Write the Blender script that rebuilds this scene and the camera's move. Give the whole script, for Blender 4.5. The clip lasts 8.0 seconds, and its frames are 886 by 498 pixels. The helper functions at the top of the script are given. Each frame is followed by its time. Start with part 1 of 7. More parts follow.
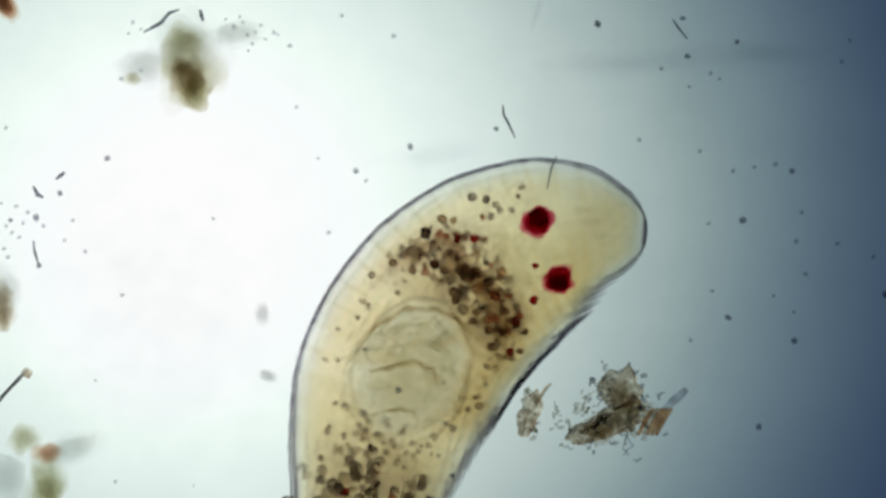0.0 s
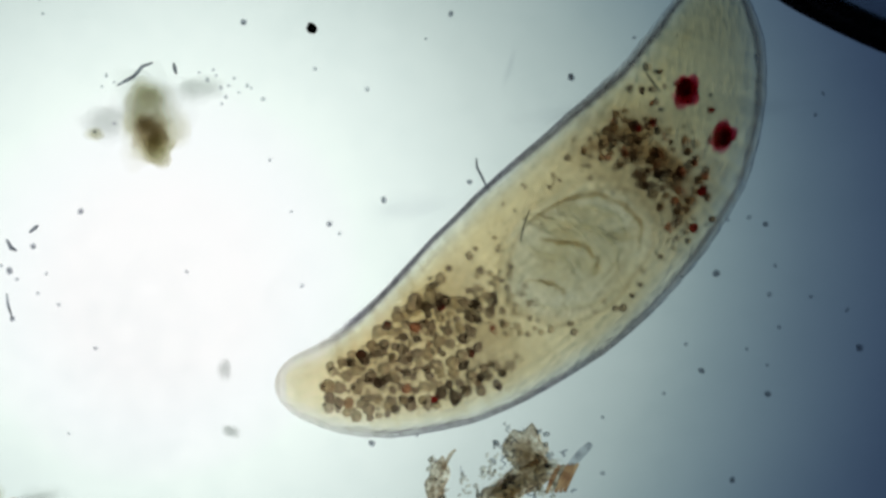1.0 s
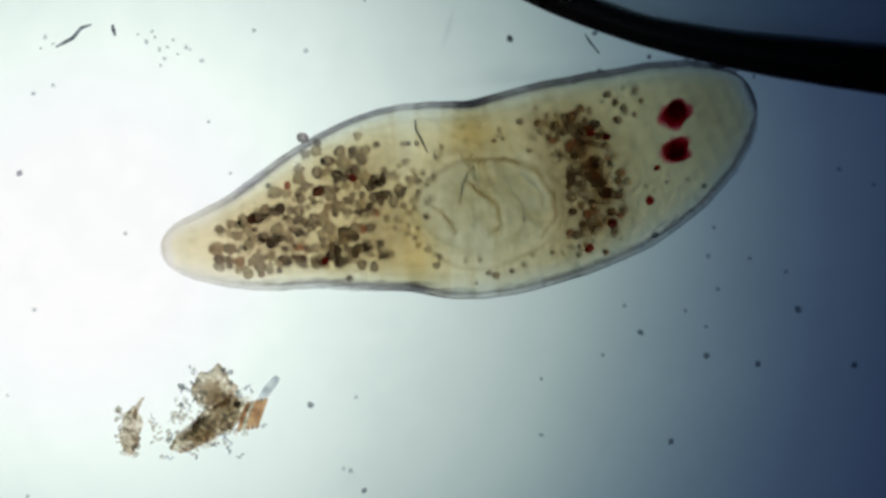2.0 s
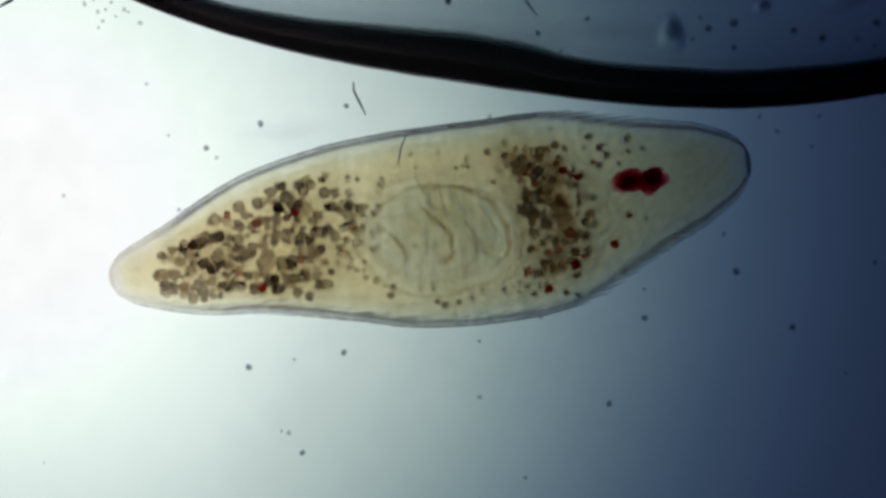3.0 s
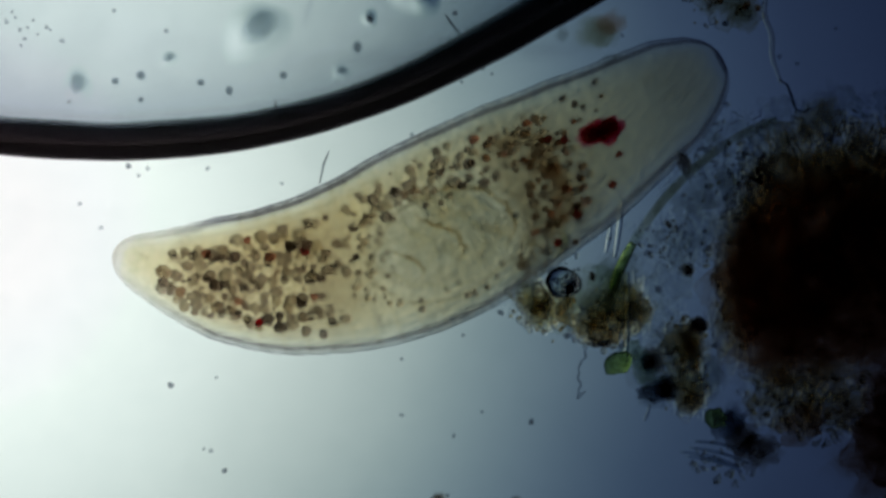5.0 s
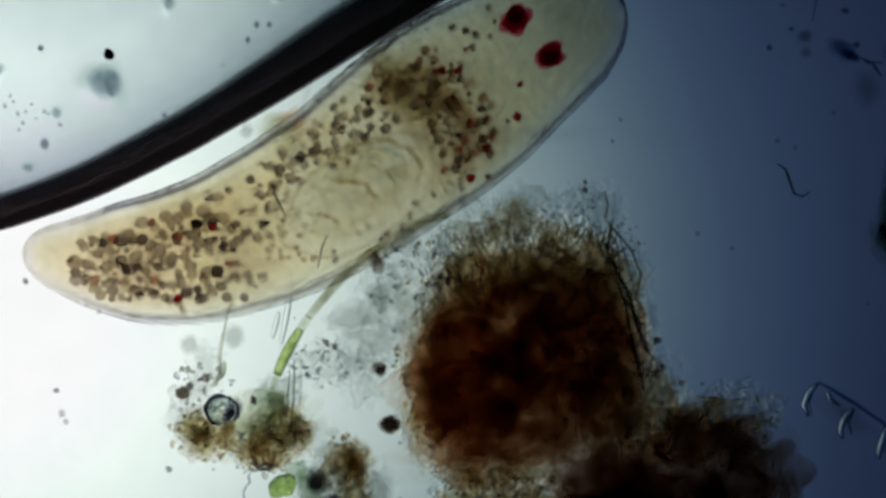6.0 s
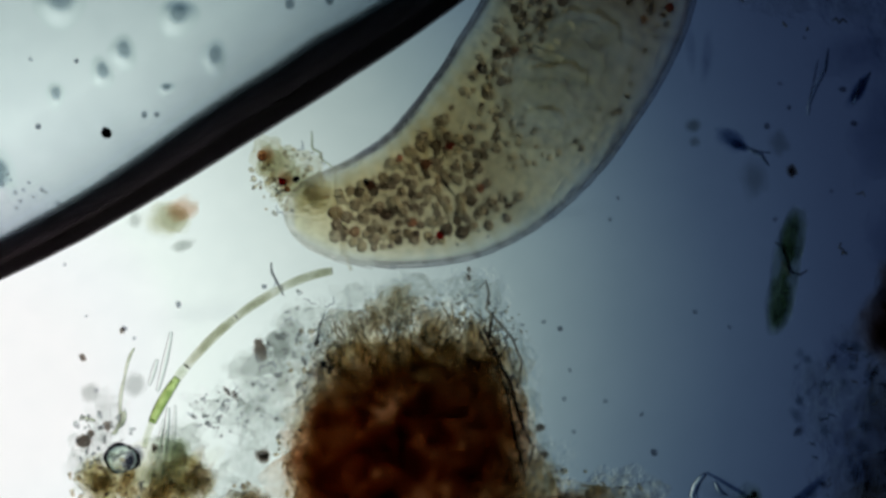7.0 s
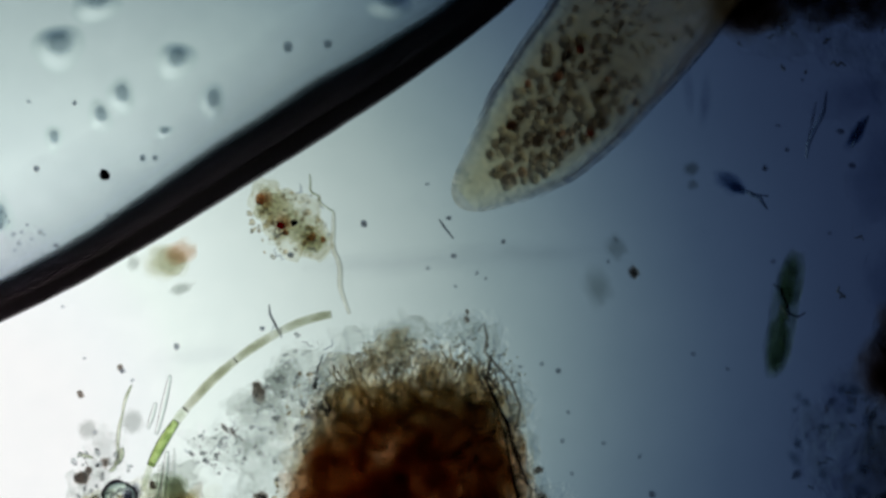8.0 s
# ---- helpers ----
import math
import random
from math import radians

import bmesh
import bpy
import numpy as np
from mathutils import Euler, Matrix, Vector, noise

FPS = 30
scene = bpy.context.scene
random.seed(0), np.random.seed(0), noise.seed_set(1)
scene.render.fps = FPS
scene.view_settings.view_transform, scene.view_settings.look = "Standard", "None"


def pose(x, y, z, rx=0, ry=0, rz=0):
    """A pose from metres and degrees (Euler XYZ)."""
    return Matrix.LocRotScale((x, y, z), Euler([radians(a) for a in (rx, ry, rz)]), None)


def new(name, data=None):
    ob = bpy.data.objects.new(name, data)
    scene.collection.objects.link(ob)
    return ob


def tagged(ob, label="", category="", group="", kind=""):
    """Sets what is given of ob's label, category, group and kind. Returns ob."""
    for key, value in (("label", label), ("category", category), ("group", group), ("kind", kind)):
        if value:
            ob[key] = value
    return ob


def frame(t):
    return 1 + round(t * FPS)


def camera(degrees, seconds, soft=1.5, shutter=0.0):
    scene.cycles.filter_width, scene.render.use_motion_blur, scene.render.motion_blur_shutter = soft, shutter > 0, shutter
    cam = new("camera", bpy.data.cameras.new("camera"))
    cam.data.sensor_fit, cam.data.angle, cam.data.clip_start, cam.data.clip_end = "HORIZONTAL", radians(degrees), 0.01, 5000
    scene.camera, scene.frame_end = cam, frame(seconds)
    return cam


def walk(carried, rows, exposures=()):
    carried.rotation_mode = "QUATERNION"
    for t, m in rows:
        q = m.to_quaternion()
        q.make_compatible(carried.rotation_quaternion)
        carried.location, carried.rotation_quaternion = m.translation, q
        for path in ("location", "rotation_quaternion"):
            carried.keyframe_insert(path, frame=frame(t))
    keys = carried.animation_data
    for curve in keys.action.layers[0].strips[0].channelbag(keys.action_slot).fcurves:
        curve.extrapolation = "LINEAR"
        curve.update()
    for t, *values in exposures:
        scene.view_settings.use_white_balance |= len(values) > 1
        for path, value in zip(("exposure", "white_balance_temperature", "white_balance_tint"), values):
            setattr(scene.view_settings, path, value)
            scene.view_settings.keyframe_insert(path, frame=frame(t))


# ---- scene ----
# A wet mount under a light microscope, built at 1000 : 1 (one metre here is one millimetre on the slide).
cam = camera(25, 8.0, soft=3.0)
walk(cam, [
    (0, pose(0, 0, 3.5364)), (0.1, pose(0.003, 0.013, 3.5364)), (0.2, pose(0.006, 0.026, 3.5364)),
    (0.3, pose(0.009, 0.04, 3.5364)), (0.4, pose(0.013, 0.052, 3.5364)), (0.5, pose(0.017, 0.062, 3.5364)),
    (0.6, pose(0.022, 0.072, 3.5364)), (0.7, pose(0.029, 0.081, 3.5364)), (0.8, pose(0.037, 0.09, 3.5364)),
    (0.9, pose(0.049, 0.096, 3.5364)), (1, pose(0.066, 0.098, 3.5364)), (1.1, pose(0.126, 0.095, 3.5364)),
    (1.2, pose(0.209, 0.09, 3.5364)), (1.3, pose(0.27, 0.085, 3.5364)), (1.4, pose(0.326, 0.079, 3.5364)),
    (1.5, pose(0.377, 0.072, 3.5364)), (1.6, pose(0.426, 0.065, 3.5364)), (1.7, pose(0.473, 0.057, 3.5364)),
    (1.8, pose(0.522, 0.05, 3.5364)), (1.9, pose(0.573, 0.044, 3.5364)), (2, pose(0.628, 0.038, 3.5364)),
    (2.1, pose(0.688, 0.034, 3.5364)), (2.2, pose(0.757, 0.031, 3.5364)), (2.3, pose(0.834, 0.03, 3.5364)),
    (2.4, pose(0.944, 0.034, 3.5364)), (2.5, pose(1.064, 0.037, 3.5364)), (2.6, pose(1.169, 0.036, 3.5364)),
    (2.7, pose(1.249, 0.034, 3.5364)), (2.8, pose(1.289, 0.029, 3.5364)), (2.9, pose(1.318, 0.022, 3.5364)),
    (3, pose(1.36, 0.018, 3.5364)), (3.1, pose(1.455, 0.017, 3.5364)), (3.2, pose(1.595, 0.017, 3.5364)),
    (3.3, pose(1.732, 0.017, 3.5364)), (3.4, pose(1.864, 0.017, 3.5364)), (3.5, pose(1.964, 0.017, 3.5364)),
    (3.6, pose(2.014, 0.014, 3.5364)), (3.7, pose(2.054, 0.007, 3.5364)), (3.8, pose(2.085, -0.001, 3.5364)),
    (3.9, pose(2.11, -0.008, 3.5364)), (4, pose(2.131, -0.011, 3.5364)), (4.1, pose(2.147, -0.011, 3.5364)),
    (4.2, pose(2.162, -0.01, 3.5364)), (4.3, pose(2.185, -0.006, 3.5364)), (4.4, pose(2.214, 0.002, 3.5364)),
    (4.5, pose(2.247, 0.015, 3.5364)), (4.6, pose(2.283, 0.03, 3.5364)), (4.7, pose(2.322, 0.049, 3.5364)),
    (4.8, pose(2.362, 0.069, 3.5364)), (4.9, pose(2.403, 0.089, 3.5364)), (5, pose(2.442, 0.11, 3.5364)),
    (5.1, pose(2.478, 0.13, 3.5364)), (5.2, pose(2.511, 0.148, 3.5364)), (5.3, pose(2.54, 0.163, 3.5364)),
    (5.4, pose(2.561, 0.176, 3.5364)), (5.5, pose(2.585, 0.189, 3.5364)), (5.6, pose(2.644, 0.208, 3.5364)),
    (5.7, pose(2.735, 0.229, 3.5364)), (5.8, pose(2.827, 0.249, 3.5364)), (5.9, pose(2.915, 0.264, 3.5364)),
    (6, pose(3, 0.28, 3.5364)), (6.1, pose(3.086, 0.302, 3.5364)), (6.2, pose(3.147, 0.325, 3.5364)),
    (6.3, pose(3.173, 0.343, 3.5364)), (6.4, pose(3.19, 0.358, 3.5364)), (6.5, pose(3.197, 0.373, 3.5364)),
    (6.6, pose(3.197, 0.387, 3.5364)), (6.7, pose(3.197, 0.4, 3.5364)), (6.8, pose(3.197, 0.412, 3.5364)),
    (6.9, pose(3.197, 0.425, 3.5364)), (7, pose(3.197, 0.438, 3.5364)), (7.1, pose(3.197, 0.453, 3.5364)),
    (7.2, pose(3.198, 0.471, 3.5364)), (7.3, pose(3.199, 0.487, 3.5364)), (7.4, pose(3.2, 0.501, 3.5364)),
    (7.5, pose(3.2, 0.51, 3.5364)), (7.6, pose(3.2, 0.514, 3.5364)), (7.7, pose(3.2, 0.514, 3.5364)),
    (7.8, pose(3.2, 0.514, 3.5364)), (7.9, pose(3.2, 0.514, 3.5364)), (8, pose(3.2, 0.514, 3.5364)),
], exposures=((0.0, 0.0), (4.0, 0.0), (5.3, -0.02), (6.0, -0.04), (7.0, -0.05), (8.0, -0.05)))

# ---- light: the microscope's own lamp below the slide, in a dark room ----
world = bpy.data.worlds.new("room")
scene.world = world
world.use_nodes = True
world.node_tree.nodes["Background"].inputs["Color"].default_value = (0.010, 0.012, 0.016, 1)
world.node_tree.nodes["Background"].inputs["Strength"].default_value = 1.0
scene.cycles.transparent_max_bounces = 96
scene.cycles.max_bounces = 24
scene.cycles.transmission_bounces = 16


# ---- materials ----
def node(nt, kind, **values):
    n = nt.nodes.new("ShaderNode" + kind)
    for key, value in values.items():
        if key in n.inputs:
            n.inputs[key].default_value = value
    return n


def empty_material(name):
    m = bpy.data.materials.new(name)
    m.use_nodes = True
    m.node_tree.nodes.clear()
    return m, m.node_tree, m.node_tree.nodes.new("ShaderNodeOutputMaterial")


def ramp(nt, stops, source, kind="LINEAR"):
    r = nt.nodes.new("ShaderNodeValToRGB")
    r.color_ramp.interpolation = kind
    e = r.color_ramp.elements
    while len(e) < len(stops):
        e.new(1.0)
    for el, (p, c) in zip(e, stops):
        el.position = p
        el.color = (*c, 1) if len(c) == 3 else c
    nt.links.new(source, r.inputs["Fac"])
    return r.outputs["Color"]


def mixed(nt, kind, a, b, fac=1.0):
    m = nt.nodes.new("ShaderNodeMix")
    m.data_type, m.blend_type = "RGBA", kind
    for sock, value in ((m.inputs["Factor"], fac), (m.inputs["A"], a), (m.inputs["B"], b)):
        if isinstance(value, (int, float)):
            sock.default_value = value
        elif isinstance(value, tuple):
            sock.default_value = (*value, 1)
        else:
            nt.links.new(value, sock)
    return m.outputs["Result"]


def math_node(nt, op, a, b=None, clamp=False):
    m = nt.nodes.new("ShaderNodeMath")
    m.operation, m.use_clamp = op, clamp
    for sock, value in zip(m.inputs, (a, b)):
        if value is None:
            continue
        if isinstance(value, (int, float)):
            sock.default_value = value
        else:
            nt.links.new(value, sock)
    return m.outputs[0]


def noise_at(nt, vector, scale, detail=3.0, rough=0.55):
    n = node(nt, "TexNoise", Scale=scale, Detail=detail, Roughness=rough)
    if vector is not None:
        nt.links.new(vector, n.inputs["Vector"])
    return n.outputs["Fac"]


def through_shader(nt, out, colour, ior=1.0, bump=None, depth=0.004, level=False):
    """Light passes, tinted; where ior is above one it is bent as well, so that relief shows. level: soft matter with no sharp outer
    surface, bent by its inner relief alone."""
    if ior == 1.0:
        t = nt.nodes.new("ShaderNodeBsdfTransparent")
    else:
        t = node(nt, "BsdfRefraction", IOR=ior, Roughness=0.0)
        if bump is not None:
            n = node(nt, "Bump", Strength=1.0, Distance=depth)
            nt.links.new(bump, n.inputs["Height"])
            if level:
                up = node(nt, "CombineXYZ", Z=1.0)
                nt.links.new(up.outputs[0], n.inputs["Normal"])
            nt.links.new(n.outputs[0], t.inputs["Normal"])
    nt.links.new(colour, t.inputs["Color"])
    nt.links.new(t.outputs[0], out.inputs["Surface"])


def stain(name, thin, thick, scale=20.0, low=0.35, high=0.65, fine=0.25, ior=1.0):
    """A see-through stained substance: light that crosses a surface is tinted between thin and thick, in blotches of two sizes."""
    m, nt, out = empty_material(name)
    co = nt.nodes.new("ShaderNodeTexCoord").outputs["Object"]
    f = noise_at(nt, co, scale, 4.0)
    g = noise_at(nt, co, scale * 4.3, 2.0)
    f = math_node(nt, "ADD", f, math_node(nt, "MULTIPLY", math_node(nt, "SUBTRACT", g, 0.5), fine))
    colour = ramp(nt, [(low, thin), (high, thick)], f)
    through_shader(nt, out, colour, ior, g)
    return m


def grain_stain(name, stops, per="island", ior=1.0):
    """See-through grains, each with a tint of its own."""
    m, nt, out = empty_material(name)
    if per == "island":
        rnd = nt.nodes.new("ShaderNodeNewGeometry").outputs["Random Per Island"]
    else:
        rnd = nt.nodes.new("ShaderNodeObjectInfo").outputs["Random"]
    colour = ramp(nt, stops, rnd)
    co = nt.nodes.new("ShaderNodeTexCoord").outputs["Object"]
    spots = ramp(nt, [(0.3, (0.72, 0.72, 0.72)), (0.6, (1, 1, 1))], noise_at(nt, co, 1.2 if per != "island" else 90.0, 2.0))
    colour = mixed(nt, "MULTIPLY", colour, spots)
    through_shader(nt, out, colour, ior)
    return m


def soft_stain(name, tint, scale=16.0, edge=1.0, contrast=1.0, second=None, ior=1.0, relief=0.006):
    """A substance that thins out towards its rim (how deep it is rides in the mesh's UV map), in blotches of two sizes."""
    m, nt, out = empty_material(name)
    uv = node(nt, "UVMap")
    uv.uv_map = "depth"
    sep = nt.nodes.new("ShaderNodeSeparateXYZ")
    nt.links.new(uv.outputs[0], sep.inputs[0])
    co = nt.nodes.new("ShaderNodeTexCoord").outputs["Object"]
    n = noise_at(nt, co, scale, 5.0, 0.62)
    n = math_node(nt, "MAXIMUM", math_node(nt, "ADD", math_node(nt, "MULTIPLY", math_node(nt, "SUBTRACT", n, 0.5), contrast), 0.5), 0.03)
    f = math_node(nt, "MULTIPLY", sep.outputs["X"], math_node(nt, "MULTIPLY", n, 2.0 * edge))
    gam = node(nt, "Gamma", Color=(*tint, 1))
    if second:
        nt.links.new(mixed(nt, "MIX", tint, second, ramp(nt, [(0.42, (0, 0, 0)), (0.58, (1, 1, 1))], noise_at(nt, co, scale * 0.6, 3.0))), gam.inputs["Color"])
    nt.links.new(f, gam.inputs["Gamma"])
    through_shader(nt, out, gam.outputs[0], ior, n, relief, True)
    return m


def granule_stain(name, stops, ior=1.0, island=False):
    """Round gut granules: a darker wall, a paler middle, each with a tint of its own."""
    m, nt, out = empty_material(name)
    uv = node(nt, "UVMap")
    uv.uv_map = "depth"
    sep = nt.nodes.new("ShaderNodeSeparateXYZ")
    nt.links.new(uv.outputs[0], sep.inputs[0])
    rnd = nt.nodes.new("ShaderNodeNewGeometry").outputs["Random Per Island"] if island else nt.nodes.new("ShaderNodeObjectInfo").outputs["Random"]
    tint = ramp(nt, stops, rnd)
    wall = ramp(nt, [(0.0, (0.25, 0.25, 0.25)), (0.16, (1, 1, 1)), (0.36, (0.90, 0.90, 0.90)), (0.8, (0.42, 0.42, 0.42))], sep.outputs["X"])
    co = nt.nodes.new("ShaderNodeTexCoord").outputs["Object"]
    k = math_node(nt, "MULTIPLY", wall, math_node(nt, "ADD", noise_at(nt, co, 90.0 if island else 1.3, 3.0), 0.5))
    gam = nt.nodes.new("ShaderNodeGamma")
    nt.links.new(tint, gam.inputs["Color"])
    nt.links.new(k, gam.inputs["Gamma"])
    through_shader(nt, out, gam.outputs[0], ior)
    return m


def lamp_glass():
    """The glowing field lens of the lamp: bright off its middle, falling off into blue."""
    m, nt, out = empty_material("field lens glow")
    co = nt.nodes.new("ShaderNodeTexCoord").outputs["Object"]
    d = nt.nodes.new("ShaderNodeVectorMath")
    d.operation = "DISTANCE"
    nt.links.new(co, d.inputs[0])
    d.inputs[1].default_value = (-0.647, 0.058, 0)
    f = math_node(nt, "DIVIDE", d.outputs["Value"], 3.0)
    wave = noise_at(nt, co, 0.9, 2.0)
    f = math_node(nt, "ADD", f, math_node(nt, "MULTIPLY", math_node(nt, "SUBTRACT", wave, 0.5), 0.05))
    colour = ramp(nt, [
        (0, (1.0600, 1.1500, 1.0800)),
        (0.157, (0.9400, 1.0400, 0.9850)),
        (0.228, (0.7700, 0.8850, 0.8480)),
        (0.304, (0.5680, 0.6750, 0.6440)),
        (0.404, (0.2980, 0.3880, 0.3880)),
        (0.475, (0.1630, 0.2385, 0.2680)),
        (0.546, (0.0760, 0.1221, 0.1710)),
        (0.627, (0.0335, 0.0595, 0.1105)),
        (0.736, (0.0172, 0.0296, 0.0685)),
        (0.902, (0.0056, 0.0110, 0.0319)),
    ], f, "B_SPLINE")
    e = node(nt, "Emission", Strength=1.0)
    nt.links.new(colour, e.inputs["Color"])
    nt.links.new(e.outputs[0], out.inputs["Surface"])
    return m


def slide_glass():
    m, nt, out = empty_material("slide glass")
    co = nt.nodes.new("ShaderNodeTexCoord").outputs["Object"]
    a = noise_at(nt, co, 1.7, 3.0)
    b = noise_at(nt, co, 14.0, 3.0, 0.6)
    f = math_node(nt, "ADD", math_node(nt, "MULTIPLY", a, 0.65), math_node(nt, "MULTIPLY", b, 0.35))
    colour = ramp(nt, [(0.36, (0.955, 0.965, 0.965)), (0.55, (0.995, 0.997, 0.995))], f)
    t = nt.nodes.new("ShaderNodeBsdfTransparent")
    nt.links.new(colour, t.inputs["Color"])
    nt.links.new(t.outputs[0], out.inputs["Surface"])
    return m


def clear_glass(name, tint):
    m, nt, out = empty_material(name)
    t = node(nt, "BsdfTransparent", Color=(*tint, 1))
    nt.links.new(t.outputs[0], out.inputs["Surface"])
    return m


def bent_glass(name, tint, ior, rough=0.0):
    """Water or glass that bends the lamp's light."""
    m, nt, out = empty_material(name)
    g = node(nt, "BsdfRefraction", Color=(*tint, 1), IOR=ior, Roughness=rough)
    nt.links.new(g.outputs[0], out.inputs["Surface"])
    return m


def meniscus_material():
    """The steep rim of the air bubble: the dark of light bent away is painted as a near black tint; a faint paler band
    runs along its middle.
    """
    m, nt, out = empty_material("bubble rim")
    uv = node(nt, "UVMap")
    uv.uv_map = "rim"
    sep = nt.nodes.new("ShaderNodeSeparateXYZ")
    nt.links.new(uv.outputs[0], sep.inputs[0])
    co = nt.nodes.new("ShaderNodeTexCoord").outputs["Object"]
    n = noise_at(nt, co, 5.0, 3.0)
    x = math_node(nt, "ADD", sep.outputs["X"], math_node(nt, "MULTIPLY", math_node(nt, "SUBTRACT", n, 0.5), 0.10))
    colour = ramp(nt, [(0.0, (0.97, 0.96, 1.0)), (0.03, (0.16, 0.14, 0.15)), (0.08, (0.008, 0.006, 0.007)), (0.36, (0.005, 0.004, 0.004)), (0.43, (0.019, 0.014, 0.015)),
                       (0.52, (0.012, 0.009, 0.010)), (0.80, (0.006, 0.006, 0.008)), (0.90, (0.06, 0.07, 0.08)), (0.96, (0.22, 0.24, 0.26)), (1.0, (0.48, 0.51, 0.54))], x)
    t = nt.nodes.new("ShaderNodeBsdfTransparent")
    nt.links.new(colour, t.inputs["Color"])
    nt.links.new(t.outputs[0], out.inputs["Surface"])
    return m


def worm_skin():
    """Pale yellow see-through tissue: a dark edge painted for light bent away there, a clear band inside it, mottled
    parenchyma, a browner gut.
    """
    m, nt, out = empty_material("flatworm tissue")
    a = node(nt, "UVMap")
    a.uv_map = "skin"
    b = node(nt, "UVMap")
    b.uv_map = "body"
    sa, sb = nt.nodes.new("ShaderNodeSeparateXYZ"), nt.nodes.new("ShaderNodeSeparateXYZ")
    nt.links.new(a.outputs[0], sa.inputs[0])
    nt.links.new(b.outputs[0], sb.inputs[0])
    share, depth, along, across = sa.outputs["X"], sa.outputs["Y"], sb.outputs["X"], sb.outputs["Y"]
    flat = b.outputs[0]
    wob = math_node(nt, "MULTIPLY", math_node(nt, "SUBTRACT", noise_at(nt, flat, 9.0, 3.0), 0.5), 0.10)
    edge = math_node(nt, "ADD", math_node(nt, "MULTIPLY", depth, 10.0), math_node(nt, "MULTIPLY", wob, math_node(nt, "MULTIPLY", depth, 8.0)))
    # first stops: dark of light refracted at the outline, put into the tint
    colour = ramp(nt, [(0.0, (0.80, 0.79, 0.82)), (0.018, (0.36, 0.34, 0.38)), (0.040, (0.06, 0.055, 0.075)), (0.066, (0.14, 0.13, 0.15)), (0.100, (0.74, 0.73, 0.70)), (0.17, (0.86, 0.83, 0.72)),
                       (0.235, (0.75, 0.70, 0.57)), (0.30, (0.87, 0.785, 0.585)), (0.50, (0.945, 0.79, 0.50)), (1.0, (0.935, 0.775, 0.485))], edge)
    # tail and head ends are paler
    ends = ramp(nt, [(0.0, (1, 1, 1)), (0.10, (0.2, 0.2, 0.2)), (0.2, (0, 0, 0)), (0.8, (0, 0, 0)), (0.92, (0.06, 0.06, 0.06)), (1.0, (0.2, 0.2, 0.2))], along)
    tail = ramp(nt, [(0.0, (0.85, 0.85, 0.85)), (0.07, (0.62, 0.62, 0.62)), (0.15, (0, 0, 0))], along)
    rim = ramp(nt, [(0.0, (1, 1, 1)), (0.26, (1, 1, 1)), (0.34, (0, 0, 0))], edge)
    colour = mixed(nt, "MIX", colour, (0.82, 0.79, 0.73), math_node(nt, "MULTIPLY", tail, rim))
    inner = math_node(nt, "GREATER_THAN", depth, 0.02)
    pale = mixed(nt, "MIX", colour, (0.93, 0.88, 0.66), math_node(nt, "MULTIPLY", ends, inner))
    # the hollow of the pharynx: a paler oval with radiating streaks
    px = math_node(nt, "DIVIDE", math_node(nt, "SUBTRACT", along, 0.512), 0.135)
    py = math_node(nt, "DIVIDE", math_node(nt, "ADD", across, 0.008), 0.108)
    oval = math_node(nt, "SQRT", math_node(nt, "ADD", math_node(nt, "MULTIPLY", px, px), math_node(nt, "MULTIPLY", py, py)))
    oval = math_node(nt, "ADD", oval, math_node(nt, "MULTIPLY", math_node(nt, "SUBTRACT", noise_at(nt, flat, 16.0, 3.0), 0.5), 0.28))
    hollow = ramp(nt, [(0.70, (1, 1, 1)), (0.98, (0, 0, 0))], oval)
    ring = ramp(nt, [(0.86, (1, 1, 1)), (0.92, (0.50, 0.45, 0.37)), (0.98, (1, 1, 1))], oval)
    pale = mixed(nt, "MIX", pale, (0.84, 0.80, 0.67), math_node(nt, "MULTIPLY", hollow, 0.85))
    pale = mixed(nt, "MULTIPLY", pale, ring, 0.75)
    # streaks and mottling
    stretch = nt.nodes.new("ShaderNodeMapping")
    nt.links.new(flat, stretch.inputs["Vector"])
    stretch.inputs["Scale"].default_value = (1.0, 2.2, 1.0)
    streak = ramp(nt, [(0.34, (0.74, 0.71, 0.65)), (0.46, (0.96, 0.95, 0.93)), (0.62, (1.0, 1.0, 1.0))], noise_at(nt, stretch.outputs[0], 24.0, 6.0, 0.72))
    fibre = nt.nodes.new("ShaderNodeMapping")
    nt.links.new(flat, fibre.inputs["Vector"])
    fibre.inputs["Scale"].default_value = (5.0, 1.0, 1.0)
    fibre.inputs["Rotation"].default_value = (0, 0, 0.5)
    fibres = ramp(nt, [(0.36, (0.78, 0.75, 0.68)), (0.47, (1, 1, 1))], noise_at(nt, fibre.outputs[0], 15.0, 4.0, 0.65))
    mottle = ramp(nt, [(0.30, (0.78, 0.74, 0.66)), (0.47, (0.93, 0.92, 0.88)), (0.60, (1, 1, 1))], noise_at(nt, flat, 7.0, 5.0, 0.62))
    inside = ramp(nt, [(0.12, (0, 0, 0)), (0.35, (1, 1, 1))], math_node(nt, "MULTIPLY", depth, 10.0))
    body = mixed(nt, "MULTIPLY", pale, streak, math_node(nt, "MULTIPLY", inside, 0.80))
    body = mixed(nt, "MULTIPLY", body, fibres, math_node(nt, "MULTIPLY", hollow, 0.65))
    body = mixed(nt, "MULTIPLY", body, mottle, 0.85)
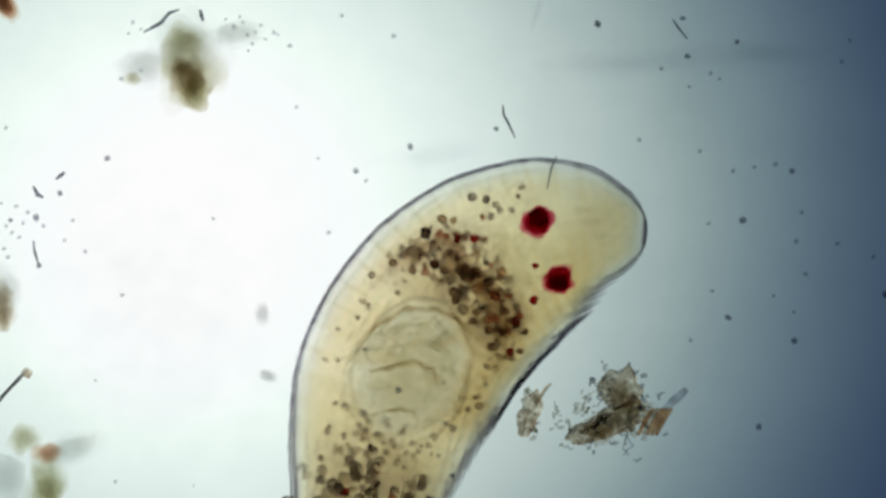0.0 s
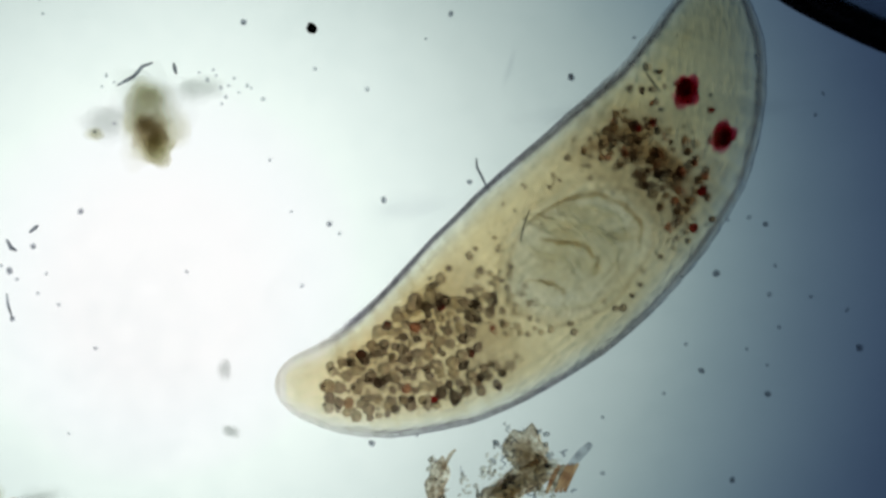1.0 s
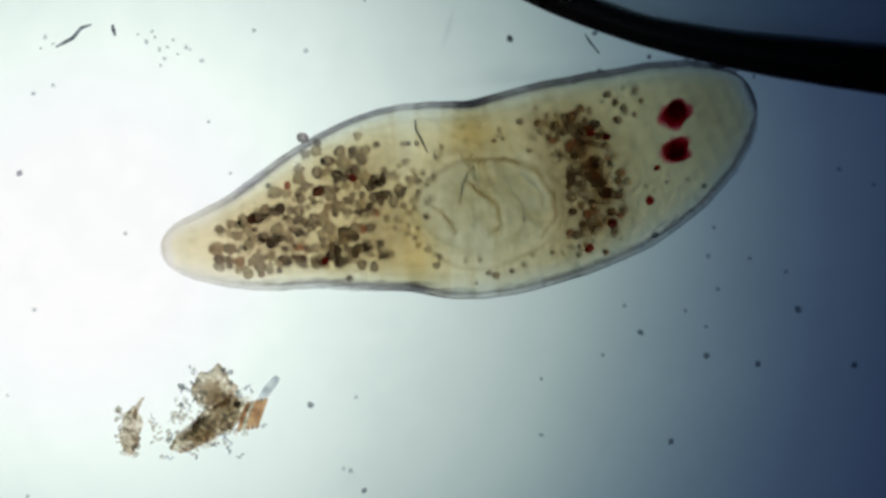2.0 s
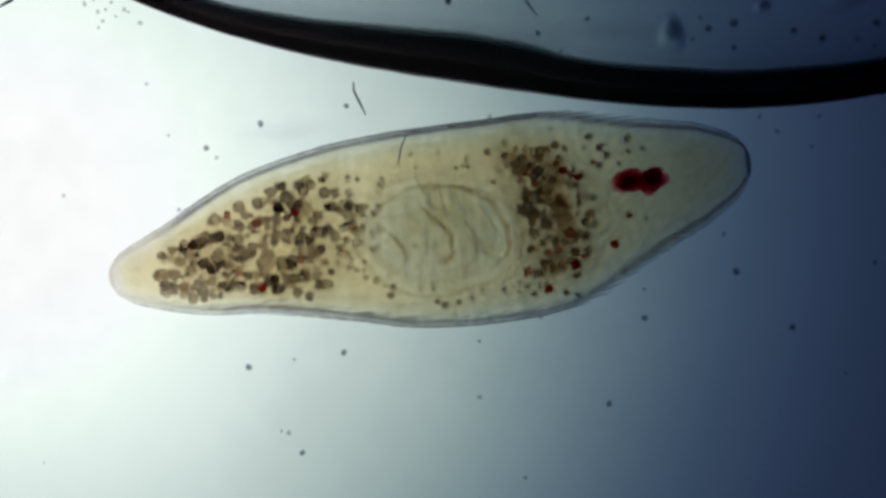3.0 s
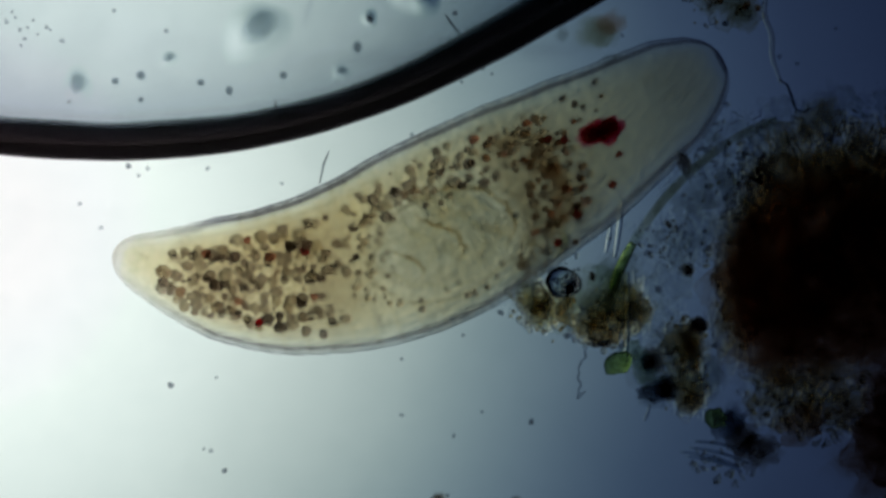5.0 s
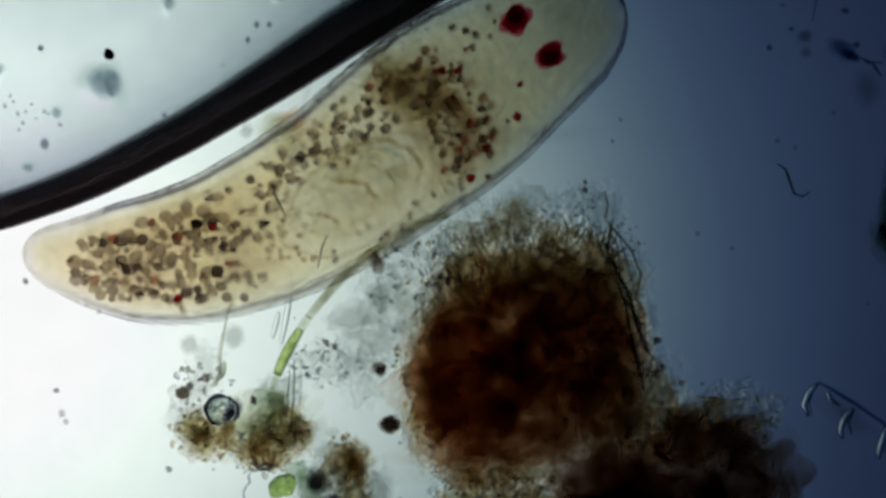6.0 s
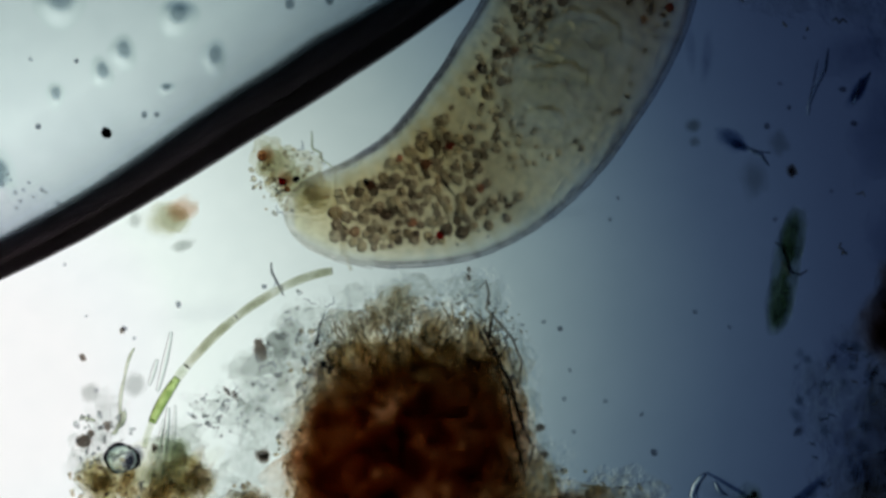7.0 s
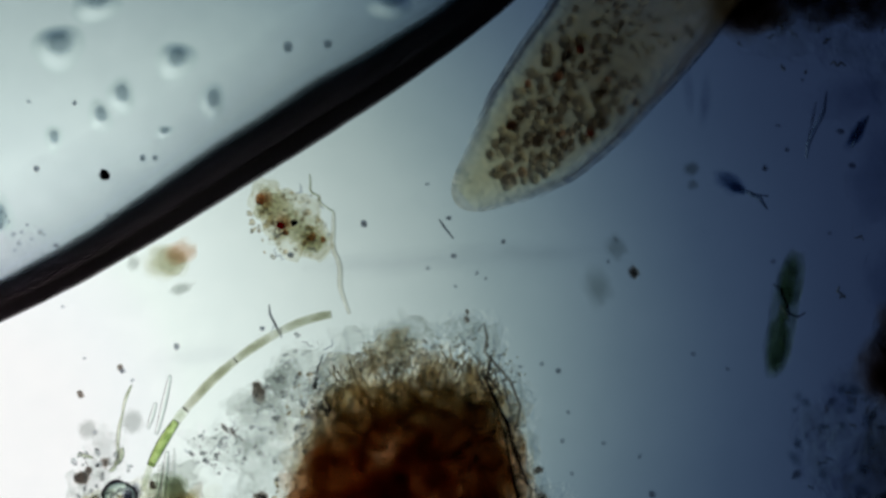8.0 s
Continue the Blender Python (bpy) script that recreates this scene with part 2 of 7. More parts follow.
    # the gut: brownish grey mass in the hind part and in a crescent before the pharynx
    ragged = math_node(nt, "ADD", along, math_node(nt, "MULTIPLY", math_node(nt, "SUBTRACT", noise_at(nt, flat, 13.0, 4.0, 0.65), 0.5), 0.11))
    ragged = math_node(nt, "ADD", ragged, math_node(nt, "MULTIPLY", math_node(nt, "MULTIPLY", across, across), 2.6))
    zone = ramp(nt, [(0.075, (0, 0, 0)), (0.13, (1, 1, 1)), (0.33, (1, 1, 1)), (0.42, (0.15, 0.15, 0.15)), (0.60, (0.1, 0.1, 0.1)), (0.66, (1, 1, 1)), (0.735, (1, 1, 1)), (0.79, (0, 0, 0))], ragged)
    deep = ramp(nt, [(0.36, (0, 0, 0)), (0.66, (1, 1, 1))], math_node(nt, "MULTIPLY", depth, 10.0))
    v = node(nt, "TexVoronoi", Scale=46.0, Randomness=1.0)
    nt.links.new(flat, v.inputs["Vector"])
    cells = ramp(nt, [(0.05, (0.74, 0.70, 0.66)), (0.34, (0.86, 0.83, 0.79)), (0.55, (0.96, 0.94, 0.90)), (0.72, (1.0, 0.99, 0.96))], v.outputs["Distance"])
    mass = ramp(nt, [(0.34, (0.92, 0.90, 0.87)), (0.56, (0.68, 0.65, 0.64))], noise_at(nt, flat, 9.0, 4.0, 0.6))
    where = math_node(nt, "MULTIPLY", zone, deep)
    where = math_node(nt, "MULTIPLY", where, ramp(nt, [(0.25, (0.35, 0.35, 0.35)), (0.48, (1, 1, 1))], noise_at(nt, flat, 6.0, 3.0)))
    gut = mixed(nt, "MULTIPLY", mixed(nt, "MULTIPLY", body, cells), mass)
    body = mixed(nt, "MIX", body, gut, where)
    gam = nt.nodes.new("ShaderNodeGamma")
    nt.links.new(body, gam.inputs["Color"])
    nt.links.new(math_node(nt, "MULTIPLY", share, 0.5), gam.inputs["Gamma"])
    relief = math_node(nt, "ADD", noise_at(nt, stretch.outputs[0], 30.0, 4.0, 0.6), math_node(nt, "MULTIPLY", noise_at(nt, flat, 75.0, 2.0), 0.35))
    relief = math_node(nt, "ADD", relief, math_node(nt, "MULTIPLY", noise_at(nt, fibre.outputs[0], 9.0, 3.0), math_node(nt, "MULTIPLY", hollow, 0.7)))
    relief = math_node(nt, "MULTIPLY", relief, ramp(nt, [(0.76, (1, 1, 1)), (0.88, (0.4, 0.4, 0.4))], along))
    through_shader(nt, out, gam.outputs[0], 1.08, relief, 0.012, True)
    # the tissue also scatters a little of the lamp's light
    clear = out.inputs["Surface"].links[0].from_socket
    scatter = node(nt, "BsdfTranslucent", Color=(1.0, 0.80, 0.55, 1))
    both = nt.nodes.new("ShaderNodeMixShader")
    thick = ramp(nt, [(0.0, (1, 1, 1)), (0.68, (1, 1, 1)), (0.78, (0.50, 0.50, 0.50)), (0.88, (0.16, 0.16, 0.16)), (1.0, (0.06, 0.06, 0.06))], along)
    nt.links.new(math_node(nt, "MULTIPLY", math_node(nt, "MULTIPLY", math_node(nt, "MULTIPLY", share, inside), thick), 0.087), both.inputs[0])
    nt.links.new(clear, both.inputs[1])
    nt.links.new(scatter.outputs[0], both.inputs[2])
    nt.links.new(both.outputs[0], out.inputs["Surface"])
    return m


def inner_shade_material():
    """Painted shade for water sloping gently inside the bubble's rim: a grey tint, less and less dark inwards."""
    m, nt, out = empty_material("bubble inner shade")
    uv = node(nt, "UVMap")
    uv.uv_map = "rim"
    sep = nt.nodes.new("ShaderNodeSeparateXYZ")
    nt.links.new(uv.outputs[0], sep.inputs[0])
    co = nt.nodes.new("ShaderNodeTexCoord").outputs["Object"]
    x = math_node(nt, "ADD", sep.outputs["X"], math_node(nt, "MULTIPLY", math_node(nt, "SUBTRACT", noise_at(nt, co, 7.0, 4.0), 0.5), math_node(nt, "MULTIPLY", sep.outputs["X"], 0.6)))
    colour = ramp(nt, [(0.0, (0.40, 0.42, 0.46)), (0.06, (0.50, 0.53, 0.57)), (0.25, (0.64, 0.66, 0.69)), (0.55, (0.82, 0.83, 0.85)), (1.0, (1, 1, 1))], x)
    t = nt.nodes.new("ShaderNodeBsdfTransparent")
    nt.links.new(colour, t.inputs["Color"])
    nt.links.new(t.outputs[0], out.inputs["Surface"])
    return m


GLOW = lamp_glass()
INNER_SHADE = inner_shade_material()
SLIDE = slide_glass()
PLATE = clear_glass("plate glass", (0.995, 0.995, 0.995))
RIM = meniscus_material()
METAL, _nt, _out = empty_material("black lamp housing")
_p = node(_nt, "BsdfPrincipled", Roughness=0.5, Metallic=0.6)
_nt.links.new(ramp(_nt, [(0.3, (0.02, 0.02, 0.022)), (0.7, (0.04, 0.04, 0.042))], noise_at(_nt, None, 6.0)), _p.inputs["Base Color"])
_nt.links.new(_p.outputs[0], _out.inputs["Surface"])
DUST = stain("dark dust", (0.58, 0.60, 0.63), (0.30, 0.31, 0.34), 60.0)
DUST_PALE = stain("grey dust", (0.84, 0.85, 0.87), (0.62, 0.63, 0.66), 60.0)
DUST_SOFT = soft_stain("blurred dark dust", (0.54, 0.55, 0.58), 60.0, 1.0, 1.2)
DUST_FAINT = soft_stain("blurred grey dust", (0.74, 0.75, 0.77), 60.0, 1.0, 1.2)
INK = stain("black dust", (0.04, 0.04, 0.05), (0.01, 0.01, 0.01), 60.0)
FILM = stain("cloudy film", (0.975, 0.99, 1.0), (0.925, 0.942, 0.96), 2.2, 0.35, 0.65, 0.3)
SKIN = worm_skin()
GRANULE = granule_stain("gut granules", [(0.0, (0.24, 0.21, 0.21)), (0.12, (0.28, 0.25, 0.25)), (0.16, (0.60, 0.57, 0.56)), (0.36, (0.44, 0.40, 0.41)), (0.52, (0.65, 0.62, 0.59)), (0.66, (0.40, 0.35, 0.35)),
                                         (0.82, (0.66, 0.62, 0.56)), (0.93, (0.51, 0.45, 0.40)), (0.965, (0.56, 0.34, 0.29)), (1.0, (0.46, 0.24, 0.21))], ior=1.10)
RUST_GRANULE = granule_stain("rusty gut granules", [(0.0, (0.28, 0.19, 0.16)), (0.2, (0.56, 0.47, 0.39)), (0.4, (0.38, 0.28, 0.22)), (0.6, (0.60, 0.51, 0.41)), (0.8, (0.48, 0.28, 0.20)), (1.0, (0.54, 0.26, 0.18))], ior=1.10)
FINE_GRANULE = granule_stain("fine gut granules", [(0.0, (0.54, 0.50, 0.49)), (0.25, (0.74, 0.70, 0.66)), (0.5, (0.60, 0.56, 0.54)), (0.8, (0.80, 0.76, 0.69)), (1.0, (0.48, 0.44, 0.43))], 1.10, True)
GUT = soft_stain("brown gut lining", (0.70, 0.61, 0.53), 70.0, 0.85, 3.2, (0.79, 0.72, 0.65), ior=1.06, relief=0.010)
SHELL = bent_glass("white glassy shell", (0.96, 0.99, 1.0), 1.3)
RED_GRANULE = stain("red granules", (0.55, 0.06, 0.06), (0.40, 0.02, 0.05), 30.0)
EYE = soft_stain("red eye pigment", (0.52, 0.05, 0.13), 30.0, 1.25, 1.2)
PHARYNX = soft_stain("pharynx muscle", (0.90, 0.87, 0.78), 22.0, 1.0)
FOLD = stain("pharynx folds", (1.0, 0.995, 0.97), (0.95, 0.93, 0.89), 40.0, ior=1.06)
CLEAR_FOLD = stain("clear muscle fold", (1.0, 1.0, 0.98), (0.96, 0.95, 0.91), 30.0, ior=1.035)
SLIT = soft_stain("pharynx slit", (0.78, 0.73, 0.64), 40.0, 1.0, 2.4)
VESICLE = soft_stain("clear vesicle", (0.96, 0.96, 0.94), 12.0, 1.0)
BROWN = stain("brown detritus", (0.80, 0.64, 0.48), (0.52, 0.33, 0.23), 11.0, 0.36, 0.62, 0.5)
GREY_BROWN = stain("grey brown detritus", (0.93, 0.90, 0.84), (0.62, 0.54, 0.45), 24.0, 0.36, 0.64, 0.6, ior=1.03)
CORE = soft_stain("brown detritus core", (0.825, 0.735, 0.67), 19.0, 1.3, 2.2, (0.865, 0.785, 0.715))
CORE_DARK = soft_stain("dark brown detritus", (0.62, 0.50, 0.43), 19.0, 1.3, 2.0, (0.70, 0.58, 0.50))
TUFT = soft_stain("brown grainy detritus", (0.80, 0.75, 0.66), 36.0, 1.2, 2.8, (0.76, 0.68, 0.55), ior=1.12, relief=0.012)
HAZE_YELLOW = soft_stain("yellow brown detritus", (0.82, 0.78, 0.64), 34.0, 1.1, 2.6, (0.74, 0.70, 0.63), ior=1.12, relief=0.012)
HAZE_BLUE = soft_stain("dark blue grey matter", (0.42, 0.44, 0.47), 26.0, 1.1, 2.2, ior=1.08)
HAZE_BROWN = soft_stain("blurred brown detritus", (0.58, 0.52, 0.43), 22.0, 1.1, 1.8)
HAZE_OLIVE = soft_stain("blurred olive detritus", (0.70, 0.69, 0.58), 14.0, 1.0, 1.5)
HAZE_GREY = soft_stain("blurred grey matter", (0.78, 0.79, 0.78), 8.0, 1.0)
HAZE_RUST = soft_stain("blurred rusty matter", (0.76, 0.60, 0.50), 20.0, 1.0, 1.6)
HAZE_DARK = soft_stain("blurred dark matter", (0.46, 0.42, 0.39), 26.0, 1.2, 2.2, ior=1.08, relief=0.010)
HAZE_GEL = soft_stain("clear gel", (0.90, 0.905, 0.90), 30.0, 1.1, 2.6, ior=1.07, relief=0.008)
GEL_SOFT = soft_stain("soft clear gel", (0.86, 0.87, 0.90), 9.0, 1.1, 2.2, ior=1.06, relief=0.010)
GRAINS = grain_stain("detritus grains", [(0.0, (0.87, 0.86, 0.84)), (0.3, (0.93, 0.91, 0.88)), (0.6, (0.89, 0.87, 0.82)), (0.92, (0.95, 0.94, 0.91)), (1.0, (0.70, 0.66, 0.61))], ior=1.04)
FIBRE = grain_stain("olive brown fibres", [(0.0, (0.84, 0.79, 0.69)), (0.4, (0.92, 0.89, 0.82)), (0.75, (0.78, 0.72, 0.62)), (0.94, (0.93, 0.91, 0.87)), (1.0, (0.56, 0.50, 0.43))], ior=1.06)
CLEAR_GRAINS = grain_stain("clear grains", [(0.0, (0.86, 0.87, 0.88)), (0.5, (0.76, 0.77, 0.78)), (1.0, (0.94, 0.94, 0.94))], ior=1.07)
BROWN_GRAINS = grain_stain("brown grains", [(0.0, (0.88, 0.82, 0.71)), (0.5, (0.93, 0.89, 0.81)), (0.94, (0.83, 0.76, 0.65)), (1.0, (0.68, 0.58, 0.48))], ior=1.035)
GREEN = stain("green chloroplast", (0.78, 0.85, 0.56), (0.48, 0.58, 0.28), 60.0, ior=1.1)
GREEN_DARK = soft_stain("dark green alga", (0.68, 0.73, 0.56), 34.0, 1.0, 1.6)
ALGA_BODY = soft_stain("grey green alga", (0.70, 0.73, 0.66), 34.0, 1.0, 1.4)
ALGA_WALL = soft_stain("grey green alga wall", (0.74, 0.78, 0.72), 40.0, 1.0, 1.6, ior=1.10, relief=0.008)
TUBE = stain("filament sheath", (0.90, 0.91, 0.84), (0.70, 0.72, 0.62), 26.0, ior=1.12)
TUBE_GREY = soft_stain("grey filament filling", (0.60, 0.60, 0.50), 30.0, 0.95, 1.6, (0.68, 0.67, 0.58), ior=1.05)
TUBE_SOFT = soft_stain("clear filament sheath", (0.82, 0.84, 0.76), 30.0, 0.95, 1.4, ior=1.05)
CELL_SHADE = soft_stain("painted cell shade", (0.22, 0.23, 0.28), 12.0, 1.0, 1.0)
NEEDLE = stain("glassy needle", (0.86, 0.86, 0.86), (0.58, 0.58, 0.60), 30.0, ior=1.15)
NEEDLE_GLASS = bent_glass("clear needle", (0.97, 0.98, 0.97), 1.16)
DARK_ROD = stain("dark strand", (0.80, 0.78, 0.74), (0.54, 0.50, 0.46), 30.0, ior=1.12)
STALK = stain("dark stalk", (0.50, 0.47, 0.44), (0.24, 0.22, 0.21), 30.0)
BLADE = soft_stain("dark blue blade", (0.50, 0.56, 0.66), 20.0, 1.2, 1.2)
CELL_GLASS = bent_glass("clear cell", (0.86, 0.89, 0.88), 1.24)
CELL_WALL = stain("dark cell wall", (0.22, 0.20, 0.22), (0.08, 0.07, 0.09), 30.0)
HOLLOW = bent_glass("hollow in the water film", (0.97, 0.99, 0.98), 0.82)
SHADE_AND_DOTS = soft_stain("drop shade and gel dots", (0.66, 0.70, 0.73), 20.0, 1.0, 1.0)
DROP_DARK = soft_stain("small drop shade and gel dots", (0.52, 0.56, 0.59), 20.0, 1.0, 1.0)
SMEAR = soft_stain("grease smear", (0.955, 0.957, 0.963), 9.0, 1.0, 1.2)
BLUE_GREY = stain("blue grey cell", (0.84, 0.87, 0.90), (0.56, 0.61, 0.66), 26.0, ior=1.12)


# ---- builders ----
def part(name, bm, material, parent=None, label="", pose_in=None):
    me = bpy.data.meshes.new(name)
    bm.to_mesh(me)
    bm.free()
    me.materials.append(material)
    for p in me.polygons:
        p.use_smooth = True
    return placed(name, me, parent, label, pose_in)


def placed(name, me, parent=None, label="", pose_in=None):
    ob = new(name, me)
    ob.parent = parent
    if pose_in is not None:
        ob.matrix_basis = pose_in
    if label:
        ob["label"] = label
    return ob


def thing(name, label, category, at=(0, 0, 0), group="", kind=""):
    ob = new(name)
    ob.empty_display_size = 0.05
    ob.location = at
    return tagged(ob, label, category, group, kind)


def lump(bm, x, y, z, rx, ry, rz, turn=0.0, rough=0.25, grain=2.2, seed=0.0, level=2, depth=None, firm=1.6):
    """A lumpy pebble of matter. depth: UV layer that takes 1 in its middle and 0 at its outline seen from above."""
    made = bmesh.ops.create_icosphere(bm, subdivisions=level, radius=1.0)["verts"]
    rot = Matrix.Rotation(turn, 3, "Z")
    val = {}
    for v in made:
        p = v.co.copy()
        val[v] = max(0.0, 1.0 - math.hypot(p.x, p.y)) if depth else 0
        k = 1.0 + rough * noise.noise(p * grain + Vector((seed, seed * 0.7, 3.1))) * 1.6
        q = rot @ Vector((p.x * rx * k, p.y * ry * k, p.z * rz * k))
        v.co = q + Vector((x, y, z))
    if depth:
        for v in made:
            for loop in v.link_loops:
                loop[depth].uv = (min(1.0, val[v] * firm) ** 1.2, 0)
    return made


def tube(bm, points, radius, sides=6, taper=0.0, depth=None):
    """A round strand. depth: UV layer that takes 1 along its middle and 0 along its sides."""
    rings = []
    n = len(points)
    for i, p in enumerate(points):
        p = Vector(p)
        d = (Vector(points[min(i + 1, n - 1)]) - Vector(points[max(i - 1, 0)])).normalized()
        side = d.cross(Vector((0, 0, 1)))
        side = side.normalized() if side.length > 1e-6 else Vector((1, 0, 0))
        up = side.cross(d)
        r = radius * (1.0 - taper * abs(2 * i / max(1, n - 1) - 1) ** 2)
        rings.append([bm.verts.new(p + (side * math.cos(a) + up * math.sin(a)) * r) for a in (2 * math.pi * k / sides for k in range(sides))])
    for a, b in zip(rings, rings[1:]):
        for k in range(sides):
            bm.faces.new((a[k], a[(k + 1) % sides], b[(k + 1) % sides], b[k]))
    bm.faces.new(rings[0][::-1])
    bm.faces.new(rings[-1])
    if depth:
        for i, ring in enumerate(rings):
            tip = min(1.0, 0.65 + 3.0 * min(i, n - 1 - i) / n)
            for k, v in enumerate(ring):
                for loop in v.link_loops:
                    loop[depth].uv = (abs(math.sin(2 * math.pi * k / sides)) * tip, 0)


def bend(a, b, sag=0.0, n=9, wiggle=0.0, seed=0.0):
    """Points of a strand from a to b that bows sideways."""
    a, b = Vector(a), Vector(b)
    d = b - a
    side = Vector((-d.y, d.x, 0))
    out = []
    for i in range(n):
        u = i / (n - 1)
        w = wiggle * noise.noise(Vector((u * 4.0, seed, 0.3)))
        out.append(a + d * u + side * (sag * 4 * u * (1 - u) + w * math.sin(math.pi * u)))
    return out


def chip(bm, x, y, z, r, rng):
    """A small angular grain."""
    made = bmesh.ops.create_icosphere(bm, subdivisions=1, radius=1.0)["verts"]
    a = rng.uniform(0, math.pi)
    rot = Matrix.Rotation(a, 3, "Z")
    sx, sy = r * rng.uniform(0.6, 1.6), r * rng.uniform(0.5, 1.0)
    for v in made:
        k = rng.uniform(0.7, 1.25)
        v.co = rot @ Vector((v.co.x * sx * k, v.co.y * sy * k, v.co.z * r * 0.6 * k)) + Vector((x, y, z))


def loose(name, material, parent, rng, spots, label=""):
    bm = bmesh.new()
    for x, y, z, r in spots:
        chip(bm, x, y, z, r, rng)
    ob = part(name, bm, material, parent, label)
    ob["kind"] = "stuff"
    return ob


def haze(name, material, parent, blobs, seed=0.0, label="", firm=1.6, rough=0.28, grain=1.7):
    """Matter out of focus: rounded bodies that thin out towards their rim."""
    bm = bmesh.new()
    uv = bm.loops.layers.uv.new("depth")
    for i, (x, y, rx, ry, turn) in enumerate(blobs):
        lump(bm, x, y, min(rx, ry) * 0.5, rx, ry, min(rx, ry) * 0.45, turn, rough, grain, seed + i * 3.7, 4 if rx > 0.06 or rough > 0.3 and rx > 0.03 else 3, uv, firm)
    return part(name, bm, material, parent, label)


# ---- the microscope's lamp, the slide, the dusty plate ----
def microscope_lamp():
    lamp = thing("microscope_lamp", "round black microscope lamp with a glowing field lens", "lamp", (0, 0, -1.5))
    bm = bmesh.new()
    bmesh.ops.create_circle(bm, cap_ends=True, segments=96, radius=3.0)
    part("field_lens", bm, GLOW, lamp, "glowing white to blue field lens")
    bm = bmesh.new()
    prof = [(3.0, -0.15), (3.0, 0.06), (3.12, 0.10), (3.3, 0.04), (3.3, -0.5), (2.6, -0.8), (0.0, -0.8)]
    rings = []
    for r, z in prof:
        rings.append([bm.verts.new((max(r, 0.02) * math.cos(2 * math.pi * k / 72), max(r, 0.02) * math.sin(2 * math.pi * k / 72), z)) for k in range(72)])
    for a, b in zip(rings, rings[1:]):
        for k in range(72):
            bm.faces.new((a[k], a[(k + 1) % 72], b[(k + 1) % 72], b[k]))
    part("housing", bm, METAL, lamp, "black metal housing")
    return lamp


def slide():
    bm = bmesh.new()
    bmesh.ops.create_cube(bm, size=1.0, matrix=Matrix.Translation((2.0, 0, -0.5)) @ Matrix.Diagonal((76, 26, 1, 1)))
    bmesh.ops.bevel(bm, geom=bm.edges[:], offset=0.08, segments=2, affect="EDGES")
    ob = part("ground", bm, SLIDE)
    return tagged(ob, "clear glass microscope slide with faint smudges", "glass slide", kind="structure")


PLATE_Z = 0.30
PLATE_K = (3.5364 - PLATE_Z) / 3.5364


def speck(parent, x, y, r, material, rng):
    bm = bmesh.new()
    uv = bm.loops.layers.uv.new("depth")
    lump(bm, 0, 0, 0, r * rng.uniform(0.9, 1.4), r * rng.uniform(0.85, 1.25), r * 0.5, rng.uniform(0, 3), 0.4, 2.0, rng.uniform(0, 50), 2, uv, 2.2)
    return part("speck", bm, material, parent, "", pose(x * PLATE_K, y * PLATE_K, 0.003 + r * 0.4))


